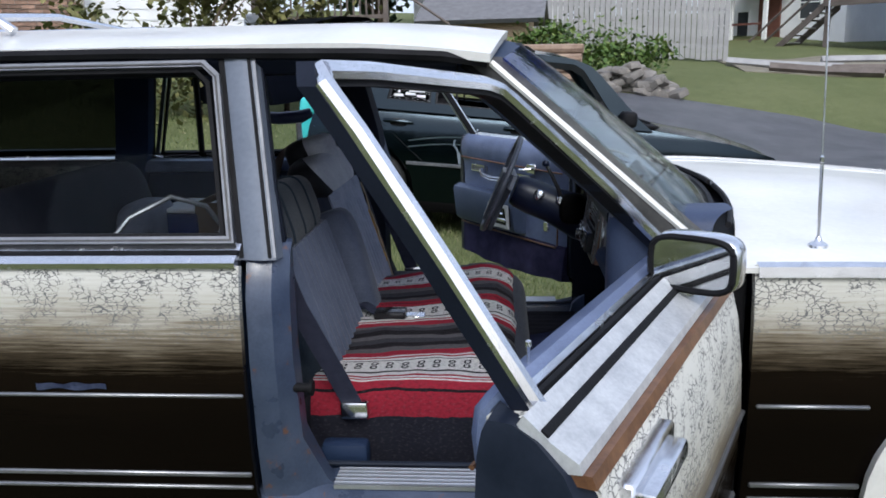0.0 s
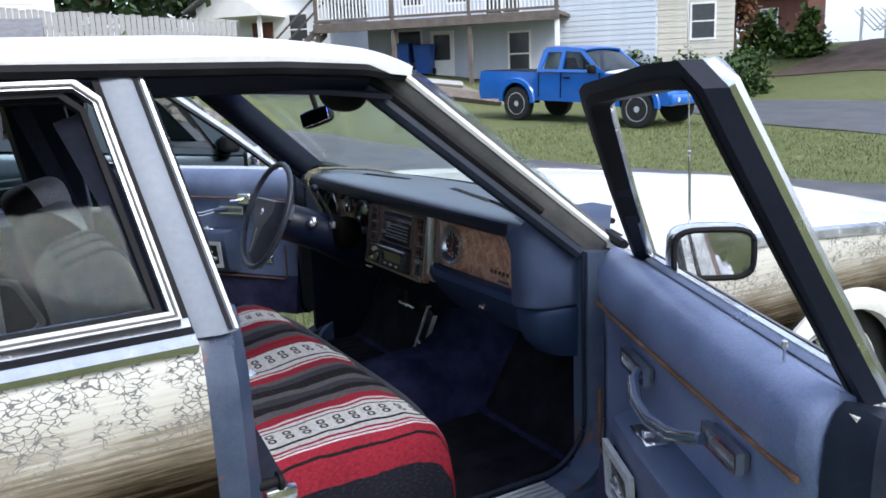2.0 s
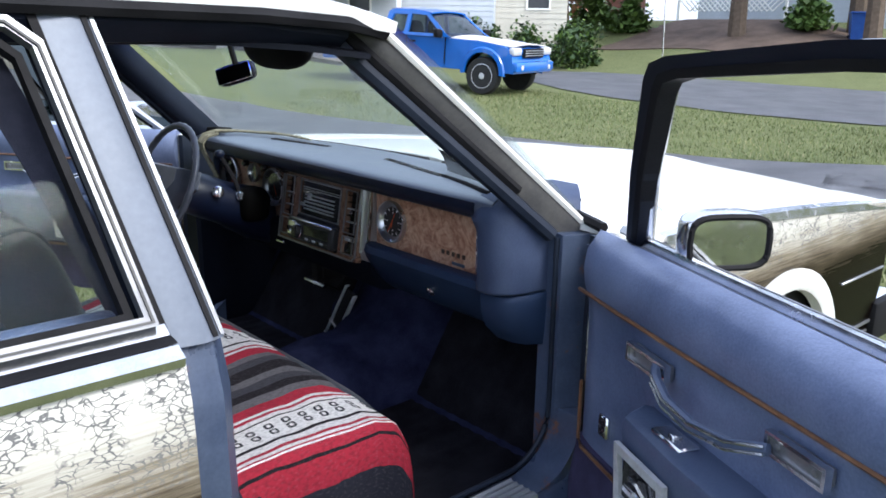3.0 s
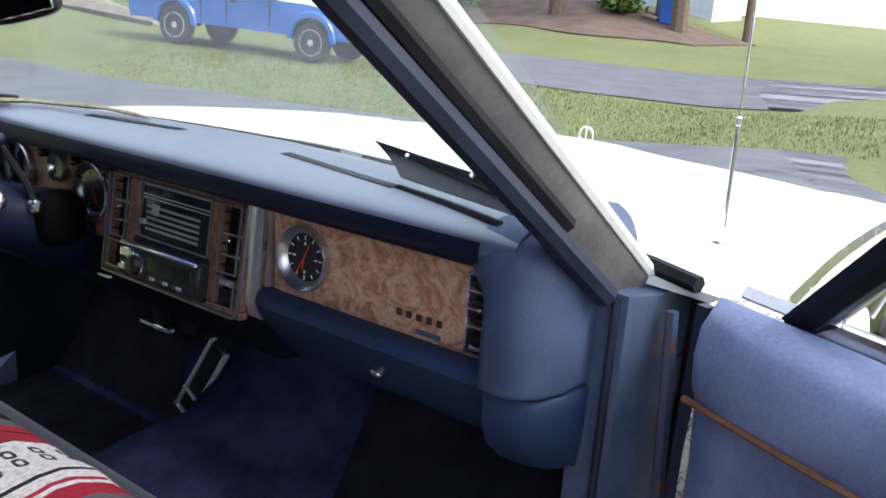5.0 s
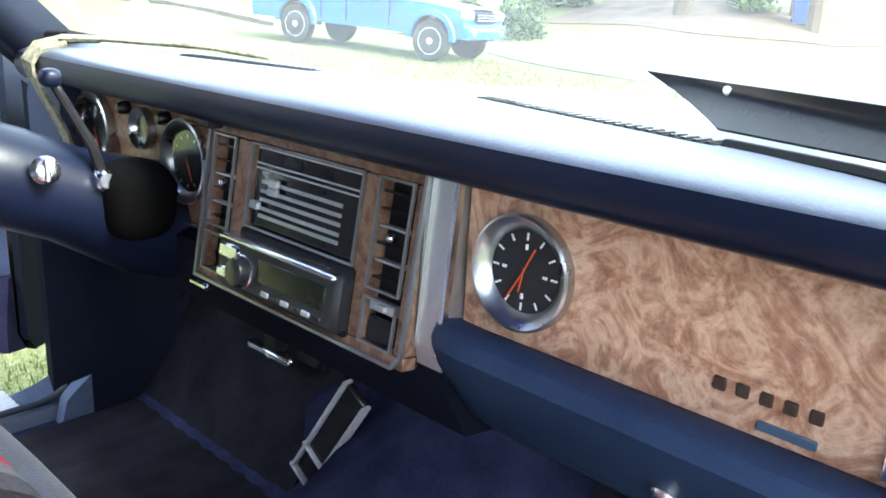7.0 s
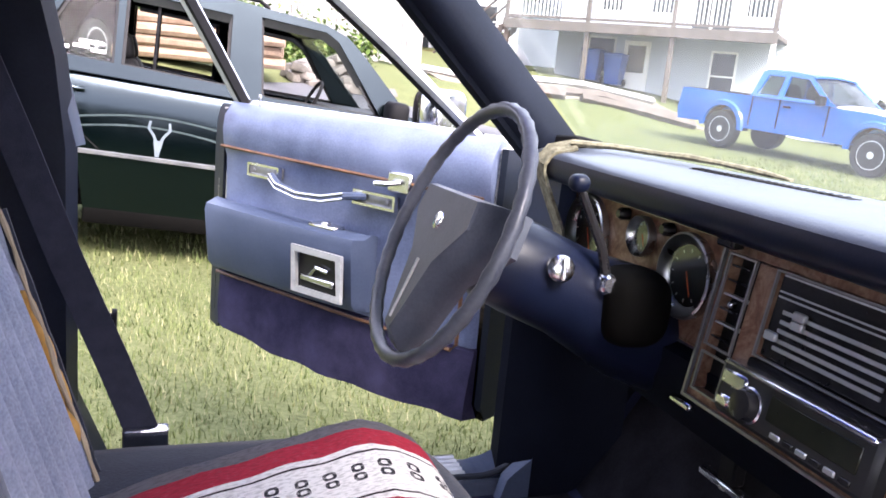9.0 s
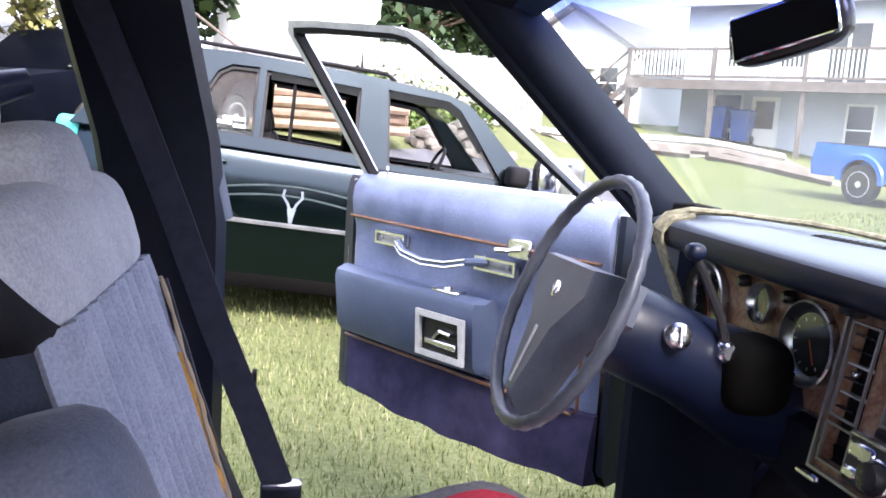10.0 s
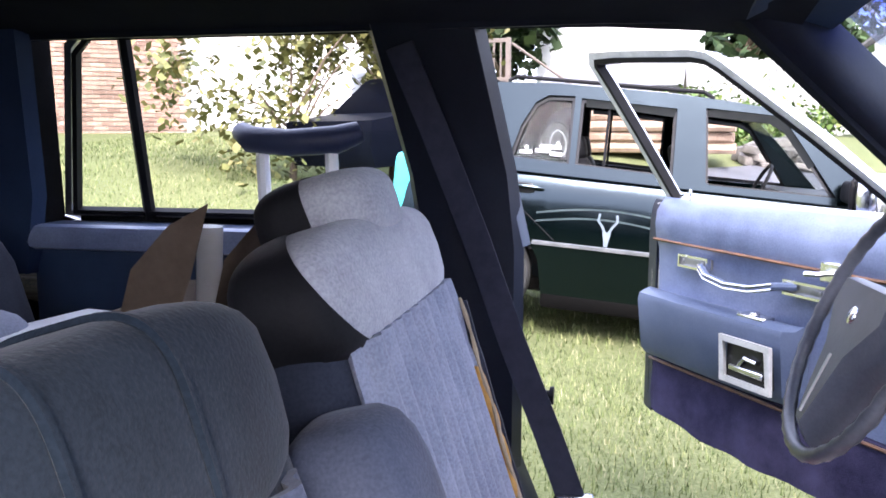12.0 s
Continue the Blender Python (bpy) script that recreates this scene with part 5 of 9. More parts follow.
# heater control: dark plate, bright rules, sliders
bm = B()
bezel_box(bm, -0.066, 0.134, 0.857, 0.955, 0.014, -0.004, 0.001)
hv = dash_part("heater_plate", bm, BLACKGLOSS, stack, "black heater control plate")
bm = B()
for z in (0.952, 0.934, 0.928):
    bezel_box(bm, -0.060, 0.128, z - 0.001, z + 0.001, 0, 0.001 - 0.002, 0)
for z in (0.913, 0.902, 0.892, 0.881, 0.872):
    bezel_box(bm, -0.035, 0.115, z - 0.0022, z + 0.0022, 0, -0.0015, 0)
for y, z in ((0.085, 0.915), (0.085, 0.905), (0.118, 0.884)):
    bezel_box(bm, y - 0.009, y + 0.009, z - 0.005, z + 0.005, 0, 0.007, 0.0015)
dash_part("heater_slider", bm, SATIN, hv)
# radio: deep black body, chrome upper edge, knob, display and keys
bm = B()
bezel_box(bm, -0.072, 0.140, 0.776, 0.853, 0.01, 0.006, 0.003)
dash_part("radio_surround", bm, BLACK, stack)
bm = B()
bezel_box(bm, -0.076, 0.152, 0.782, 0.846, 0.0, 0.026, 0.006)
radio = dash_part("radio", bm, DIAL, stack, "aftermarket car radio with chrome top edge")
bm = B()
bezel_box(bm, -0.070, 0.148, 0.838, 0.846, 0.0, 0.030, 0.003)
bezel_box(bm, 0.104, 0.147, 0.815, 0.836, 0.0, 0.029, 0.004)
bezel_box(bm, 0.122, 0.148, 0.790, 0.806, 0.0, 0.029, 0.004)
dash_part("radio_chrome", bm, CHROME, radio)
bm = B()
lathe(bm, [(0.019, 0), (0.019, 0.008), (0.016, 0.016), (0.006, 0.017)], Matrix.Translation((0.812, 0.094, 0.812)) @ pose(0, 0, 0, 0, -81, 0), 20)
knob = dash_part("volume_knob", bm, BLACKGLOSS, radio, "black volume knob with bright ring")
bm = B()
lathe(bm, [(0.0205, 0.0), (0.021, 0.003), (0.0185, 0.005), (0.0175, 0.002)], Matrix.Translation((0.812, 0.094, 0.812)) @ pose(0, 0, 0, 0, -81, 0), 24, False)
dash_part("knob_ring", bm, CHROME, knob)
bm = B()
bezel_box(bm, -0.058, 0.066, 0.804, 0.832, 0.0, 0.0275, 0.001)
dash_part("radio_display", bm, mat("dull_green_display", (0.010, 0.012, 0.009), (0.018, 0.02, 0.014), 0.12, 0, 20, 80, 0), radio)
for k in range(6):
    bm = B()
    bezel_box(bm, -0.056 + 0.019 * k, -0.042 + 0.019 * k, 0.7905, 0.7965, 0.0, 0.0285, 0.001)
    dash_part("radio_button", bm, SATIN if k % 2 else BLACKGLOSS, radio)


def gauge(y, z, r, x, parent, name="gauge"):
    """A round dial at the bottom of a bright flared well."""
    m = Matrix.Translation((x, y, z)) @ pose(0, 0, 0, 0, -88, 0)
    g = dash_part(name, lathe(B(), [(r * 0.72, -0.004), (r * 0.74, 0.000), (r * 0.90, 0.009), (r * 0.97, 0.0115), (r * 1.02, 0.010), (r * 1.03, 0.004), (r * 1.0, -0.004)], m, 48, False), GAUGERING, parent, "round gauge in a flared bright ring")
    bm = B()
    lathe(bm, [(r * 0.9, -0.002), (r * 0.02, -0.0018)], m, 32)
    dash_part("dial_face", bm, DIAL, g)
    if name != "clock":
        bm = B()
        for k in range(9):
            box(bm, r * 0.56, r * 0.64, -r * 0.010, r * 0.010, -0.0008, 0.0004, 0, 1, m @ pose(0, 0, 0, 0, 0, -30 + 30 * k))
        dash_part("scale_marks", bm, WHITEPAPER, g)
        bm = B()
        box(bm, -r * 0.1, r * 0.5, -r * 0.012, r * 0.012, 0.0006, 0.0016, 0, 1, m @ pose(0, 0, 0, 0, 0, 205))
        dash_part("needle", bm, REDPAINT, g)
        bm = B()
        lathe(bm, [(r * 0.735, 0.0015), (r * 0.05, 0.0016)], m, 32)
        lens = dash_part("gauge_lens", bm, GAUGELENS, g, "dusty clear gauge lens")
        lens.visible_shadow = False
    return g, m


ck, cm = gauge(-0.272, 0.898, 0.054, 0.8705, glove_face, "clock")
bm = B()
for k in range(12):
    a = 2 * math.pi * k / 12
    mm = cm @ pose(0, 0, 0, 0, 0, math.degrees(a)) @ Matrix.Translation((0.034, 0, -0.001))
    box(bm, -0.004, 0.003, -0.0009, 0.0009, 0, 0.001, 0, 1, mm)
    if k % 3 == 0:
        box(bm, -0.013, -0.008, -0.0013, 0.0013, 0, 0.001, 0, 1, mm)
dash_part("hour_marks", bm, WHITEPAPER, ck)
bm = B()
for ang, ln in ((150, 0.034), (-25, 0.026), (170, 0.02)):
    box(bm, -0.004, ln, -0.0007, 0.0007, 0, 0.001, 0, 1, cm @ Matrix.Translation((0, 0, 0.001)) @ pose(0, 0, 0, 0, 0, ang))
dash_part("clock_needles", bm, REDPAINT, ck)
# passenger vent
bm = B()
frame_bar(bm, [(0.872, y, z) for y, z in ((-0.590, 0.835), (-0.640, 0.835), (-0.640, 0.954), (-0.590, 0.954))], 0.0035, 0.007, (-1, 0, 0))
pv = dash_part("vent_frame", bm, CHROME, glove_face)
bm = B()
box(bm, 0.8725, 0.89, -0.637, -0.593, 0.838, 0.951)
dash_part("vent_well", bm, BLACKGLOSS, pv)
for k in range(7):
    bm = B()
    z = 0.862 + 0.0132 * k
    box(bm, 0.864, 0.874, -0.636, -0.594, z - 0.001, z + 0.001)
    dash_part("vent_slat", bm, SATIN if k % 2 else BLACKGLOSS, pv)
bm = B()
box(bm, 0.862, 0.87, -0.632, -0.599, 0.841, 0.850, 0.002, 1)
dash_part("vent_lever", bm, CHROME, pv)
bm = B()
box(bm, 0.860, 0.868, -0.619, -0.611, 0.900, 0.907, 0.002, 1)
dash_part("vent_wheel", bm, CHROME, pv)
# emblem: plain bars in place of the maker's letters
bm = B()
for k in range(5):
    y = -0.462 - 0.0185 * k
    box(bm, 0.8715, 0.8748, y - 0.010, y, 0.8535, 0.8645, 0.001, 1)
dash_part("name_emblem", bm, mat("brown_black_emblem", (0.03, 0.02, 0.015), (0.05, 0.03, 0.02), 0.4), glove_face, "small dark maker's emblem as plain bars")
bm = B()
box(bm, 0.8715, 0.875, -0.545, -0.500, 0.833, 0.841, 0.001, 1)
dash_part("name_plate", bm, mat("blue_grey_plate", (0.05, 0.075, 0.12), (0.08, 0.11, 0.16), 0.35), glove_face)

# instrument board left of the stack
bm = B()
box(bm, 0.874, 0.886, 0.236, 0.70, 0.812, 0.968, 0.003, 1)
clus = dash_part("instrument_board", bm, BURLDARK, None, "burl-wood instrument board")
bm = B()
box(bm, 0.868, 0.880, 0.236, 0.70, 0.966, 0.970)
box(bm, 0.868, 0.880, 0.236, 0.70, 0.810, 0.814)
dash_part("bright_edge", bm, CHROME, clus)
gauge(0.318, 0.901, 0.058, 0.8705, clus, "fuel_gauge")
gauge(0.437, 0.930, 0.030, 0.8705, clus, "round_gauge")
gauge(0.600, 0.903, 0.062, 0.8705, clus, "speedometer")
for y in (0.370, 0.488):
    bm = B()
    lathe(bm, [(0.010, 0), (0.010, 0.012), (0.006, 0.018), (0.002, 0.018)], Matrix.Translation((0.872, y, 0.954)) @ pose(0, 0, 0, 0, -90, 0), 12)
    dash_part("knob", bm, BLACKGLOSS, clus)
bm = B()
box(bm, 0.832, 0.85, 0.190, 0.222, 0.977, 0.989, 0.002, 1)
box(bm, 0.830, 0.834, 0.194, 0.218, 0.979, 0.987, 0.001, 1)
tagged(part("visor_clip", bm, BLACKGLOSS, wagon, "small black clip on the dash edge"))

# lower dash: glove-box bulge, right end block, left lower panel
bm = B()
loft(bm, [[(x + dx, y, z) for x, z in ((0.875, 0.826), (0.846, 0.833), (0.830, 0.828), (0.824, 0.812), (0.834, 0.790), (0.862, 0.752), (0.884, 0.722), (0.91, 0.700), (0.95, 0.69), (0.95, 0.80))] for y, dx in ((-0.655, 0.0), (-0.45, 0.0), (-0.235, 0.0), (-0.20, 0.006), (-0.18, 0.025), (-0.168, 0.045))])
gb = dash_part("glove_box", bm, NAVY, None, "navy glove-box door")
bm = B()
lathe(bm, [(0.013, 0), (0.013, 0.006), (0.009, 0.010), (0.003, 0.011)], Matrix.Translation((0.858, -0.445, 0.757)) @ pose(0, 0, 0, 0, -122, 0), 16)
dash_part("glove_lock", bm, CHROME, gb)
bm = B()
END = ((0.90, -0.650), (0.816, -0.650), (0.806, -0.654), (0.801, -0.664), (0.801, -0.690), (0.805, -0.706), (0.815, -0.722), (0.834, -0.738), (0.866, -0.750), (1.02, -0.766), (1.02, -0.646))
rings = []
for z, o in ((0.818, 0.006), (0.822, 0.001), (0.828, 0.0), (0.90, 0.0), (0.93, 0.0), (0.945, 0.0), (0.958, 0.0), (0.968, 0.0), (0.978, 0.0), (0.986, 0.0005), (0.995, 0.002), (1.010, 0.007), (1.022, 0.016), (1.030, 0.028), (1.0345, 0.044), (1.0365, 0.065)):
    rings.append([(x + o, y + (o if y < -0.7 else 0) + (0.022 * smooth(0.93, 0.99, z) ** 2 if y > -0.657 else 0), z) for x, y in END])
loft(bm, rings)
part("dash_end", bm, ENDPAD, dash, "padded end of the dashboard", None, 60)
bm = B()
loft(bm, [[(x + o, y, z) for x, y in ((0.90, -0.655), (0.818, -0.656), (0.820, -0.70), (0.834, -0.73), (0.868, -0.752), (1.02, -0.768), (1.02, -0.655))] for z, o in ((0.69, 0.06), (0.702, 0.048), (0.728, 0.02), (0.765, 0.004), (0.80, 0.0), (0.812, 0.003), (0.8165, 0.01))])
dash_part("lower_dash_end", bm, NAVY)
bm = B()
loft(bm, [[(x, y, z) for x, z in ((0.88, 0.81), (0.850, 0.80), (0.855, 0.75), (0.89, 0.69), (0.95, 0.68), (0.95, 0.80))] for y in (-0.20, 0.20, 0.24, 0.60, 0.76)])
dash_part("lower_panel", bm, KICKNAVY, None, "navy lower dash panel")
bm = B()
box(bm, 1.045, 1.065, 0.325, 0.445, 0.532, 0.546, 0.003, 1)
handle = dash_part("release_handle", bm, CHROME, None, "bright parking-brake release under the dashboard")
bm = B()
box(bm, 1.05, 1.075, 0.365, 0.405, 0.544, 0.80, 0.004, 1)
dash_part("handle_stem", bm, BLACK, handle)
bm = B()
box(bm, 0.85, 0.868, 0.245, 0.29, 0.735, 0.745, 0.003, 1)
dash_part("release_handle", bm, CHROME)
bm = B()
loft(bm, [[(x, y, z) for y, z in ((0.66, 0.985), (0.71, 1.0), (0.775, 0.99), (0.797, 0.94), (0.795, 0.80), (0.70, 0.76), (0.67, 0.83))] for x in (0.842, 0.86, 0.93, 1.02)])
dash_part("dash_end", bm, PAD)
# defroster grilles
for xa, ya, xb, yb in ((0.962, -0.13, 0.905, -0.425), (0.930, 0.420, 0.973, 0.162)):
    bm = B()
    dv = Vector((xb - xa, yb - ya, 0))
    ln = dv.length
    a = math.degrees(math.atan2(dv.y, dv.x))
    mm = Matrix.Translation((xa, ya, 1.0365)) @ pose(0, 0, 0, 0, 0, a)
    box(bm, 0, ln, -0.011, 0.011, -0.006, 0.0, 0, 1, mm)
    gr = dash_part("defroster_grille", bm, BLACK)
    bm = B()
    for k in range(int(ln / 0.012)):
        box(bm, 0.004 + 0.012 * k, 0.008 + 0.012 * k, -0.010, 0.010, 0.0, 0.0015, 0, 1, mm)
    dash_part("grille_grid", bm, BLACKGLOSS, gr)

bm = B()
box(bm, -0.035, 0.035, -0.03, 0.03, -0.004, 0.014, 0.004, 1, Matrix.Translation((0.885, 0.70, 1.035)) @ pose(0, 0, 0, -6, 8, 20))
dash_part("corner_speaker", bm, BLACK, None, "small black grille on the dash corner")
bm = B()
tube(bm, [(0.905, -0.428, 1.036), (0.880, -0.53, 1.036), (0.846, -0.645, 1.034)], 0.006, 6)
dash_part("screen_seam", bm, BLACK, None, "black open seam behind the pad")
# pedals
bm = B()
tube(bm, [(1.15, 0.36, 0.80), (1.13, 0.36, 0.66), (1.11, 0.36, 0.57)], 0.011, 8)
bk = part("brake_pedal", bm, BLACK, wagon, "brake pedal with bright edge")
bm = B()
box(bm, -0.012, 0.012, -0.075, 0.075, -0.03, 0.03, 0.006, 1, Matrix.Translation((1.10, 0.36, 0.56)) @ pose(0, 0, 0, 0, 35, 0))
part("pedal_pad", bm, BLACK, bk)
bm = B()
mm = Matrix.Translation((1.0, 0.155, 0.508)) @ pose(0, 0, 0, 33, 0, 0)
box(bm, -0.006, 0.006, -0.022, 0.022, -0.11, 0.11, 0.003, 1, mm)
ac = part("console_bracket", bm, BLACKGLOSS, wagon, "slanted bright-edged bracket under the dash")
bm = B()
for y in (-0.024, 0.024):
    box(bm, -0.012, 0.004, y - 0.003, y + 0.003, -0.115, 0.112, 0.001, 1, mm)
for z in (-0.115, -0.055):
    box(bm, -0.012, 0.004, -0.03, 0.03, z - 0.003, z + 0.003, 0.001, 1, mm)
part("bracket_edge", bm, BRIGHTMETAL, ac)
bm = B()
cushion(bm, (1.12, 0.17, 0.45), (0.10, 0.14, 0.09), 0.7, 16, 10)
part("floor_hump", bm, CARPET, wagon)

# steering column and wheel
hub_p, axis = Vector((0.549, 0.402, 0.947)), Vector((0.918, 0.0, -0.396)).normalized()
cmx = Matrix.Translation(hub_p) @ axis.to_track_quat("Z", "X").to_matrix().to_4x4() @ pose(0, 0, 0, 0, 0, 75)
bm = B()
lathe(bm, [(0.052, 0.05), (0.062, 0.07), (0.066, 0.12), (0.066, 0.20), (0.075, 0.26), (0.085, 0.32), (0.08, 0.40)], cmx, 24)
col = part("steering_column", bm, COLNAVY, wagon, "navy steering column shroud")
bm = B()
lathe(bm, [(0.018, 0), (0.018, 0.012), (0.014, 0.016), (0.009, 0.018)], Matrix.Translation((0.686, 0.337, 0.915)) @ pose(0, 0, 0, 78, 0, -12), 18)
box(bm, -0.003, 0.003, -0.015, 0.015, 0.014, 0.028, 0.002, 1, Matrix.Translation((0.686, 0.337, 0.915)) @ pose(0, 0, 0, 78, 0, -12))
part("ignition_lock", bm, CHROME, col, "chrome ignition lock")
bm = B()
tube(bm, [(0.764, 0.345, 0.895), (0.752, 0.347, 0.94), (0.712, 0.352, 1.018)], [0.008, 0.007, 0.006], 8)
lv = part("shift_lever", bm, BLACKGLOSS, col, "column shift lever")
bm = B()
cushion(bm, (0.708, 0.352, 1.026), (0.0135, 0.0135, 0.012), 0.8, 16, 10)
part("shift_knob", bm, COLNAVY, lv, "blue ball-shaped shift knob")
bm = B()
lathe(bm, [(0.016, 0), (0.014, 0.012), (0.01, 0.016)], Matrix.Translation((0.760, 0.340, 0.893)) @ pose(0, 0, 0, 80, 0, 0), 12)
part("lever_collar", bm, CHROME, col)
bm = B()
cushion(bm, (0.805, 0.345, 0.862), (0.050, 0.050, 0.055), 0.7, 20, 12)
part("column_cover", bm, UNDER, col, "dark rounded lower column cover")
bm = B()
tube(bm, [(0.65, 0.46, 0.92), (0.62, 0.55, 0.93), (0.60, 0.60, 0.935)], 0.006, 8)
part("indicator_stalk", bm, BLACKGLOSS, col)
bm = B()
R = 0.178
pts = []
for k in range(72):
    a = 2 * math.pi * k / 72
    pts.append(cmx @ Vector((R * math.cos(a), R * math.sin(a), 0.0)))
rad = [0.0088 + (0.0018 if k % 2 == 0 else 0) for k in range(72)]
tube(bm, pts, rad, 10, True)
sw = part("steering_wheel", bm, WHEELGREY, wagon, "dark ribbed steering wheel rim")
wheel_up = Vector((0.396, 0.0, 0.918))


def on_wheel(y, u, d):
    """A point on the wheel: y across, u up its face, d towards the driver."""
    return hub_p + 1.06 * (y * Vector((0, 1, 0)) + u * wheel_up) - d * axis


back = [(0.128, 0.050), (-0.132, 0.060), (-0.142, 0.012), (-0.066, -0.045), (-0.022, -0.164), (0.020, -0.164), (0.066, -0.045), (0.130, 0.004)]
face = [(0.094, 0.044), (-0.078, 0.050), (-0.086, 0.016), (-0.036, -0.038), (-0.010, -0.135), (0.012, -0.135), (0.046, -0.038), (0.096, 0.010)]
mid = [((p[0] + q[0]) / 2 * 1.04, (p[1] + q[1]) / 2 * 1.03) for p, q in zip(back, face)]
bm = B()
loft(bm, [[on_wheel(y, u, d) for y, u in ring] for ring, d in ((back, -0.034), (back, -0.022), (mid, -0.004), ([(y * 1.03, u * 1.03) for y, u in face], 0.010), (face, 0.014))])
bmesh.ops.bevel(bm, geom=[e for e in bm.edges if e.calc_face_angle(0) > 0.35], offset=0.004, segments=2, affect="EDGES")
hubpad = part("hub_pad", bm, HUBVINYL, sw, "slate padded horn cover with three arms")
bm = B()
lathe(bm, [(0.013, 0), (0.012, 0.003), (0.008, 0.005), (0.002, 0.005)], Matrix.Translation(on_wheel(0.006, 0.008, 0.013)) @ (-axis).to_track_quat("Z", "X").to_matrix().to_4x4(), 18)
part("hub_emblem", bm, CHROME, hubpad)
bm = B()
loft(bm, [[on_wheel(y + 0.001 - w, u, 0.0135), on_wheel(y + 0.001 + w, u, 0.0135), on_wheel(y + w, u, 0.0165), on_wheel(y - w, u, 0.0165)] for y, u, w in ((0.004, -0.045, 0.003), (0.001, -0.125, 0.002))])
part("horn_line", bm, BRIGHTMETAL, hubpad)

# inner rear-view mirror and visors
bm = B()
cushion(bm, (0, 0, 0), (0.014, 0.056, 0.026), 0.5, 20, 10, Matrix.Translation((0.622, 0.06, 1.276)) @ pose(0, 0, 0, -16, 6, 34))
rv = part("rear_view_mirror", bm, BLACKGLOSS, wagon, "rear-view mirror on the header")
bm = B()
box(bm, -0.0165, -0.012, -0.049, 0.049, -0.021, 0.021, 0.002, 1, Matrix.Translation((0.622, 0.06, 1.276)) @ pose(0, 0, 0, -16, 6, 34))
part("mirror_face", bm, MIRROR, rv)
bm = B()
tube(bm, [(0.625, 0.06, 1.285), (0.60, 0.055, 1.37)], 0.008, 8)
part("mirror_stalk", bm, BLACKGLOSS, rv)
bm = B()
cushion(bm, (0.60, -0.185, 1.368), (0.028, 0.15, 0.070), 0.8, 24, 14)
part("header_cover", bm, BLACK, wagon, "dark rounded cover over the header")
for y in (-0.34, 0.36):
    bm = B()
    box(bm, 0.33, 0.50, y - 0.25, y + 0.25, 1.405, 1.422, 0.008, 2, None)
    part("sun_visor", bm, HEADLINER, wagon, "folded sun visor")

# seats
def trim_off(bm, m, co, no):
    """Cut away what lies beyond a plane given in the coordinates of m."""
    bmesh.ops.bisect_plane(bm, geom=bm.verts[:] + bm.edges[:] + bm.faces[:], plane_co=m @ Vector(co), plane_no=m.to_3x3() @ Vector(no), clear_outer=True)


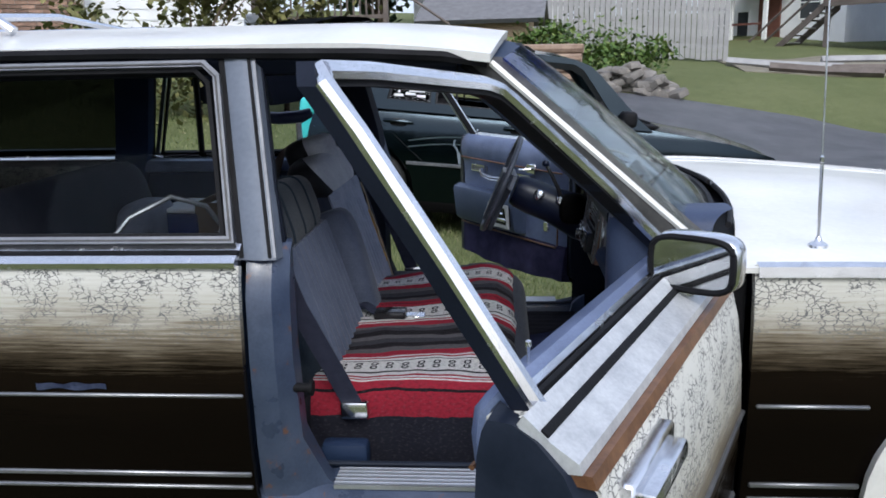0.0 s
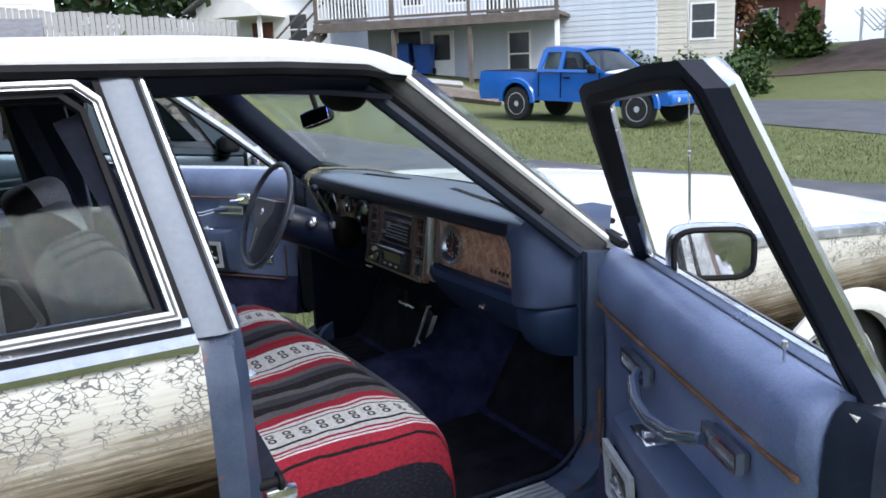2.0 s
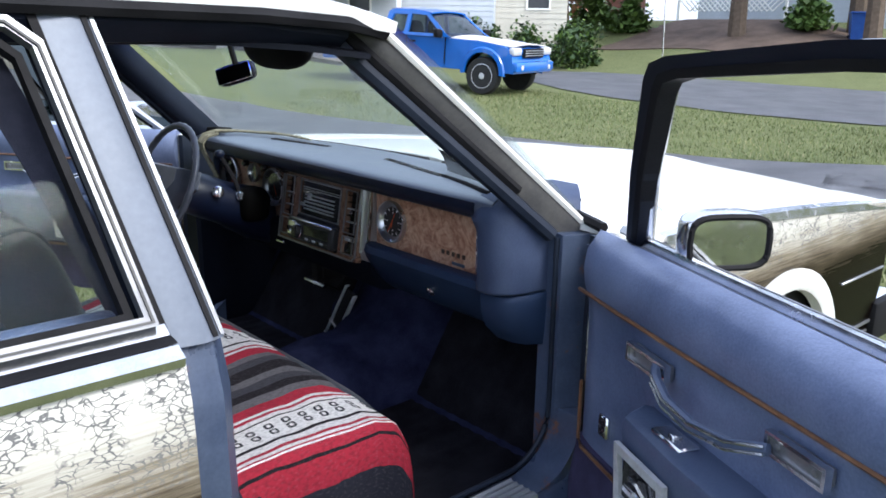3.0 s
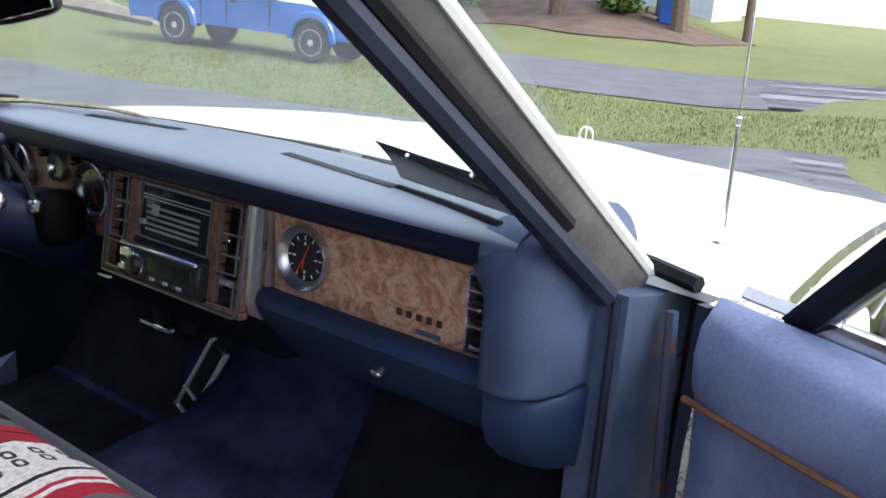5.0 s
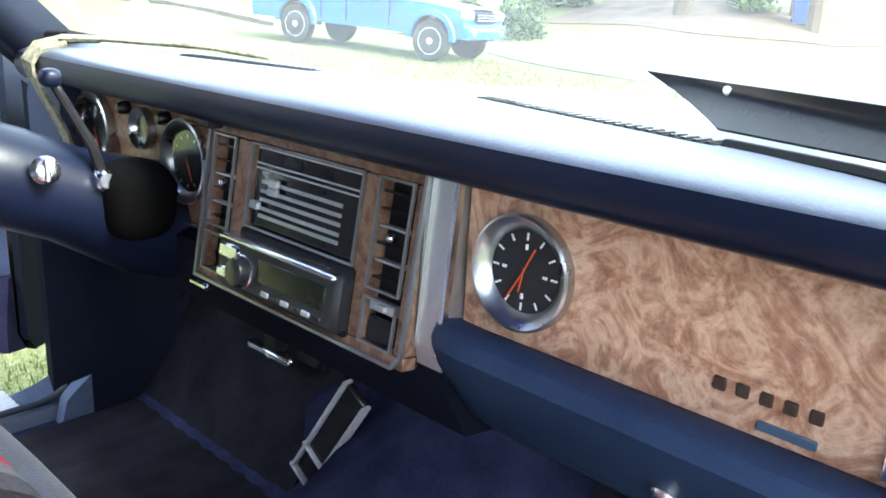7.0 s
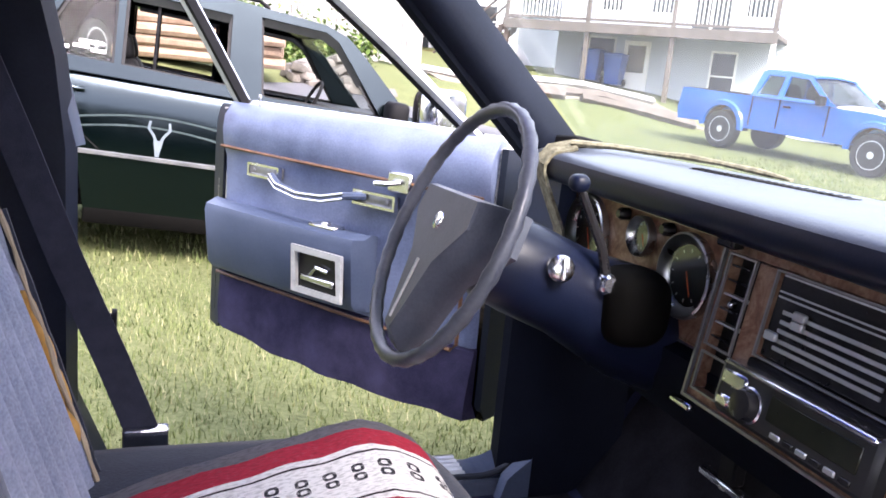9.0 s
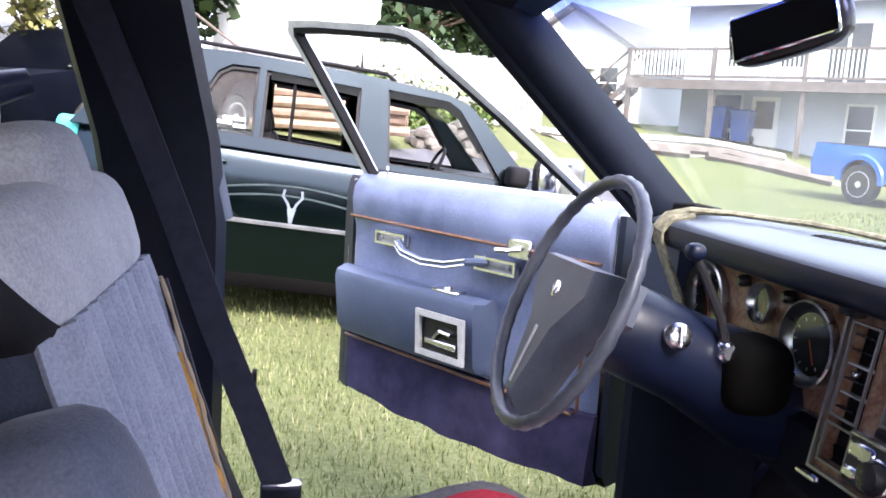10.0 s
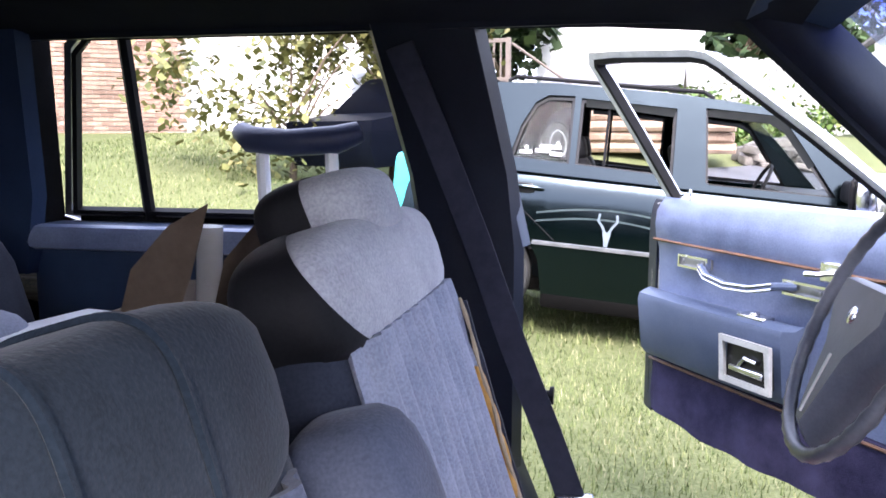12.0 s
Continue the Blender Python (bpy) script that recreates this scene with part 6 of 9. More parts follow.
def seat_back(yc, hy, name, label, x0=-0.02, head=True, torn=False):
    """A reclined seat back with bolster, ribbed centre and headrest; local z runs up the back."""
    m = Matrix.Translation((x0 + 0.13, yc, 0.50)) @ pose(0, 0, 0, 0, -17, 0)
    bm = B()
    def shape(p):
        k = max(0.0, (p.z - 0.38) / 0.2)
        p.y *= 1 - 0.22 * k * k
        p.x += 0.02 * math.cos(p.y / hy * 1.5) * (0.3 if p.x > 0 else 0)
        return p
    cushion(bm, (0, 0, 0.28), (0.085, hy, 0.29), 0.45, 32, 18, m, shape)
    # passenger side uses darker cloth copies that stand in for shade
    sb = part(name, bm, SEATDARK if head else SEATTOPSHADE, wagon, label)
    bm = B()
    n = 11
    def face(u, v):
        y = u * (hy - 0.055) * (1 - 0.22 * max(0, (v - 0.38) / 0.2) ** 2)
        rib = 0.012 * abs(math.sin(u * math.pi * n / 2))
        edge = min(1.0, (1 - abs(u)) * 6)
        return m @ Vector((0.090 + 0.012 * edge + rib * edge - 0.01 * (v / 0.5) ** 2, y, v))
    sheet(bm, face, span(-1, 1, 67), span(0.04, 0.46 if head else 0.41, 12), 0.01)
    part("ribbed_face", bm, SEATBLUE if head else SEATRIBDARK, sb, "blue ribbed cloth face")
    bm = B()
    def cap(p):
        k = max(0.0, (p.z - 0.50) / 0.12)
        p.y *= 1 - 0.22 * k * k
        return p
    zc, hz = (0.515, 0.08) if head else (0.485, 0.092)
    cushion(bm, (0.028, 0, zc), (0.074, hy - 0.015, hz), 0.5, 32, 14, m, cap)
    part("shoulder_roll", bm, SEATGREY if head else SEATTOPSHADE, sb, "worn grey velour shoulder roll" if head else "pleated velour shoulder roll, coloured dark for shade")
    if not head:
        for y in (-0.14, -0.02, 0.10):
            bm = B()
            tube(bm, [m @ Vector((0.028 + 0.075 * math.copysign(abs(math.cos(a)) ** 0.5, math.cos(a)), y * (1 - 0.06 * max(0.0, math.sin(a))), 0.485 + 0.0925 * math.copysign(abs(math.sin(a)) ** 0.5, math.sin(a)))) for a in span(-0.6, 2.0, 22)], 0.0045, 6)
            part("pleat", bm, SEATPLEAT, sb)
    if head:
        bm = B()
        cushion(bm, (0.018, 0, 0.602), (0.086, 0.092, 0.056), 0.6, 36, 18, m)
        hr = part("headrest", bm, SEATGREY, sb, "grey velour headrest with a black back")
        bm = B()
        cushion(bm, (0.018, 0, 0.602), (0.088, 0.094, 0.058), 0.6, 36, 18, m)
        trim_off(bm, m, (0.012, 0, 0.61), (1.0, 0.12, 0.1))
        part("headrest_back", bm, BLACK, hr)
        bm = B()
        for y in (-0.05, 0.05):
            tube(bm, [m @ Vector((0, y, 0.52)), m @ Vector((0, y, 0.60))], 0.006, 6)
        part("headrest_post", bm, CHROME, hr)
    if head:
        # black skin over the roll's rear paints its unlit side
        bm = B()
        cushion(bm, (0.028, 0, zc), (0.0765, hy - 0.0125, hz + 0.0025), 0.5, 40, 18, m, cap)
        trim_off(bm, m, (0.022, -0.04, 0.52), (0.95, 0.26, 0.45))
        part("shoulder_shade", bm, BLACK, sb, "black skin standing in for shade on the shoulder roll")
    if torn:
        bm = B()
        for z, w, h in ((0.20, 0.010, 0.03), (0.155, 0.013, 0.022), (0.10, 0.010, 0.03), (0.05, 0.012, 0.02)):
            cushion(bm, (0.106, hy - 0.118 + 0.004 * math.sin(z * 90), z + 0.08), (0.012, w * 1.15, h * 1.35), 0.8, 12, 8, m)
        part("exposed_foam", bm, FOAM, sb, "yellow foam showing through torn seam")
        bm = B()
        tube(bm, [m @ Vector((0.112, hy - 0.102 + 0.004 * math.sin(i * 2.1), z)) for i, z in enumerate(span(0.0, 0.42, 14))], 0.007, 6)
        part("torn_piping", bm, SEATDARK, sb)
        bm = B()
        tube(bm, [m @ Vector((0.116, hy - 0.128 - 0.005 * math.sin(i * 1.3), z)) for i, z in enumerate(span(0.02, 0.43, 16))], [0.002 + 0.002 * abs(math.sin(i * 1.7)) for i in range(16)], 6)
        part("frayed_seam", bm, mat("frayed_tan_thread", (0.28, 0.22, 0.14), (0.4, 0.33, 0.24), 0.95), sb)
    return sb


seat_back(0.325, 0.295, "driver_seat_back", "blue velour driver's seat back with torn side seam", -0.105, True, True)
seat_back(-0.352, 0.30, "passenger_seat_back", "blue velour passenger seat back", -0.10, False)
bm = B()
cushion(bm, (0.31, 0, 0.47), (0.33, 0.645, 0.112), 0.3, 36, 12)
part("seat_cushion", bm, SEATDARK, wagon, "dark blue front bench cushion")
bm = B()
box(bm, 0.05, 0.60, -0.60, 0.60, 0.32, 0.42, 0.02, 1)
part("seat_base", bm, BLACK, wagon)
bm = B()
cushion(bm, (0, 0, 0.2), (0.07, 0.075, 0.22), 0.5, 20, 12, Matrix.Translation((0.10, -0.005, 0.52)) @ pose(0, 0, 0, 0, -15, 0))
part("centre_armrest", bm, SEATRIBDARK, wagon, "folded dark centre armrest")
# rear bench
bm = B()
cushion(bm, (-0.62, 0, 0.47), (0.27, 0.70, 0.11), 0.3, 36, 12)
part("rear_cushion", bm, SEATDARK, wagon)
bm = B()
cushion(bm, (0, 0, 0.26), (0.08, 0.70, 0.29), 0.3, 36, 14, Matrix.Translation((-0.86, 0, 0.50)) @ pose(0, 0, 0, 0, -16, 0))
part("rear_seat_back", bm, SEATDARK, wagon, "dark blue rear bench back")
for y in (-0.34, 0.34):
    bm = B()
    cushion(bm, (0, 0, 0), (0.075, 0.16, 0.11), 0.6, 24, 12, Matrix.Translation((-0.78, y, 0.80)))
    part("bolster", bm, SEATBLUE, wagon)

# shoulder belts
for s in (-1, 1):
    bm = B()
    strap(bm, [(-0.125, s * 0.645, 1.34), (-0.075, s * 0.69, 1.20), (-0.005, s * 0.735, 1.0), (0.06, s * 0.735, 0.82), (0.13, s * 0.71, 0.66), (0.175, s * 0.69, 0.55)], 0.05, 0.004, (1, 0, 0))
    sbelt = part("seat_belt", bm, BELT, wagon, "navy shoulder belt hanging at the pillar")
    bm = B()
    box(bm, 0.145, 0.215, s * 0.675, s * 0.705, 0.515, 0.56, 0.006, 2)
    part("belt_tongue", bm, CHROME, sbelt)
    bm = B()
    box(bm, 0.10, 0.22, s * 0.70, s * 0.755, 0.40, 0.47, 0.015, 2)
    part("belt_reel_cover", bm, NAVY, sbelt)

# ---- loose things in the car ----
def blanket():
    """A folded striped blanket over the passenger side of the bench, hanging over its front edge."""
    bm = B()
    uv = bm.loops.layers.uv.new("UVMap")
    X = [(0.065, 0.600), (0.12, 0.598), (0.30, 0.600), (0.46, 0.604), (0.53, 0.600), (0.583, 0.578), (0.610, 0.53), (0.622, 0.46), (0.622, 0.36)]
    Ls = [0.0]
    for a, b in zip(X, X[1:]):
        Ls.append(Ls[-1] + math.hypot(b[0] - a[0], b[1] - a[1]))
    def prof(t):
        d = t * Ls[-1]
        for i in range(len(Ls) - 1):
            if d <= Ls[i + 1] + 1e-9:
                k = (d - Ls[i]) / (Ls[i + 1] - Ls[i])
                return X[i][0] + (X[i + 1][0] - X[i][0]) * k, X[i][1] + (X[i + 1][1] - X[i][1]) * k
        return X[-1]
    nu, nv = 46, 66
    across = [0.0] * nv
    g = []
    for i in range(nu):
        t = i / (nu - 1)
        x, z = prof(t)
        row = []
        for j in range(nv):
            v = j / (nv - 1)
            d = max(0.0, (0.15 - v) / 0.15)
            k = max(0.0, (v - 0.15) / 0.85)
            edge = np.interp(x, (0.065, 0.12, 0.24, 0.50, 0.56, 0.60, 0.63), (0.44, 0.46, 0.53, 0.655, 0.635, 0.60, 0.585))
            y = -0.645 + (edge + 0.645) * k - 0.02 * min(1.0, d * 4) - 0.012 * d
            drop = 0.235 * d * min(1.0, 0.55 + d) + 0.06 * max(0.0, (k - 0.95) / 0.05)
            fold = 0.008 * noise.noise((x * 5, y * 5, 0)) + 0.004 * noise.noise((x * 18, y * 14, 3))
            wave = 0.010 * d * math.sin(t * 21 + 1.3)
            row.append(bm.verts.new((x + fold * 0.5 - 0.012 * d, y + wave, max(0.345, z - drop + fold + 0.012 * math.sin(k * math.pi)))))
            across[j] = (0.035 + 1.27 * k) / 1.28 if d == 0 else 0.024 - 0.11 * d
        g.append(row)
    for i in range(nu - 1):
        for j in range(nv - 1):
            f = bm.faces.new((g[i][j], g[i + 1][j], g[i + 1][j + 1], g[i][j + 1]))
            for lp, (a, b) in zip(f.loops, ((i, j), (i + 1, j), (i + 1, j + 1), (i, j + 1))):
                lp[uv].uv = (across[b], a / (nu - 1))
    bmesh.ops.solidify(bm, geom=bm.faces[:], thickness=0.012)
    me_ob = part("blanket", bm, BLANKET)
    return tagged(me_ob, "red, white and charcoal striped woven blanket on the front seat", "blanket")


blanket()

# buckle and black cap on the blanket
bk2 = tagged(empty("seat_buckle", Matrix.Translation((0.20, -0.14, 0.60))), "black lap-belt buckle with silver tongue on the blanket", "buckle")
bm = B()
box(bm, -0.05, 0.05, -0.035, 0.035, 0.0, 0.03, 0.008, 2)
part("buckle_body", bm, BLACKGLOSS, bk2)
bm = B()
box(bm, 0.045, 0.11, -0.022, 0.022, 0.008, 0.016, 0.003, 1)
part("tongue", bm, CHROME, bk2)
bm = B()
strap(bm, [(-0.04, 0.0, 0.015), (-0.08, 0.03, 0.035), (-0.11, 0.06, 0.03), (-0.13, 0.08, -0.02)], 0.045, 0.004, (0, 1, 0))
part("webbing", bm, BELT, bk2)

# cardboard box with open flaps on the rear seat
bx2 = tagged(empty("cardboard_box", Matrix.Translation((-0.47, 0.40, 0.585))), "open brown cardboard box with raised flaps on the rear seat", "box")
bm = B()
box(bm, -0.12, 0.12, -0.06, 0.20, 0.0, 0.006)
for x in (-0.12, 0.12):
    box(bm, x - 0.003, x + 0.003, -0.06, 0.20, 0, 0.31)
for y in (-0.06, 0.20):
    box(bm, -0.117, 0.117, y - 0.003, y + 0.003, 0, 0.31)
part("carton", bm, CARDBOARD, bx2)
for pts in ([(0.08, -0.06, 0.305), (-0.01, -0.06, 0.305), (0.02, -0.055, 0.41), (0.08, -0.05, 0.475), (0.142, -0.045, 0.508), (0.115, -0.055, 0.40)], [(0.12, -0.02, 0.305), (0.12, 0.16, 0.305), (0.195, 0.12, 0.50), (0.19, 0.04, 0.49), (0.14, 0.0, 0.42)], [(-0.118, 0.20, 0.305), (0.118, 0.20, 0.305), (0.10, 0.31, 0.33), (-0.10, 0.31, 0.33)]):
    bm = B()
    vs = [bm.verts.new(p) for p in pts]
    for i in range(1, len(vs) - 1):
        bm.faces.new((vs[0], vs[i], vs[i + 1]))
    bmesh.ops.solidify(bm, geom=bm.faces[:], thickness=0.005)
    part("flap", bm, CARDBOARD, bx2, "", None, 60)
bm = B()
tube(bm, [(-0.40, 0.46, 0.592), (-0.385, 0.45, 0.9), (-0.375, 0.445, 1.05)], 0.02, 14)
cp = tagged(part("paper_roll", bm, WHITEPAPER), "rolled white paper standing in the open box", "paper roll")
# padded bar on pale posts
pb = tagged(empty("padded_backrest", Matrix.Translation((-0.352, 0.785, 0.61)) @ pose(0, 0, 0, 4, 0, -6)), "navy padded back bar on pale metal posts", "walking aid")
bm = B()
tube(bm, [(-0.125, 0.02, 0.588), (-0.09, -0.005, 0.575), (0, -0.015, 0.57), (0.09, -0.005, 0.575), (0.125, 0.02, 0.588)], [0.020, 0.026, 0.025, 0.026, 0.020], 12)
part("padded_bar", bm, mat("navy_padding", (0.02, 0.025, 0.06), (0.035, 0.045, 0.09), 0.4, 0, 6, 200, 0.2), pb)
for x in (-0.07, 0.075):
    bm = B()
    tube(bm, [(x, 0, 0.57), (x + 0.01, -0.02, 0.2), (x + 0.012, -0.03, 0.0)], 0.013, 8)
    part("post", bm, WHITEPAPER, pb)
# clutter on the rear seat seen through the rear door
cl = tagged(empty("folded_stroller", Matrix.Translation((-0.52, -0.38, 0.585))), "folded black pushchair with chrome tubes on the rear seat", "pushchair")
for P3 in ([(0.02, -0.28, 0.30), (0.12, -0.22, 0.43), (0.21, -0.16, 0.475), (0.28, -0.10, 0.44), (0.32, -0.04, 0.34)], [(0.02, -0.28, 0.30), (-0.10, -0.20, 0.12), (-0.16, -0.14, 0.02)], [(0.32, -0.04, 0.34), (0.16, 0.02, 0.16), (0.02, 0.06, 0.02)], [(-0.08, -0.24, 0.34), (0.08, -0.12, 0.22), (0.24, 0.02, 0.10)]):
    bm = B()
    tube(bm, P3, 0.007, 8)
    part("chrome_tube", bm, FRAMEMETAL, cl)
for x, y, z, r in ((-0.12, -0.1, 0.10, 0.085), (0.10, 0.12, 0.10, 0.085)):
    bm = B()
    tube(bm, [(x + r * math.cos(a), y + 0.02 * math.sin(a), z + r * math.sin(a)) for a in span(0, 2 * math.pi * 19 / 20, 20)], 0.016, 8, True)
    part("small_wheel", bm, BLACK, cl)
bm = B()
cushion(bm, (0.05, -0.06, 0.16), (0.19, 0.16, 0.14), 0.7, 18, 10, None, lambda p: Vector(p) + 0.03 * noise.noise((p.x * 8, p.y * 8, p.z * 8)) * Vector((1, 1, 1)))
part("folded_fabric", bm, BLACK, cl)
# papers and a blue case on the rear seat back
pc = tagged(empty("blue_case", Matrix.Translation((-0.66, 0.48, 0.585)) @ pose(0, 0, 0, 0, 0, 80)), "royal blue and white plastic case on the rear seat", "case")
bm = B()
box(bm, -0.14, 0.14, -0.10, 0.10, 0.0, 0.27, 0.012, 2)
part("case_body", bm, BLUEPLASTIC, pc)
bm = B()
box(bm, -0.13, 0.13, -0.09, 0.09, 0.27, 0.285, 0.006, 1)
part("case_lid", bm, WHITEPAPER, pc)
# cloth strap over the dashboard end, papers on the dash
st = tagged(empty("cloth_strap"), "faded patterned cloth strap draped over the dashboard", "strap")
CLOTH = mat("faded_print_cloth", (0.06, 0.055, 0.035), (0.30, 0.28, 0.20), 0.9, 0, 70, 160, 0.3)
bm = B()
strap(bm, [(0.86, 0.645, 0.83), (0.84, 0.65, 0.91), (0.800, 0.66, 1.001), (0.797, 0.66, 1.019), (0.812, 0.655, 1.041), (0.85, 0.64, 1.053)], 0.04, 0.005, (0, 1, 0.2))
part("webbing", bm, CLOTH, st)
bm = B()
tube(bm, [(0.845, 0.645, 1.055), (0.90, 0.60, 1.057), (0.935, 0.52, 1.057), (0.95, 0.47, 1.059), (0.975, 0.42, 1.057), (0.985, 0.35, 1.055), (0.99, 0.29, 1.052)], [0.012, 0.009, 0.008, 0.010, 0.007, 0.009, 0.004], 8, False, 0.55)
part("twisted_end", bm, CLOTH, st)
# loosened dash trim leaning towards the screen
bm = B()
lo0, lo1 = Vector((0.945, -0.402, 1.052)), Vector((0.868, -0.675, 1.052))
def trim_at(u, v):
    p = lo0.lerp(lo1, u)
    return p + v * Vector((0.062 - 0.039 * u, 0.106 - 0.062 * u - 0.03 * max(0.0, u - 0.85) / 0.15, 0.037)) + Vector((0.006 * math.sin(v * 3.1), 0, 0))
sheet(bm, trim_at, span(0, 1, 14), span(0, 1, 6), 0.003)
fl = tagged(part("loose_trim_panel", bm, BLACKGLOSS), "black trim panel lifted off the dashboard top", "trim panel")
for u, v in ((0.22, 0.75), (0.72, 0.8)):
    bm = B()
    p = trim_at(u, v)
    lathe(bm, [(0.0035, -0.002), (0.0035, 0.002), (0.002, 0.003)], Matrix.Translation(p + Vector((-0.004, -0.001, 0.003))) @ pose(0, 0, 0, 0, -50, 15), 10)
    part("clip", bm, WHITEPAPER, fl)

# ---- outside ----
def ground_z(x, y):
    z = 0.09 - 0.23 * smooth(-0.8, 4.0, y)
    a = y + (4 - x) * 0.7
    z += (1.0 * smooth(9, 16, a) + 0.085 * max(0.0, a - 15)) * smooth(4.5, 9, y) if a < 60 else 4.8
    z += (0.06 + 0.20 * smooth(3, 13, y)) * smooth(8.0, 11, x)
    z += 0.5 * smooth(21.5, 27, x) + 1.3 * smooth(26, 34, x) * smooth(8, 15, y) * (1 - smooth(34, 50, y))
    z += (0.089 + 0.0428 * (y - 10.6) - z) * (1 - smooth(2.3, 5.0, math.hypot(x - 12.0, (y - 12.1) * 0.85)))
    z -= 0.085 * max(0.0, min(x, 3.2) + 0.4) * smooth(3.0, 4.4, y) * (1 - smooth(6.6, 9.0, y)) * (1 - smooth(3.4, 6.0, x))
    z += 0.02 * noise.noise((x * 0.5, y * 0.5, 0))
    return z + (0.62 - z) * (1 - smooth(1.6, 2.5, math.hypot((x + 1.2) * 0.6, (y - 10.0) * 1.1)))


def lawn():
    mt, nt, bs = tree("mown_lawn")
    v = coords(nt)
    a = noise_tex(nt, v, 0.5, 5, 0.6)
    b = noise_tex(nt, v, 3.2, 6, 0.7)
    c = noise_tex(nt, v, 45, 4, 0.7)
    col = ramp(nt, b, [(0.3, (0.060, 0.090, 0.030)), (0.55, (0.112, 0.148, 0.055)), (0.75, (0.19, 0.20, 0.092))])
    col = mixc(nt, 0.45, col, ramp(nt, a, [(0.35, (0.082, 0.118, 0.040)), (0.65, (0.18, 0.195, 0.088))]))
    col = mixc(nt, 0.5, col, ramp(nt, c, [(0.3, (0.035, 0.042, 0.018)), (0.7, (0.24, 0.235, 0.125))]))
    nt.links.new(col, bs.inputs["Base Color"])
    bs.inputs["Roughness"].default_value = 0.95
    bs.inputs["Specular IOR Level"].default_value = 0.1
    bump(nt, bs, c, 0.8, 0.03)
    return mt


LAWN = lawn()
ASPHALT = mat("weathered_asphalt", (0.15, 0.155, 0.175), (0.23, 0.235, 0.255), 0.9, 0, 1.2, 120, 0.5, spec=0.25)
bm = B()
xs = [-150, -90, -50, -30, -20, -14] + span(-10, 20, 61) + span(21, 42, 22) + [48, 60, 90, 150]
ys = [-150, -80, -40, -20, -12, -8, -5] + span(-3, 34, 75) + [40, 50, 70, 100, 150]
sheet(bm, lambda u, v: (u, v, ground_z(u, v)), xs, ys)
tagged(part("ground", bm, LAWN), "patchy mown lawn rising gently towards the houses", "ground", kind="structure")


def blades(name, n, x0, x1, y0, y1, h, w, skip, seed):
    """Many single grass blades as one mesh."""
    rng = np.random.default_rng(seed)
    X, Y = rng.uniform(x0, x1, n), rng.uniform(y0, y1, n)
    keep = np.array([not skip(a, b) for a, b in zip(X, Y)])
    X, Y = X[keep], Y[keep]
    n = len(X)
    Z = np.array([ground_z(a, b) for a, b in zip(X, Y)]) - 0.004
    A = rng.uniform(0, 2 * np.pi, n)
    H = h * rng.uniform(0.4, 1.1, n)
    L = H * rng.uniform(0.1, 0.9, n)
    V = np.zeros((n, 3, 3))
    V[:, 0] = np.stack((X - w * np.cos(A), Y - w * np.sin(A), Z), 1)
    V[:, 1] = np.stack((X + w * np.cos(A), Y + w * np.sin(A), Z), 1)
    V[:, 2] = np.stack((X - L * np.sin(A), Y + L * np.cos(A), Z + H), 1)
    me = bpy.data.meshes.new(name)
    me.from_pydata(V.reshape(-1, 3).tolist(), [], np.arange(3 * n).reshape(-1, 3).tolist())
    mt, nt, bs = tree(name + "_blades")
    ge = nt.nodes.new("ShaderNodeNewGeometry")
    patch = ramp(nt, noise_tex(nt, coords(nt), 1.1, 4, 0.65), [(0.3, (0.5, 0.52, 0.46)), (0.55, (0.85, 0.85, 0.85)), (0.75, (1.1, 1.02, 0.95))])
    nt.links.new(mixc(nt, 1.0, patch, ramp(nt, ge.outputs["Random Per Island"], [(0.0, (0.068, 0.098, 0.032)), (0.5, (0.155, 0.195, 0.070)), (0.85, (0.28, 0.295, 0.135)), (1.0, (0.40, 0.38, 0.23))]), "MULTIPLY"), bs.inputs["Base Color"])
    bs.inputs["Roughness"].default_value = 0.8
    bs.inputs["Specular IOR Level"].default_value = 0.15
    me.materials.append(mt)
    return tagged(new(name, me), "short mown grass blades over the lawn", "grass", kind="stuff")


def on_road(x, y):
    near = np.interp(y, (0.0, 4.7, 6.5, 9.0, 9.6, 10.2), (6.5, 6.4, 5.4, 4.0, 2.7, -1.5))
    far = np.interp(y, (0.9, 5.6, 9.3, 12.6), (9.2, 8.4, 7.8, 7.4))
    return near < x < far


blades("grass", 60000, -3.0, 4.5, 1.0, 4.6, 0.045, 0.003, lambda x, y: -0.9 < x < 2.9 and y > 4.5, 1)
blades("grass", 45000, -7.5, 6.0, 4.5, 12.0, 0.06, 0.007, on_road, 2)
blades("grass", 60000, 2.6, 13.6, -4.0, 12.0, 0.06, 0.007, on_road, 3)


def lane(name, edges, label):
    """A strip of paving a little above the ground between two edge lines."""
    bm = B()
    rows = []
    for (ax, ay), (ex, ey) in edges:
        rows.append([bm.verts.new((ax + (ex - ax) * k, ay + (ey - ay) * k, ground_z(ax + (ex - ax) * k, ay + (ey - ay) * k) + 0.022)) for k in span(0, 1, 13)])
    for a, b in zip(rows, rows[1:]):
        for i in range(12):
            bm.faces.new((a[i], a[i + 1], b[i + 1], b[i]))
    bmesh.ops.solidify(bm, geom=bm.faces[:], thickness=0.06)
    return tagged(part(name, bm, ASPHALT), label, "road", kind="structure")


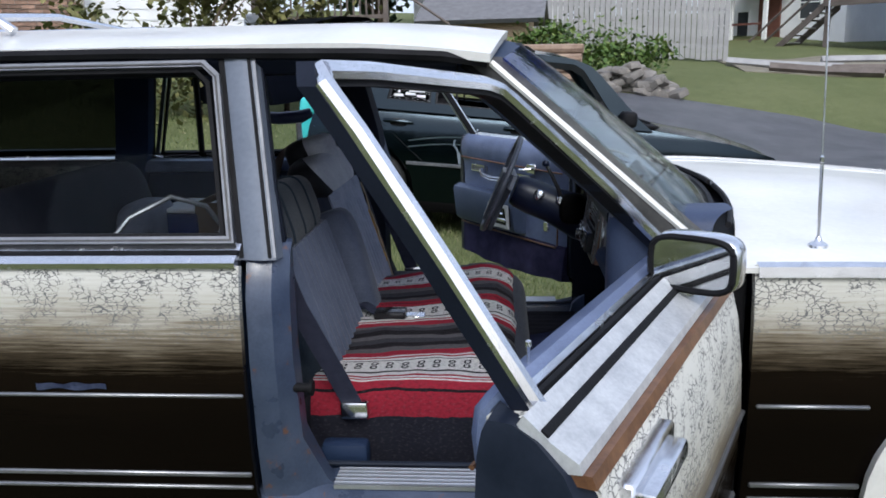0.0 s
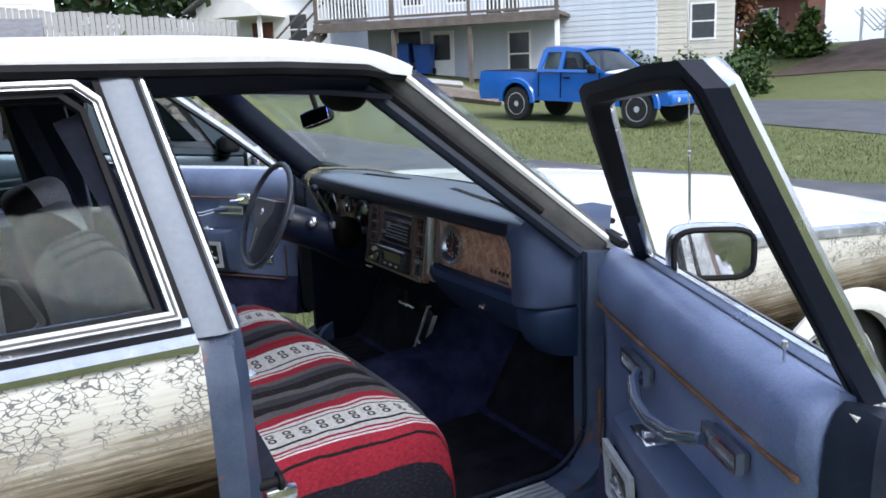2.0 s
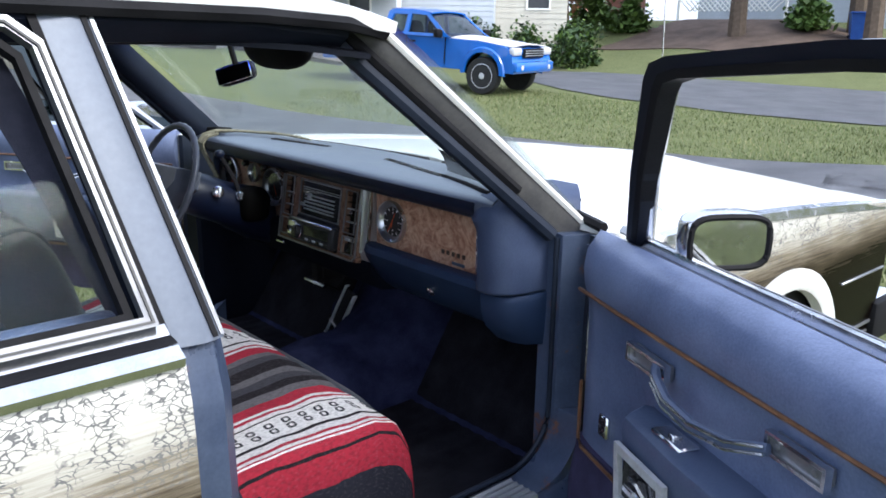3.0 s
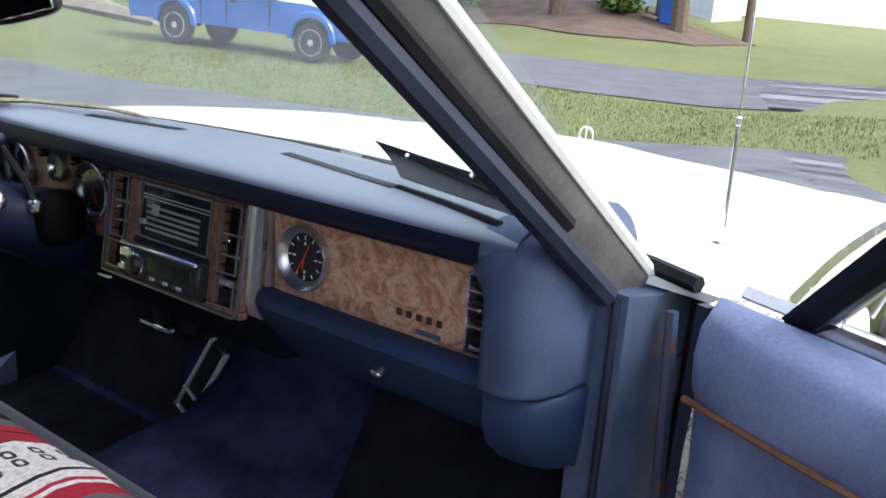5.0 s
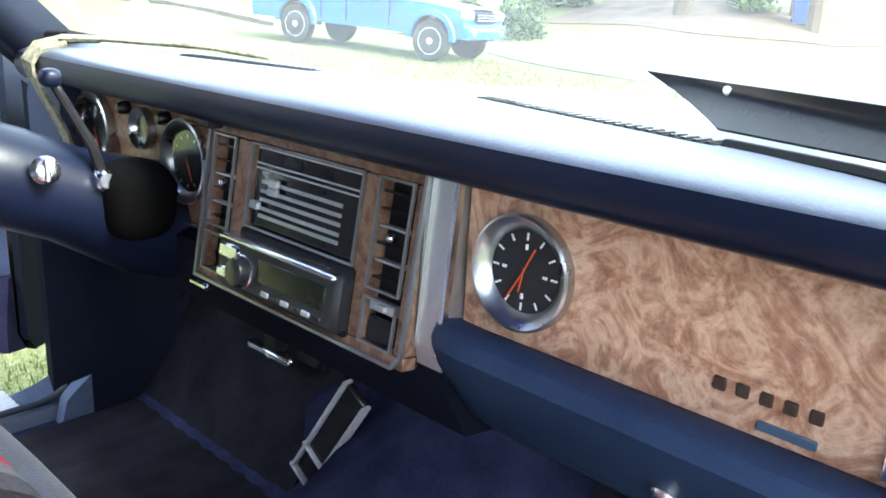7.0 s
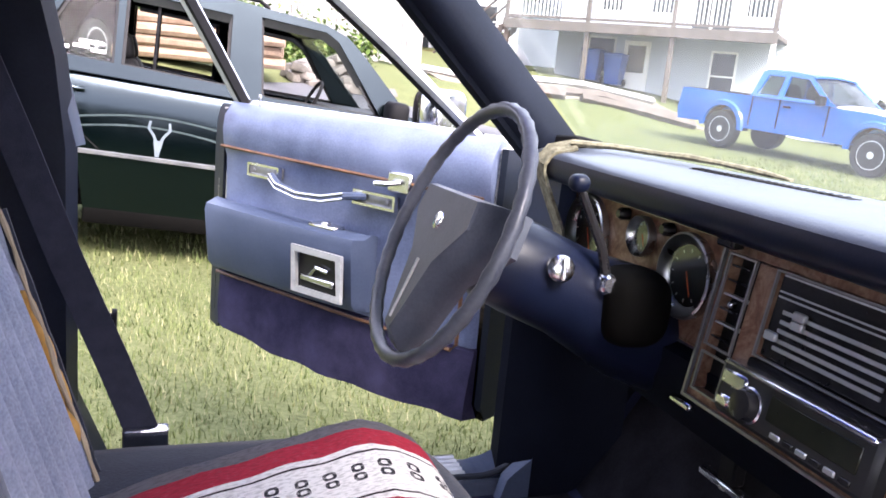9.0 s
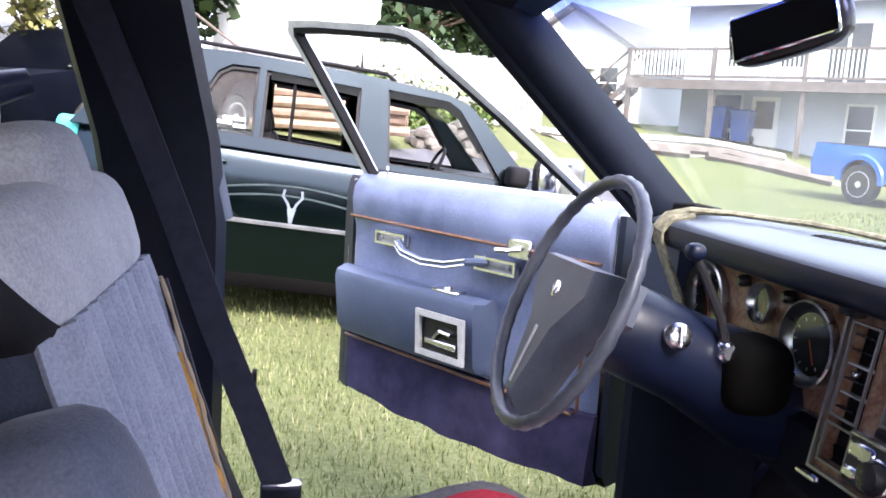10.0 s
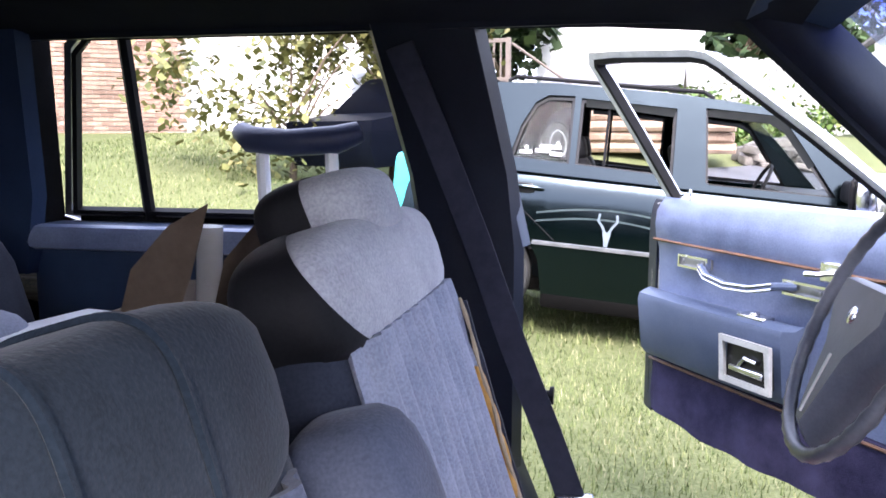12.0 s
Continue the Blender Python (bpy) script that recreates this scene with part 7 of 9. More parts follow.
def curve_edges(ctrl, n):
    out = []
    for (a, b), (c, d) in zip(ctrl, ctrl[1:]):
        for k in span(0, 1, n)[:-1]:
            out.append(((a[0] + (c[0] - a[0]) * k, a[1] + (c[1] - a[1]) * k), (b[0] + (d[0] - b[0]) * k, b[1] + (d[1] - b[1]) * k)))
    out.append(ctrl[-1])
    return out


lane("road", curve_edges([((6.4, -40), (9.4, -40)), ((6.5, 0), (9.2, 0.9)), ((6.4, 4.7), (8.4, 5.6)), ((5.4, 6.5), (7.8, 9.3)), ((4.0, 9.0), (7.4, 12.6)), ((2.7, 9.6), (6.2, 13.4)), ((-1.5, 10.2), (2.4, 13.6))], 14), "grey asphalt driveway across the lawn")
lane("road", curve_edges([((14.5, -60), (23.0, -60)), ((14.3, 2.4), (22.4, 4.9)), ((13.6, 6.4), (21.0, 10.7)), ((14.3, 10.5), (20.6, 14.6)), ((15.6, 13.4), (19.6, 16.4))], 12), "grey asphalt lane beyond the lawn strip")


# ---- parked vehicles ----
GREENPAINT = mat("dark_green_car_paint", (0.00015, 0.0009, 0.0010), (0.0003, 0.0014, 0.0015), 0.14, 0.0, 3, 60, 0.004, spec=0.5, rough2=0.2)
GREENPAINT.node_tree.nodes["Principled BSDF"].inputs["Specular Tint"].default_value = (0.60, 0.80, 1.0, 1)
BLUEPAINT = mat("bright_blue_car_paint", (0.010, 0.105, 0.42), (0.016, 0.13, 0.50), 0.25, 0.0, 3, 60, 0.01, coat=0.8)
NAVYPAINT = mat("dark_blue_car_paint", (0.0012, 0.0018, 0.005), (0.0024, 0.0034, 0.008), 0.45, 0.0, 3, 60, 0.01, spec=0.06)
SILVERWHEEL = mat("silver_alloy", (0.50, 0.51, 0.52), (0.62, 0.63, 0.65), 0.3, 0.25, 10, 80, 0.02)
GREYPLASTIC = mat("grey_cladding", (0.008, 0.010, 0.011), (0.018, 0.020, 0.022), 0.6, 0, 8, 100, 0.1)
TEAL = mat("teal_plastic", (0.05, 0.42, 0.42), (0.08, 0.5, 0.5), 0.3, 0, 8, 90, 0.02)


def outline(pts, arches, r, n=14):
    """A closed side outline whose bottom edge rises over the wheels; pts run from rear bottom over the top to the front bottom."""
    out = list(pts)
    zb = pts[-1][1]
    for ax in sorted(arches, reverse=True):
        out.append((ax + r, zb))
        for a in span(0, 180, n)[1:-1]:
            out.append((ax + r * math.cos(radians(a)), zb + 0.92 * r * math.sin(radians(a)) * 1.05))
        out.append((ax - r, zb))
    return out


def hull(bm, pts, w, taper=0.05, zlo=0.4, zhi=1.0):
    """A body block from a side outline, slightly narrower above and below its waist."""
    def yy(z, s):
        k = abs(z - 0.72) / 0.4
        return s * (w - taper * min(1.6, k) ** 2)
    lo = [bm.verts.new((x, yy(z, -1), z)) for x, z in pts]
    hi = [bm.verts.new((x, yy(z, 1), z)) for x, z in pts]
    n = len(pts)
    for i in range(n):
        bm.faces.new((lo[i], lo[(i + 1) % n], hi[(i + 1) % n], hi[i]))
    r1 = bmesh.ops.triangle_fill(bm, use_beauty=True, use_dissolve=False, edges=[e for e in bm.edges if all(v in set(lo) for v in e.verts)])
    r2 = bmesh.ops.triangle_fill(bm, use_beauty=True, use_dissolve=False, edges=[e for e in bm.edges if all(v in set(hi) for v in e.verts)])
    return bm


def alloy(parent, x, y, r, s):
    w = part("wheel", lathe(B(), [(r * 0.6, -0.1), (r * 0.95, -0.11), (r, -0.085), (r, 0.085), (r * 0.95, 0.11), (r * 0.7, 0.115), (r * 0.66, 0.1)], None, 32), TYRE, parent, "", Matrix.Translation((x, y, r)) @ pose(0, 0, 0, s * -90, 0, 0))
    bm = B()
    lathe(bm, [(r * 0.67, 0.02), (r * 0.68, 0.10), (r * 0.63, 0.108), (r * 0.60, 0.06)], None, 32, False)
    for k in range(6):
        m = pose(0, 0, 0, 0, 0, 60 * k)
        loft(bm, [[m @ Vector(p) for p in ((r * 0.05, -r * 0.09, 0.09), (r * 0.05, r * 0.09, 0.09), (r * 0.05, r * 0.09, 0.06), (r * 0.05, -r * 0.09, 0.06))], [m @ Vector(p) for p in ((r * 0.63, -r * 0.14, 0.085), (r * 0.63, r * 0.14, 0.085), (r * 0.63, r * 0.14, 0.05), (r * 0.63, -r * 0.14, 0.05))]])
    lathe(bm, [(r * 0.18, 0.08), (r * 0.17, 0.10), (r * 0.08, 0.105)], None, 16)
    part("rim", bm, SILVERWHEEL, w, "six-spoke alloy rim")
    bm = B()
    lathe(bm, [(r * 0.66, 0.015), (r * 0.1, 0.012)], None, 24)
    part("brake_disc", bm, UNDER, w)


def flank(bm, s, x0, x1, top, bottom, half, n=60, k=16, thick=0.012):
    """One outer side of a car body: a curved skin between a top and a bottom line; half gives its half width by height."""
    def at(u, v):
        lo, hi = bottom(u), top(u)
        z = lo + (hi - lo) * v
        return (u, s * half(z, u), z)
    return sheet(bm, at, span(x0, x1, n), span(0, 1, k), thick)


def steps(pts):
    """A line through points, read at any place along it."""
    xs, ys = [p[0] for p in pts], [p[1] for p in pts]
    return lambda x: float(np.interp(x, xs, ys))


def suv():
    """Dark green four-door sport utility, its side towards the wagon, on ground that falls towards its nose."""
    W = 0.87
    m = Matrix.Translation((-0.42, 4.70 + W, -0.08)) @ pose(0, 0, 0, 0, 5.0, 0)
    v = tagged(empty("sport_utility_car", m), "dark green four-door sport utility car parked on the grass", "car")
    RA, FA, r = -0.30, 2.50, 0.355
    belt = steps([(-0.95, 1.05), (-0.85, 1.09), (0.9, 1.085), (1.9, 1.055), (2.2, 1.04), (2.9, 0.965), (3.3, 0.87), (3.45, 0.74)])
    def sill(u):
        for ax in (RA, FA):
            if abs(u - ax) < 0.43:
                return 0.33 + 0.95 * math.sqrt(0.43 ** 2 - (u - ax) ** 2)
        return 0.25 if RA < u < FA else 0.36
    prof = steps([(0.2, W - 0.05), (0.36, W - 0.022), (0.55, W - 0.004), (0.72, W), (0.88, W - 0.008), (0.98, W - 0.028), (1.05, W - 0.055), (1.10, W - 0.085)])
    def half(z, u):
        return prof(z) - 0.16 * max(0.0, (u - 2.6) / 0.85) ** 2 - 0.10 * max(0.0, (-0.55 - u) / 0.4) ** 2
    gy = lambda z: W - 0.075 - 0.135 * (z - 1.06) / 0.56
    def S(s, x, z, o=0.0):
        return (x, s * (gy(z) + o), z)
    wins = {"quarter": [(-0.16, 1.14), (0.235, 1.125), (0.225, 1.57), (0.05, 1.562), (-0.03, 1.51), (-0.11, 1.35)],
            "rear": [(0.275, 1.125), (0.90, 1.105), (0.885, 1.54), (0.268, 1.56)],
            "front": [(1.105, 1.09), (1.13, 1.075), (1.885, 1.07), (1.67, 1.36), (1.56, 1.50), (1.475, 1.545), (1.06, 1.56)]}
    outer = [(-0.86, 1.06), (2.2, 1.02), (2.1, 1.09), (1.74, 1.44), (1.62, 1.54), (1.47, 1.59), (0.86, 1.635), (0.13, 1.645), (-0.30, 1.625), (-0.46, 1.56), (-0.68, 1.30)]
    for s in (-1, 1):
        body = part("side_panel", flank(B(), s, -0.95, 3.45, belt, sill, half, 110), GREENPAINT, v, "dark green curved body side", None, 60)
        bm = B()
        ov = [bm.verts.new(S(s, x, z)) for x, z in outer]
        edges = [bm.edges.new((ov[i], ov[(i + 1) % len(ov)])) for i in range(len(ov))]
        for w in wins.values():
            wv = [bm.verts.new(S(s, x, z)) for x, z in w]
            edges += [bm.edges.new((wv[i], wv[(i + 1) % len(wv)])) for i in range(len(wv))]
        bmesh.ops.triangle_fill(bm, use_beauty=True, use_dissolve=False, edges=edges)
        bmesh.ops.recalc_face_normals(bm, faces=bm.faces[:])
        bmesh.ops.solidify(bm, geom=bm.faces[:], thickness=0.05 * s)
        part("side_frame", bm, GREENPAINT, v, "", None, 30)
        for key, w in wins.items():
            bm = B()
            frame_bar(bm, [S(s, x, z, 0.002) for x, z in w], 0.018, 0.012 * s, (0, 1, 0))
            part("window_seal", bm, BLACKGLOSS, v)
            if key == "quarter":
                pane([S(s, x, z, -0.01) for x, z in w], "window", GLASS, v, "", 0.0, s)
        bm = B()
        strap(bm, [S(s, 0.30, 1.55, 0.028), S(s, 0.60, 1.547, 0.032), S(s, 0.875, 1.53, 0.028)], 0.07, 0.006, (0, 0.3 * s, 1))
        part("rain_visor", bm, GREYPLASTIC, v, "smoked rain visor over the rear window")
        bm = B()
        strap(bm, [S(s, 1.08, 1.55, 0.028), S(s, 1.46, 1.535, 0.032), S(s, 1.57, 1.48, 0.028), S(s, 1.74, 1.26, 0.02)], 0.065, 0.006, (0, 0.3 * s, 1))
        part("rain_visor", bm, GREYPLASTIC, v, "smoked rain visor over the front window")
        bm = B()
        tube(bm, [S(s, 0.46, 1.12, -0.012), S(s, 0.455, 1.55, -0.012)], 0.011, 6)
        part("division_bar", bm, BLACK, v)
        for xa, xb in ((0.05, 0.965), (1.0, 2.02)):
            bm = B()
            loft(bm, [[(x, s * (W - 0.006), 0.585), (x, s * (W + 0.010), 0.590), (x, s * (W + 0.010), 0.612), (x, s * (W - 0.006), 0.618)] for x in (xa, xb)])
            part("side_molding", bm, FRAMEMETAL, v, "pale side moulding")
        bm = B()
        box(bm, 0.14, 2.06, s * (W - 0.14), s * (W - 0.03), 0.16, 0.26, 0.02, 2)
        part("running_board", bm, UNDER, v)
        for pts in ([(0.982, 0.27), (0.982, 1.08)], [(2.06, 0.27), (2.08, 0.8), (2.14, 1.045)], [(0.20, 0.62), (-0.02, 0.80), (-0.20, 0.95), (-0.25, 1.08)]):
            bm = B()
            tube(bm, [(x, s * (prof(z) + 0.0005), z) for x, z in pts], 0.0035, 6)
            part("door_seam", bm, BLACK, v)
        for x in (-0.17, 0.90):
            bm = B()
            cushion(bm, (x + 0.13, s * (W - 0.006), 0.955), (0.075, 0.006, 0.034), 0.6, 16, 8)
            cup = part("handle_recess", bm, BLACKGLOSS, v)
            bm = B()
            tube(bm, [(x, s * (W + 0.004), 0.968), (x + 0.05, s * (W + 0.022), 0.970), (x + 0.20, s * (W + 0.022), 0.966), (x + 0.26, s * (W + 0.004), 0.962)], 0.014, 8)
            part("door_handle", bm, GREENPAINT, cup)
        bm = B()
        cushion(bm, (1.96, s * (W + 0.08), 1.13), (0.07, 0.11, 0.07), 0.5, 20, 12)
        tube(bm, [(2.0, s * (W - 0.09), 1.08), (1.98, s * (W + 0.03), 1.10)], 0.03, 8)
        part("door_mirror", bm, BLACK, v)
        bm = B()
        cushion(bm, (-0.885, s * (W - 0.12), 0.90), (0.07, 0.055, 0.21), 0.4, 16, 12)
        part("tail_lamp", bm, TEAL if s < 0 else mat("red_lamp", (0.3, 0.02, 0.02), (0.35, 0.03, 0.03), 0.2), v, "teal covered tail lamp" if s < 0 else "")
        alloy(v, RA, s * (W - 0.14), r, s)
        alloy(v, FA, s * (W - 0.14), r, s)
        for ax in (RA, FA):
            bm = B()
            loft(bm, [[(ax + 0.43 * math.cos(radians(a)), s * y, 0.33 + 0.41 * math.sin(radians(a))) for y in (W - 0.03, W - 0.34)] for a in span(-8, 188, 16)], False, False)
            part("wheel_well", bm, UNDER, v)
    bm = B()
    top = steps([(-0.48, 1.55), (-0.30, 1.625), (0.13, 1.645), (0.86, 1.635), (1.30, 1.605), (1.62, 1.53)])
    sheet(bm, lambda x, y: (x, y, top(x) + 0.05 * (1 - (y / 0.67) ** 2)), span(-0.48, 1.60, 22), span(-0.665, 0.665, 11), 0.03)
    part("roof", bm, GREENPAINT, v)
    for y in (-0.55, 0.55):
        bm = B()
        tube(bm, [(-0.25, y, 1.655), (-0.2, y, 1.69), (1.05, y, 1.68), (1.12, y, 1.64)], 0.014, 8)
        part("roof_rail", bm, BLACK, v)
    bm = B()
    sheet(bm, lambda y, k: (2.25 - 0.66 * k - 0.10 * (y / 0.8) ** 2, y * (1 - 0.15 * k), 1.05 + 0.49 * k), span(-0.78, 0.78, 11), span(0, 1, 5), 0.006)
    g = part("windscreen", bm, GLASS, v)
    g.visible_shadow = False
    bm = B()
    sheet(bm, lambda x, y: (x, y * (1 - 0.1 * max(0, x - 2.6)), belt(x) - 0.005 + 0.035 * (1 - (y / 0.8) ** 2)), span(2.15, 3.43, 14), span(-0.79, 0.79, 11), 0.02)
    part("hood", bm, GREENPAINT, v)
    bm = B()
    box(bm, 2.14, 2.27, -0.74, 0.74, 1.045, 1.075, 0.01, 1)
    cowl = part("cowl_panel", bm, BLACK, v)
    for y in (-0.62, -0.02):
        bm = B()
        tube(bm, [(2.20, y, 1.09), (2.12, y + 0.5, 1.105)], 0.012, 6)
        part("wiper", bm, BLACK, cowl)
    for x0, x1, y in ((-1.04, -0.90, 0.78), (3.36, 3.52, 0.78)):
        bm = B()
        box(bm, x0, x1, -y, y, 0.40, 0.62, 0.04, 3)
        part("bumper", bm, GREYPLASTIC, v)
    bm = B()
    box(bm, 3.34, 3.42, -0.74, 0.74, 0.58, 0.78, 0.03, 2)
    part("grille", bm, BLACK, v)
    bm = B()
    box(bm, -0.93, -0.88, -0.74, 0.74, 0.55, 1.08, 0.03, 2)
    gate = part("tailgate", bm, GREENPAINT, v)
    bm = B()
    loft(bm, [[(-0.86, -0.72, 1.07), (-0.86, 0.72, 1.07), (-0.83, 0.72, 1.07), (-0.83, -0.72, 1.07)], [(-0.50, -0.62, 1.56), (-0.50, 0.62, 1.56), (-0.47, 0.62, 1.56), (-0.47, -0.62, 1.56)]])
    g = part("rear_glass", bm, TINT, gate)
    g.visible_shadow = False
    bm = B()
    box(bm, -0.85, 3.3, -0.70, 0.70, 0.24, 0.34, 0.02, 1)
    part("floor_pan", bm, UNDER, v)
    # seats with head restraints, steering wheel and dashboard
    for x in (0.42, 1.12):
        for y in (-0.38, 0.38):
            mm = Matrix.Translation((x, y, 0.66)) @ pose(0, 0, 0, 0, -14, 0)
            bm = B()
            cushion(bm, (0, 0, 0.25), (0.07, 0.23, 0.28), 0.5, 18, 10, mm)
            seat = part("seat", bm, BLACK, v)
            bm = B()
            cushion(bm, (0, 0, 0.60), (0.05, 0.13, 0.085), 0.6, 16, 10, mm)
            part("head_restraint", bm, BLACK, seat)
    bm = B()
    tube(bm, [(1.62 + 0.07 * math.sin(a), 0.38 + 0.18 * math.cos(a), 1.06 + 0.17 * math.sin(a)) for a in span(0, 2 * math.pi * 23 / 24, 24)], 0.014, 8, True)
    part("steering_wheel", bm, BLACK, v)
    bm = B()
    box(bm, 1.68, 2.18, -0.72, 0.72, 0.92, 1.07, 0.04, 2)
    part("dashboard", bm, GREYPLASTIC, v)
    # pale antlered sticker, stripes painted as door reflections, and white marks in the quarter glass
    PALE = mat("pale_sticker", (0.10, 0.125, 0.15), (0.17, 0.20, 0.23), 0.8, spec=0.1)
    y = -W - 0.003
    bm = B()
    for s2 in (-1, 1):
        strap(bm, [(0.53 + s2 * 0.012, y, 0.71), (0.53 + s2 * 0.03, y, 0.75), (0.53 + s2 * 0.062, y + 0.001, 0.79), (0.53 + s2 * 0.055, y + 0.004, 0.835)], 0.016, 0.003, (1, 0, 0))
    loft(bm, [[(0.53 - w, y, z), (0.53 + w, y, z), (0.53 + w, y + 0.003, z), (0.53 - w, y + 0.003, z)] for z, w in ((0.72, 0.028), (0.69, 0.024), (0.655, 0.016), (0.62, 0.012))])
    part("sticker", bm, PALE, v, "pale antlered-skull sticker on the rear door")
    bm = B()
    for z0, z1 in ((0.80, 0.825), (0.745, 0.755)):
        strap(bm, [(0.06 + 0.82 * k, y + 0.004 + 0.02 * max(0.0, z0 - 0.78), z0 + (z1 - z0) * k + 0.045 * math.sin(k * 3.0)) for k in span(0, 1, 12)], 0.012, 0.003, (0, 0, 1))
    part("reflection_stripes", bm, mat("painted_reflection", (0.02, 0.032, 0.036), (0.05, 0.07, 0.075), 0.6, spec=0.2), v, "curved stripes painted as reflections on the door")
    bm = B()
    for x0, x1, z in ((-0.10, -0.02, 1.19), (-0.07, -0.05, 1.22), (0.0, 0.09, 1.205), (0.03, 0.17, 1.235), (0.10, 0.18, 1.19)):
        box(bm, x0, x1, -gy(z) - 0.001, -gy(z) + 0.001, z - 0.011, z + 0.011)
    part("window_marks", bm, WHITEPAPER, v, "white marks on the quarter glass")
    return v


suv()


def pickup():
    """Bright blue extended-cab pickup; local x runs to its nose."""
    m = Matrix.Translation((11.65, 13.69, 0.22)) @ pose(0, 0, 0, 0, 2.37, -74.96) @ Matrix.Scale(0.98, 4)
    v = tagged(empty("pickup_truck", m), "bright blue extended-cab pickup with alloy wheels", "pickup")
    W, r, FA = 0.88, 0.385, 3.24
    bm = B()
    pts = [(-1.15, 0.46), (-1.18, 0.70), (-1.16, 1.12), (0.62, 1.12), (1.30, 1.12), (2.35, 1.10), (3.0, 1.10), (3.72, 1.03), (3.92, 0.90), (3.98, 0.48)]
    hull(bm, outline(pts, (0, FA), 0.43), W)
    part("body", bm, BLUEPAINT, v, "", None, 50)
    gy = lambda z: W - 0.03 - 0.16 * (z - 1.12) / 0.55
    wins = {"rear": [(0.72, 1.17), (1.20, 1.17), (1.22, 1.54), (0.84, 1.54)], "front": [(1.30, 1.17), (2.18, 1.17), (1.72, 1.54), (1.32, 1.56)]}
    for s in (-1, 1):
        bm = B()
        outer = [(0.60, 1.11), (2.45, 1.11), (2.30, 1.18), (1.76, 1.60), (1.35, 1.66), (0.85, 1.65), (0.70, 1.60)]
        ov = [bm.verts.new((x, s * gy(z), z)) for x, z in outer]
        edges = [bm.edges.new((ov[i], ov[(i + 1) % len(ov)])) for i in range(len(ov))]
        for w in wins.values():
            wv = [bm.verts.new((x, s * gy(z), z)) for x, z in w]
            edges += [bm.edges.new((wv[i], wv[(i + 1) % len(wv)])) for i in range(len(wv))]
        bmesh.ops.triangle_fill(bm, use_beauty=True, use_dissolve=False, edges=edges)
        bmesh.ops.recalc_face_normals(bm, faces=bm.faces[:])
        bmesh.ops.solidify(bm, geom=bm.faces[:], thickness=0.05 * s)
        part("side_frame", bm, BLUEPAINT, v, "", None, 30)
        for w in wins.values():
            pane([(x, s * (gy(z) - 0.012), z) for x, z in w], "window", TINT, v, "", 0.0, s)
        for x in (1.26, 2.28, 0.64):
            bm = B()
            box(bm, x, x + 0.008, s * (W - 0.03), s * (W + 0.003), 0.56, 1.12)
            part("door_seam", bm, BLACK, v)
        bm = B()
        box(bm, 1.36, 1.52, s * (W - 0.01), s * (W + 0.025), 0.98, 1.02, 0.01, 1)
        part("door_handle", bm, BLACK, v)
        bm = B()
        cushion(bm, (2.18, s * (W + 0.13), 1.20), (0.07, 0.11, 0.09), 0.5, 14, 8)
        part("door_mirror", bm, BLACK, v)
        for ax in (0, FA):
            bm = B()
            loft(bm, [[(ax + q * math.cos(radians(a)), s * y, 0.46 + q * 0.96 * math.sin(radians(a))) for q, y in ((0.42, W - 0.02), (0.43, W + 0.035), (0.52, W + 0.03), (0.55, W - 0.02))] for a in span(-5, 185, 16)])
            part("wheel_flare", bm, BLUEPAINT, v)
            alloy(v, ax, s * (W - 0.10), r, s)
            bm = B()
            loft(bm, [[(ax + 0.43 * math.cos(radians(a)), s * y, 0.46 + 0.42 * math.sin(radians(a))) for y in (W - 0.03, W - 0.35)] for a in span(-8, 188, 14)], False, False)
            part("wheel_well", bm, UNDER, v)
        bm = B()
        box(bm, 3.84, 3.975, s * 0.50, s * 0.872, 0.84, 1.0, 0.04, 2)
        part("headlamp", bm, SILVERWHEEL, v, "bright clear headlamp")
        bm = B()
        lathe(bm, [(0.055, 0), (0.05, 0.012), (0.02, 0.016)], Matrix.Translation((4.055, s * 0.62, 0.60)) @ pose(0, 0, 0, 0, 90, 0), 14)
        part("fog_lamp", bm, SILVERWHEEL, v)
    bm = B()
    sheet(bm, lambda x, y: (x, y, 1.66 - 0.05 * max(0, (x - 1.3) / 0.5) ** 2 + 0.04 * (1 - (y / 0.7) ** 2)), span(0.72, 1.80, 10), span(-0.70, 0.70, 9), 0.03)
    part("roof", bm, BLUEPAINT, v)
    bm = B()
    sheet(bm, lambda y, k: (2.45 - 0.68 * k - 0.08 * (y / 0.8) ** 2, y * (1 - 0.14 * k), 1.12 + 0.50 * k), span(-0.80, 0.80, 9), span(0, 1, 4), 0.006)
    part("windscreen", bm, TINT, v)
    bm = B()
    sheet(bm, lambda x, y: (x, y, 1.125 - 0.07 * (x - 2.4) + 0.05 * (1 - (y / 0.8) ** 2)), span(2.38, 3.88, 10), span(-0.78, 0.78, 9), 0.02)
    # white paint stands in for sky mirrored on the hood
    part("hood", bm, WHITE, v, "hood coloured white for the sky it mirrors")
    bm = B()
    box(bm, 3.94, 4.0, -0.45, 0.45, 0.79, 0.985, 0.03, 2)
    grille = part("grille", bm, BLACK, v)
    for z in (0.84, 0.89, 0.94):
        bm = B()
        box(bm, 3.99, 4.012, -0.41, 0.41, z - 0.008, z + 0.008, 0.003, 1)
        part("grille_bar", bm, SATIN, grille)
    bm = B()
    box(bm, 3.90, 4.06, -0.86, 0.86, 0.50, 0.72, 0.05, 2)
    part("bumper", bm, BLUEPAINT, v)
    bm = B()
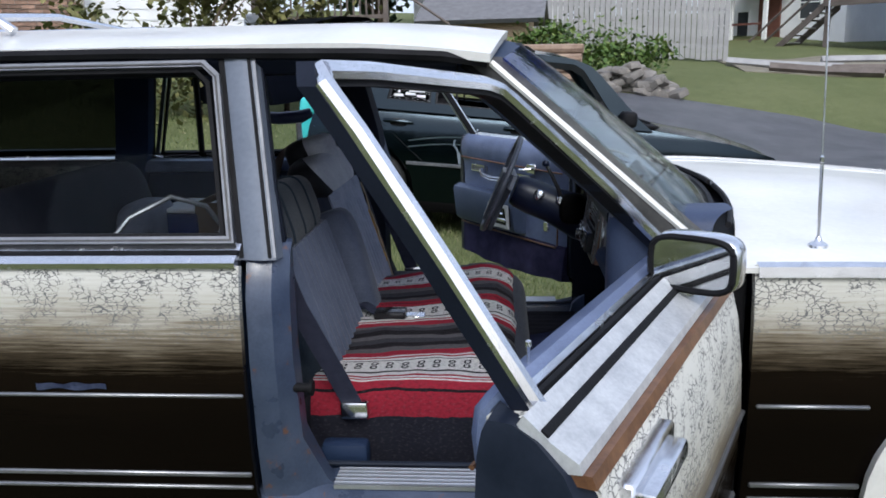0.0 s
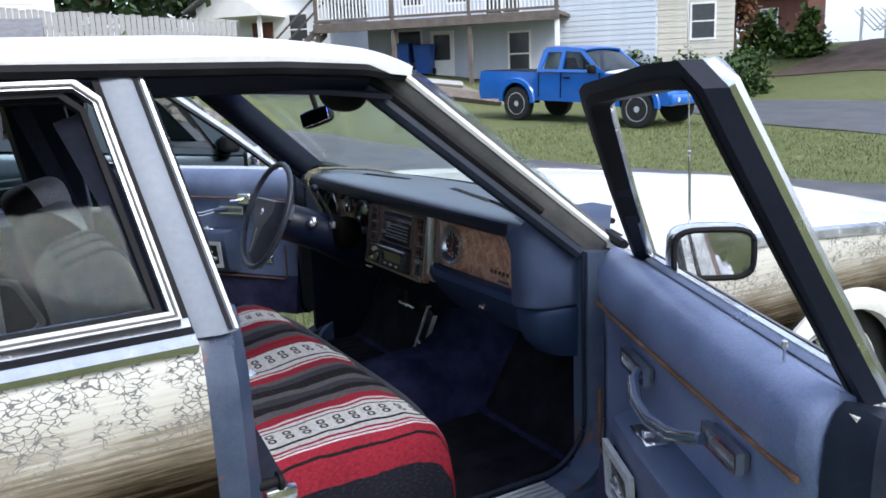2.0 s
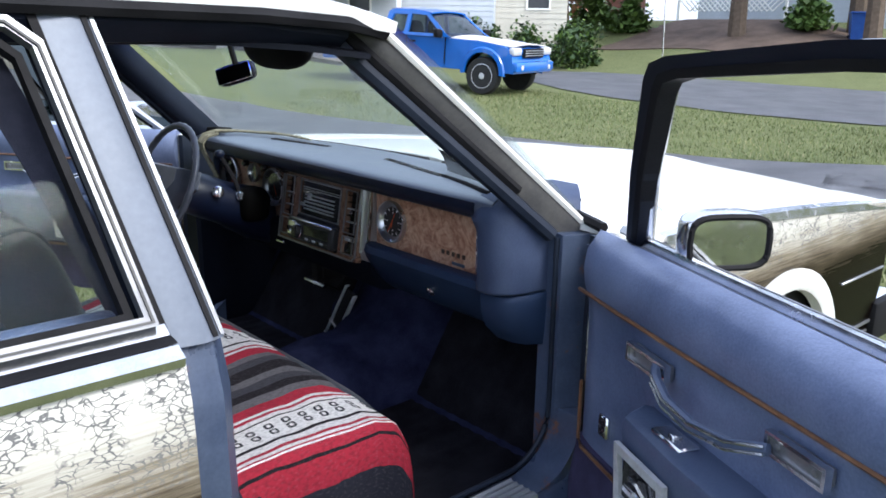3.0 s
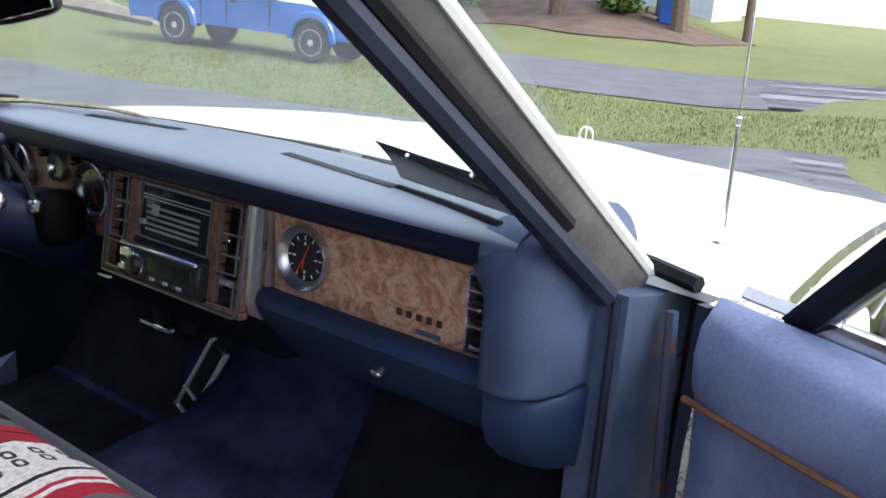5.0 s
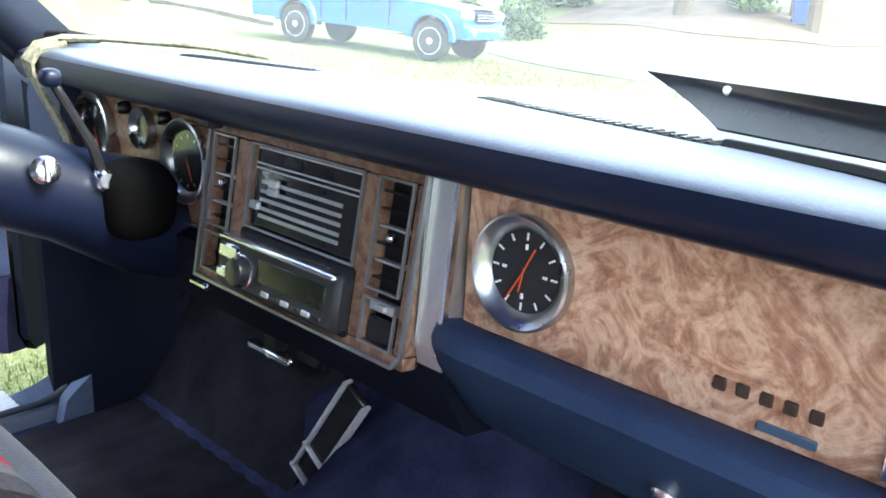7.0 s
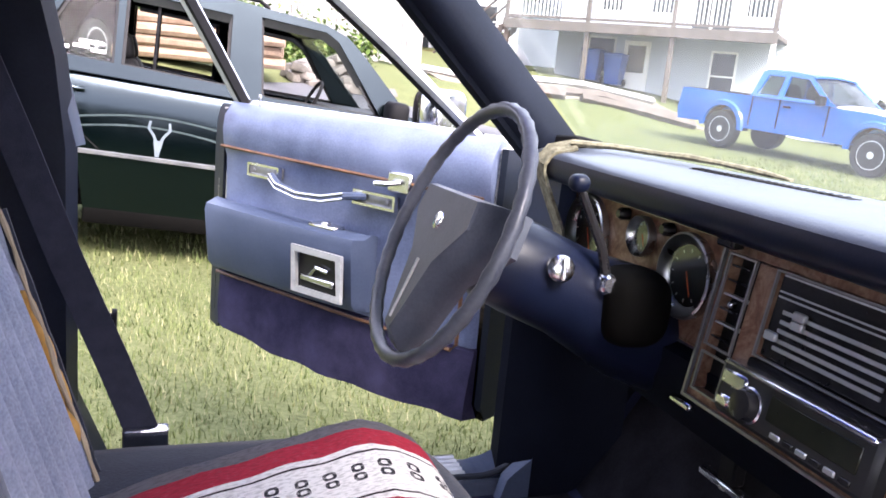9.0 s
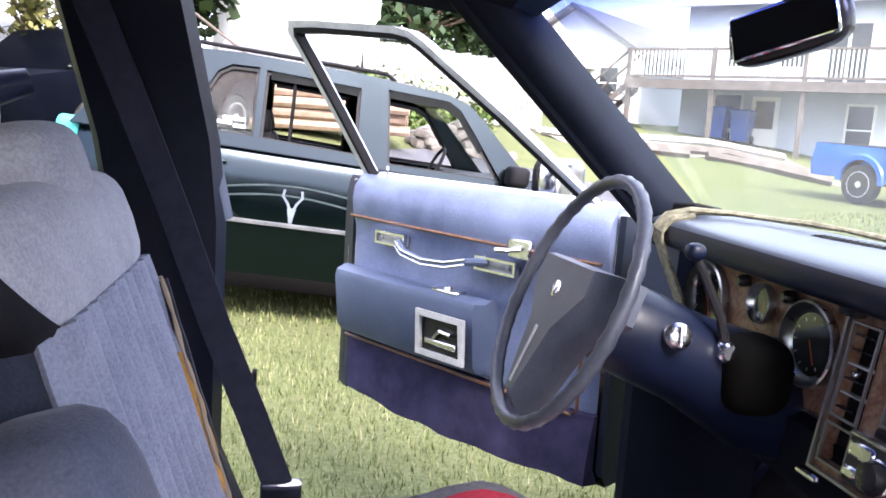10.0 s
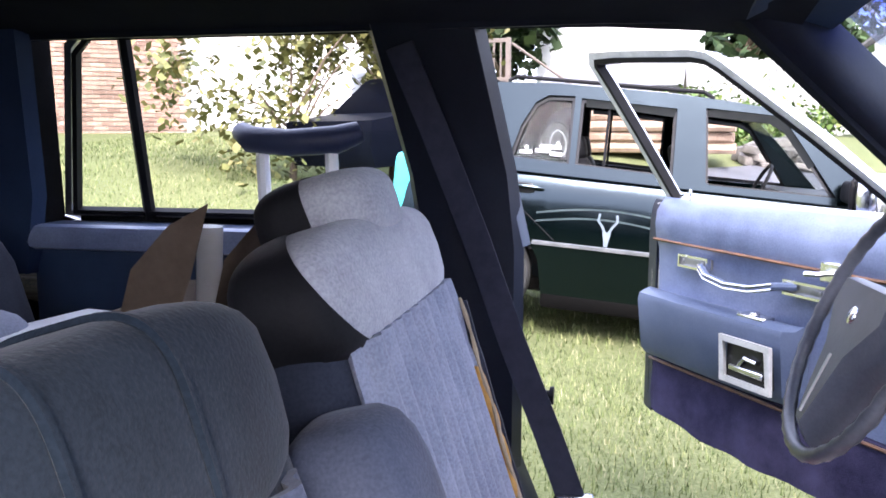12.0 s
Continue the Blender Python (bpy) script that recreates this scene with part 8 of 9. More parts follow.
    box(bm, -1.27, -1.15, -0.80, 0.80, 0.55, 0.70, 0.03, 2)
    part("bumper", bm, CHROME, v)
    bm = B()
    box(bm, -1.10, 0.58, -0.80, 0.80, 1.105, 1.135, 0.005, 1)
    part("bed_rail", bm, BLACK, v)
    bm = B()
    loft(bm, [[(0.66, -0.74, 1.12), (0.66, 0.74, 1.12), (0.69, 0.74, 1.12), (0.69, -0.74, 1.12)], [(0.76, -0.62, 1.62), (0.76, 0.62, 1.62), (0.79, 0.62, 1.62), (0.79, -0.62, 1.62)]])
    part("rear_glass", bm, TINT, v)
    for y in (-0.38, 0.38):
        bm = B()
        cushion(bm, (0, 0, 0.25), (0.08, 0.24, 0.34), 0.5, 14, 8, Matrix.Translation((1.25, y, 0.85)) @ pose(0, 0, 0, 0, -12, 0))
        part("seat", bm, BLACK, v)
    return v


pickup()


# ---- houses and yard ----
SIDING = mat("pale_blue_siding", (0.42, 0.46, 0.52), (0.52, 0.56, 0.62), 0.6, 0, 1.5, 40, 0.05)
SIDINGWHITE = mat("white_siding", (0.68, 0.69, 0.70), (0.78, 0.79, 0.80), 0.6, 0, 1.5, 40, 0.05)
BEIGE = mat("beige_block_wall", (0.46, 0.44, 0.38), (0.58, 0.56, 0.49), 0.8, 0, 1.5, 30, 0.2)
SHINGLE = mat("grey_shingles", (0.12, 0.12, 0.13), (0.19, 0.19, 0.2), 0.9, 0, 6, 40, 0.5)
DECKWOOD = mat("weathered_deck_wood", (0.085, 0.07, 0.062), (0.16, 0.135, 0.12), 0.85, 0, 3, 40, 0.2)
WINDOWDARK = mat("dark_window_glass", (0.03, 0.035, 0.04), (0.06, 0.065, 0.07), 0.08, 0, 1, 5, 0.0)
TRIMWHITE = mat("white_trim_paint", (0.72, 0.72, 0.71), (0.8, 0.8, 0.79), 0.5, 0, 3, 40, 0.05)
FENCEWOOD = mat("grey_fence_wood", (0.23, 0.23, 0.235), (0.36, 0.355, 0.35), 0.9, 0, 3, 50, 0.3)
REDBROWN = mat("red_brown_wood", (0.10, 0.04, 0.03), (0.16, 0.07, 0.05), 0.8, 0, 4, 40, 0.2)
BINBLUE = mat("blue_bin_plastic", (0.02, 0.07, 0.28), (0.03, 0.10, 0.36), 0.45, 0, 4, 60, 0.05)


def boards(parent, width, z0, z1, y, material, pitch=0.18, name="siding_board"):
    """Lapped siding boards over a wall face at local y."""
    n = int((z1 - z0) / pitch)
    me = None
    for k in range(n):
        if me is None:
            bm = B()
            loft(bm, [[(x, 0.0, 0.0), (x, -0.022, 0.0), (x, -0.006, pitch + 0.01), (x, 0.0, pitch + 0.01)] for x in (0, width)])
            ob = part(name, bm, material, parent, "", Matrix.Translation((0, y, z0)))
            me = ob.data
        else:
            shared(name, me, parent, Matrix.Translation((0, y, z0 + pitch * k)))


def window(parent, x, z, w, h, y, name="window"):
    bm = B()
    frame_bar(bm, [(x, y - 0.03, z), (x + w, y - 0.03, z), (x + w, y - 0.03, z + h), (x, y - 0.03, z + h)], 0.07, 0.06, (0, 1, 0))
    fr = part(name, bm, TRIMWHITE, parent)
    bm = B()
    box(bm, x + 0.06, x + w - 0.06, y - 0.012, y + 0.01, z + 0.06, z + h - 0.06)
    part("pane", bm, WINDOWDARK, fr)
    bm = B()
    box(bm, x + 0.06, x + w - 0.06, y - 0.03, y - 0.0, z + h / 2 - 0.025, z + h / 2 + 0.025)
    part("sash_bar", bm, TRIMWHITE, fr)
    return fr


def deck_house():
    """Pale blue two-storey house with a raised deck; local x runs along the front, -y faces the lawn."""
    d = Vector((18.6 - 13.5, 20.9 - 26.3, 0))
    a = math.degrees(math.atan2(d.y, d.x))
    v = tagged(empty("blue_house", Matrix.Translation((13.4, 26.6, 0.75)) @ pose(0, 0, 0, 0, 0, a)), "pale blue sided house with a raised wooden deck", "house")
    bm = B()
    box(bm, 0, 10.5, 0, 7, -0.6, 5.4)
    part("wall", bm, SIDING, v)
    boards(v, 10.5, 0.0, 5.3, -0.003, SIDING)
    window(v, 1.15, 0.95, 1.0, 1.25, -0.02)
    bm = B()
    box(bm, 2.45, 3.35, -0.06, 0.0, 0.02, 2.1, 0.01, 1)
    dr = part("door", bm, TRIMWHITE, v, "white door with a glazed upper half")
    bm = B()
    box(bm, 2.60, 3.20, -0.075, -0.055, 1.05, 1.95)
    part("door_pane", bm, WINDOWDARK, dr)
    window(v, 5.35, 0.35, 0.85, 1.6, -0.02)
    for x in (1.4, 3.1, 6.2):
        window(v, x, 3.0, 0.9, 1.7, -0.02)
    bm = B()
    box(bm, 4.5, 5.9, -0.05, 0.0, 2.5, 4.5, 0.01, 1)
    sd = part("sliding_door", bm, TRIMWHITE, v)
    bm = B()
    box(bm, 4.6, 5.15, -0.065, -0.045, 2.6, 4.4)
    box(bm, 5.25, 5.8, -0.065, -0.045, 2.6, 4.4)
    part("door_pane", bm, WINDOWDARK, sd)
    bm = B()
    prism(bm, [(-0.6, 5.2), (3.5, 7.4), (7.6, 5.2), (7.5, 5.1), (3.5, 7.25), (-0.5, 5.1)], "x", -0.4, 10.9)
    part("roof", bm, SHINGLE, v)
    bm = B()
    box(bm, -0.4, 10.9, -0.62, -0.5, 5.0, 5.25)
    part("gutter", bm, TRIMWHITE, v)
    # deck
    bm = B()
    box(bm, -1.0, 7.6, -2.6, 0, 2.28, 2.42, 0.01, 1)
    dk = part("deck", bm, DECKWOOD, v, "weathered wooden deck on posts")
    bm = B()
    box(bm, -1.0, 7.6, -2.66, -2.60, 2.12, 2.42, 0.005, 1)
    part("deck_fascia", bm, DECKWOOD, dk)
    for x in (-0.9, 1.9, 4.6, 7.5):
        bm = B()
        box(bm, x - 0.07, x + 0.07, -2.55, -2.41, -0.6, 2.2, 0.005, 1)
        part("post", bm, DECKWOOD if x < 7 else TRIMWHITE, dk)
        bm = B()
        box(bm, x - 0.06, x + 0.06, -2.62, -2.50, 2.42, 3.42, 0.005, 1)
        part("rail_post", bm, DECKWOOD, dk)
    for z in (2.52, 3.36):
        bm = B()
        box(bm, -1.0, 7.6, -2.60, -2.53, z - 0.04, z + 0.04, 0.005, 1)
        part("rail", bm, DECKWOOD, dk)
    bal = None
    for k in range(66):
        x = -0.93 + 0.13 * k
        if bal is None:
            bm = B()
            box(bm, -0.02, 0.02, -0.02, 0.02, 0, 0.84)
            ob = part("baluster", bm, TRIMWHITE, dk, "", Matrix.Translation((x, -2.565, 2.52)))
            bal = ob.data
        else:
            shared("baluster", bal, dk, Matrix.Translation((x, -2.565, 2.52)))
    for x in (-0.97,):
        for z in (2.52, 3.36):
            bm = B()
            box(bm, x - 0.03, x + 0.03, -2.6, 0, z - 0.04, z + 0.04, 0.005, 1)
            part("rail", bm, DECKWOOD, dk)
    # stairs down to the left
    for k in range(10):
        bm = B()
        box(bm, -1.25 - 0.26 * k, -0.97 - 0.26 * k, -2.5, -1.5, 2.16 - 0.23 * k, 2.20 - 0.23 * k, 0.005, 1)
        part("stair_tread", bm, TRIMWHITE if k % 2 else DECKWOOD, dk)
    for y in (-2.52, -1.5):
        bm = B()
        loft(bm, [[(-1.0, y - 0.03, 2.3), (-1.0, y + 0.03, 2.3), (-1.0, y + 0.03, 2.05), (-1.0, y - 0.03, 2.05)], [(-3.6, y - 0.03, 0.1), (-3.6, y + 0.03, 0.1), (-3.6, y + 0.03, -0.15), (-3.6, y - 0.03, -0.15)]])
        part("stringer", bm, DECKWOOD, dk)
        bm = B()
        tube(bm, [(-1.0, y, 3.3), (-3.6, y, 1.1)], 0.04, 6)
        part("hand_rail", bm, DECKWOOD, dk)
    # gabled wing with a porch
    bm = B()
    prism(bm, [(-8.2, -0.6), (-2.2, -0.6), (-2.2, 3.6), (-5.2, 5.4), (-8.2, 3.6)], "y", 1.5, 9.0)
    wing = part("gabled_wing", bm, SIDINGWHITE, v, "white gabled wing with a small porch")
    for side_sign in (-1, 1):
        bm = B()
        loft(bm, [[(-5.2 + side_sign * q, y, z) for q, z in ((-0.05 * 0, 5.62), (3.4, 3.52), (3.45, 3.40), (0, 5.45))] for y in (1.1, 9.3)])
        part("roof", bm, SHINGLE, wing)
    for x in (-7.6, -6.6):
        window(wing, x, 1.3, 0.6, 1.1, 1.49)
    window(wing, -4.0, 1.9, 0.9, 1.3, 1.49)
    bm = B()
    box(bm, -5.9, -4.4, -0.2, 1.5, 0.0, 0.9, 0.01, 1)
    part("porch_floor", bm, REDBROWN, wing)
    for x in (-5.85, -4.45):
        bm = B()
        box(bm, x - 0.07, x + 0.07, -0.15, -0.01, -0.3, 3.2, 0.005, 1)
        part("porch_post", bm, TRIMWHITE, wing)
    bm = B()
    prism(bm, [(-6.2, 3.15), (-5.15, 3.95), (-4.1, 3.15), (-4.1, 3.05), (-6.2, 3.05)], "y", -0.5, 1.5)
    part("porch_roof", bm, TRIMWHITE, wing)
    bm = B()
    box(bm, -5.6, -4.7, 1.40, 1.5, 0.9, 2.9, 0.01, 1)
    part("porch_door", bm, REDBROWN, wing)
    for y in (-0.1,):
        for z in (1.2, 1.8):
            bm = B()
            box(bm, -5.8, -4.4, y - 0.03, y + 0.03, z - 0.04, z + 0.04)
            part("porch_rail", bm, REDBROWN, wing)
    bm = B()
    box(bm, -7.9, -7.2, 0.8, 1.4, -0.2, 0.8, 0.04, 2)
    part("air_unit", bm, GREYPLASTIC, wing, "grey air-conditioning unit")
    return v


deck_house()


def bin_at(x, y, rot, lid):
    v = tagged(empty("wheelie_bin", Matrix.Translation((x, y, ground_z(x, y))) @ pose(0, 0, 0, 0, 0, rot)), "royal blue wheeled rubbish bin beside the house", "bin", "bins")
    bm = B()
    loft(bm, [[(-a, -b, z), (a, -b, z), (a, b, z), (-a, b, z)] for a, b, z in ((0.24, 0.28, 0.05), (0.31, 0.36, 1.0))])
    part("body", bm, BINBLUE, v)
    bm = B()
    box(bm, -0.34, 0.34, -0.40, 0.40, 1.0, 1.08, 0.03, 2)
    part("lid", bm, BINBLUE, v)
    for s in (-1, 1):
        bm = B()
        lathe(bm, [(0.12, -0.03), (0.12, 0.03)], Matrix.Translation((s * 0.28, 0.26, 0.12)) @ pose(0, 0, 0, 0, 90, 0), 14)
        part("wheel", bm, BLACK, v)


bin_at(14.05, 25.05, -45, 0)
bin_at(14.62, 24.5, -48, 0)


def beige_house():
    v = tagged(empty("beige_house", Matrix.Translation((19.9, 22.4, 0.6)) @ pose(0, 0, 0, 0, 0, -48)), "beige house with white-framed windows behind shrubs", "house")
    bm = B()
    box(bm, 0, 5.6, 0, 8, -0.8, 4.6)
    part("wall", bm, BEIGE, v)
    boards(v, 5.6, 0.0, 4.5, -0.003, BEIGE, 0.2, "block_course")
    window(v, 4.1, 1.5, 0.9, 1.3, -0.02)
    bm = B()
    box(bm, 1.7, 2.15, -0.35, 0.0, -0.5, 4.8, 0.02, 1)
    part("chimney", bm, mat("tan_wood", (0.22, 0.13, 0.06), (0.32, 0.2, 0.1), 0.8), v)
    bm = B()
    prism(bm, [(-0.7, 4.5), (4, 6.8), (8.7, 4.5), (8.6, 4.4), (4, 6.65), (-0.6, 4.4)], "x", -0.5, 6.1)
    part("roof", bm, SHINGLE, v)


beige_house()


def leafy(name, label, cat, c, size, n, leaf, cols, trunk=None, seed=1, group=""):
    """A crown or bush of many small leaves in uneven clumps, with a limbed trunk when asked."""
    v = tagged(empty(name, Matrix.Translation(c)), label, cat, group)
    rng = np.random.default_rng(seed)
    if trunk:
        bm = B()
        h, r = trunk
        tube(bm, [(0, 0, -0.1), (0.03 * h, 0.02 * h, h * 0.4), (-0.02 * h, 0.0, h)], [r, r * 0.8, r * 0.4], 8)
        for k in range(7):
            a = rng.uniform(0, 6.28)
            z0 = h * rng.uniform(0.35, 0.9)
            e = (size[0] * 0.7 * math.cos(a), size[1] * 0.7 * math.sin(a), z0 + size[2] * rng.uniform(0.3, 0.9))
            tube(bm, [(0, 0, z0), (e[0] * 0.5, e[1] * 0.5, z0 + (e[2] - z0) * 0.6), e], [r * 0.4, r * 0.25, r * 0.08], 6)
        part("trunk", bm, mat(name + "_bark", (0.07, 0.05, 0.035), (0.13, 0.10, 0.075), 0.9, 0, 8, 60, 0.6), v)
    zc = trunk[0] + size[2] * 0.35 if trunk else size[2] * 0.5
    k = max(6, n // 260)
    cc = rng.normal(0, 0.42, (k, 3)) * np.array(size) + np.array((0, 0, zc))
    cc[:, 2] = np.maximum(cc[:, 2], 0.08 * size[2] if not trunk else trunk[0] * 0.5)
    which = rng.integers(0, k, n)
    spread = rng.uniform(0.12, 0.3, k)[which][:, None] * np.array(size)
    P = cc[which] + rng.normal(0, 1, (n, 3)) * spread
    P[:, 2] = np.maximum(P[:, 2], 0.02)
    A, T = rng.uniform(0, 6.28, n), rng.uniform(-1.2, 1.2, n)
    L = leaf * rng.uniform(0.6, 1.4, n)
    d = np.stack((np.cos(A) * np.cos(T), np.sin(A) * np.cos(T), np.sin(T)), 1) * L[:, None]
    e = np.stack((-np.sin(A), np.cos(A), rng.uniform(-0.5, 0.5, n)), 1) * (L * 0.38)[:, None]
    V = np.stack((P - d * 0.5, P + e, P + d * 0.5, P - e), 1)
    me = bpy.data.meshes.new(name + "_leaves")
    me.from_pydata(V.reshape(-1, 3).tolist(), [], np.arange(4 * n).reshape(-1, 4).tolist())
    mt, nt, bs = tree(name + "_leaf")
    ge = nt.nodes.new("ShaderNodeNewGeometry")
    nt.links.new(ramp(nt, ge.outputs["Random Per Island"], [(i / (len(cols) - 1), q) for i, q in enumerate(cols)]), bs.inputs["Base Color"])
    bs.inputs["Roughness"].default_value = 0.6
    bs.inputs["Transmission Weight"].default_value = 0.0
    bs.inputs["Specular IOR Level"].default_value = 0.3
    me.materials.append(mt)
    ob = new("crown" if trunk else "foliage", me)
    ob.parent = v
    return v


GREENS = [(0.03, 0.06, 0.012), (0.06, 0.11, 0.02), (0.10, 0.16, 0.035), (0.17, 0.21, 0.06)]
YELLOWS = [(0.05, 0.06, 0.018), (0.11, 0.115, 0.035), (0.18, 0.165, 0.06), (0.08, 0.095, 0.028)]
DARKGREENS = [(0.012, 0.03, 0.012), (0.025, 0.05, 0.018), (0.05, 0.085, 0.03)]
for i, (x, y, w, h) in enumerate([(0.4, 15.2, 0.9, 0.5), (1.8, 15.6, 1.1, 0.6), (3.1, 15.4, 1.0, 0.7), (1.0, 17.3, 1.2, 0.65), (2.9, 17.5, 1.3, 0.8), (-0.8, 17.0, 1.0, 0.45)]):
    leafy("shrub", "loose bright green shrub in the yard bank", "shrub", (x, y, ground_z(x, y) - 0.05), (w, 0.8, h), 1900, 0.11, GREENS, None, 10 + i, "yard shrubs")
leafy("small_tree", "small tree with thin yellowing leaves", "tree", (-4.0, 9.5, ground_z(-4.0, 9.5)), (1.3, 1.2, 1.6), 2000, 0.12, YELLOWS, (0.95, 0.06), 31)
leafy("small_tree", "young shrubby tree with yellow-green leaves", "tree", (-2.9, 10.4, ground_z(-2.9, 10.4)), (0.9, 0.9, 1.3), 1600, 0.13, YELLOWS, (1.3, 0.05), 32)
for i, (x, y, s, h) in enumerate([(-3.2, 23.5, 2.0, 4.5), (4.5, 30, 4.5, 6.5), (0.5, 34, 5, 7.0), (7.5, 37, 4, 7), (-9, 30, 5, 8)]):
    leafy("tall_tree", "dense dark green tree beyond the yard", "tree", (x, y, ground_z(x, y)), (s, s, h * 0.5), 3600, 0.42, DARKGREENS, (h * 0.45, 0.22), 40 + i, "yard trees")
for i, (x, y, w, h) in enumerate([(21.0, 17.9, 0.9, 0.9), (21.9, 16.9, 1.0, 1.0), (22.6, 18.6, 1.0, 0.9), (19.9, 18.9, 0.8, 1.0), (24.3, 17.9, 1.1, 1.1), (20.5, 19.4, 0.8, 1.3)]):
    leafy("foundation_shrub", "dark green shrub along the house wall", "shrub", (x, y, ground_z(x, y)), (w, w, h), 1300, 0.16, DARKGREENS + GREENS[1:3], None, 60 + i, "foundation shrubs")
leafy("brown_tree", "reddish-brown conifer beside the beige house", "tree", (25.2, 19.6, ground_z(25.2, 19.6)), (0.8, 0.8, 2.2), 2600, 0.22, [(0.12, 0.05, 0.03), (0.20, 0.09, 0.05), (0.06, 0.05, 0.02)], (2.4, 0.22), 71)


# shaded mulch bank, tall trunks and what stands behind them beyond the far lane
bm = B()
sheet(bm, lambda u, v: (u + 0.5 * math.sin(v * 0.9), v, ground_z(u + 0.5 * math.sin(v * 0.9), v) + 0.05 + 0.03 * noise.noise((u, v, 2))), span(27.2, 34.5, 16), span(8.5, 19.5, 18), 0.04)
tagged(part("mulch_bank", bm, mat("brown_bark_mulch", (0.05, 0.035, 0.026), (0.12, 0.085, 0.065), 0.95, 0, 1.5, 25, 0.8)), "brown bark mulch on the bank under the trees", "mulch bank", kind="structure")
for i, (x, y, r) in enumerate(((30.0, 15.0, 0.36), (31.5, 10.5, 0.36), (33.5, 11.9, 0.42), (36.0, 9.2, 0.18))):
    leafy("tall_trunked_tree", "tall tree with a thick bare grey-brown trunk", "tree", (x, y, ground_z(x, y)), (3.2, 3.2, 2.6), 2200, 0.34, DARKGREENS, (7.5, r), 80 + i, "trees on the bank")
for i, (x, y, w, h) in enumerate(((30.4, 22.4, 1.3, 1.15), (30.6, 20.0, 1.2, 1.2), (32.4, 13.4, 1.0, 0.7))):
    leafy("grassy_clump", "clump of long-leaved green ornamental grass", "shrub", (x, y, ground_z(x, y)), (w, 1.2, h), 1700, 0.30, GREENS[:3], None, 90 + i, "clumps on the bank")
lattice = tagged(empty("lattice_panel", Matrix.Translation((36.0, 20.9, ground_z(36.0, 20.0) + 0.45)) @ pose(0, 0, 0, 0, 0, -84)), "pale diagonal lattice screen under a porch", "lattice")
for d in (-1, 1):
    for k in range(17):
        bm = B()
        x = 0.25 * k
        tube(bm, [(x, 0.012 * d, 0.0), (x + d * 1.0, 0.012 * d, 1.0)], 0.035, 4)
        part("lath", bm, TRIMWHITE, lattice)
for x in (-0.6, 4.6):
    bm = B()
    box(bm, x - 0.06, x + 0.06, -0.06, 0.06, -0.6, 1.1, 0.01, 1)
    part("post", bm, TRIMWHITE, lattice)
bin_at(32.2, 11.35, -60, 0)


# weathered fence on the bank
fence = tagged(empty("board_fence"), "tall weathered grey board fence", "fence")
me = None
for k in range(58):
    x = -1.6 + 0.145 * k
    y = 21.9 - 0.10 * (x + 1.6)
    if me is None:
        bm = B()
        box(bm, -0.066, 0.066, -0.012, 0.012, 0, 1.75, 0.004, 1)
        ob = part("board", bm, FENCEWOOD, fence, "", Matrix.Translation((x, y, ground_z(x, y) + 0.05)))
        me = ob.data
    else:
        shared("board", me, fence, Matrix.Translation((x, y, ground_z(x, y) + 0.05 + 0.03 * random.uniform(-1, 1))))
for z in (0.4, 1.4):
    bm = B()
    tube(bm, [(-1.6, 21.95, ground_z(-1.6, 21.9) + z), (2.5, 21.55, ground_z(2.5, 21.5) + z), (6.7, 21.1, ground_z(6.7, 21.1) + z)], 0.05, 4)
    part("fence_rail", bm, FENCEWOOD, fence)

# stone pile, log stack, edging timbers
STONE = mat("grey_fieldstone", (0.11, 0.105, 0.10), (0.24, 0.23, 0.21), 0.85, 0, 5, 50, 0.6, vary=0.5)
pile = tagged(empty("stone_pile"), "heap of grey flat fieldstones beside the driveway", "stone pile")
stones = []
for q in range(4):
    bm = B()
    cushion(bm, (0, 0, 0), (0.22, 0.16, 0.085), 0.6, 10, 6, None, lambda p: p * (1 + 0.25 * noise.noise((p.x * 6 + q * 9, p.y * 6, p.z * 6))))
    stones.append(bm)
meshes = []
rng = random.Random(5)
for q, bm in enumerate(stones):
    ob = part("stone", bm, STONE, pile, "", Matrix.Translation((2.6 + 0.3 * q, 13.9, ground_z(2.6 + 0.3 * q, 13.9) + 0.05)))
    meshes.append(ob.data)
for k in range(70):
    x = 2.3 + 1.6 * rng.random()
    y = 13.6 + 0.9 * rng.random()
    lay = rng.choice((0, 0, 1, 2, 3)) * max(0, 1 - abs(x - 3.0) / 1.0)
    shared("stone", rng.choice(meshes), pile, Matrix.Translation((x, y, ground_z(x, y) + 0.06 + 0.13 * lay)) @ pose(0, 0, 0, rng.uniform(-20, 20), rng.uniform(-20, 20), rng.uniform(0, 360)))
logs = tagged(empty("timber_stack"), "stack of weathered logs and boards in the yard", "timber")
LOGWOOD = mat("weathered_log", (0.22, 0.15, 0.11), (0.38, 0.29, 0.22), 0.9, 0, 6, 60, 0.4, vary=0.35)
me = None
for k in range(26):
    row, i = divmod(k, 7)
    x0, y0 = -1.4, 13.4 + 0.16 * i
    m = Matrix.Translation((x0 + 0.1 * rng.random(), y0, ground_z(0.2, 13.4) + 0.12 + 0.17 * row)) @ pose(0, 0, 0, rng.uniform(0, 90), 0, -14 + rng.uniform(-2, 2))
    if me is None:
        bm = B()
        tube(bm, [(0, 0, 0), (1.4, 0.02, 0), (3.4, 0, 0)], [0.095, 0.09, 0.085], 8)
        ob = part("log", bm, LOGWOOD, logs, "", m)
        me = ob.data
    else:
        shared("log", me, logs, m)
edging = tagged(empty("edging_timbers"), "weathered edging timbers round the raised bed", "timber")
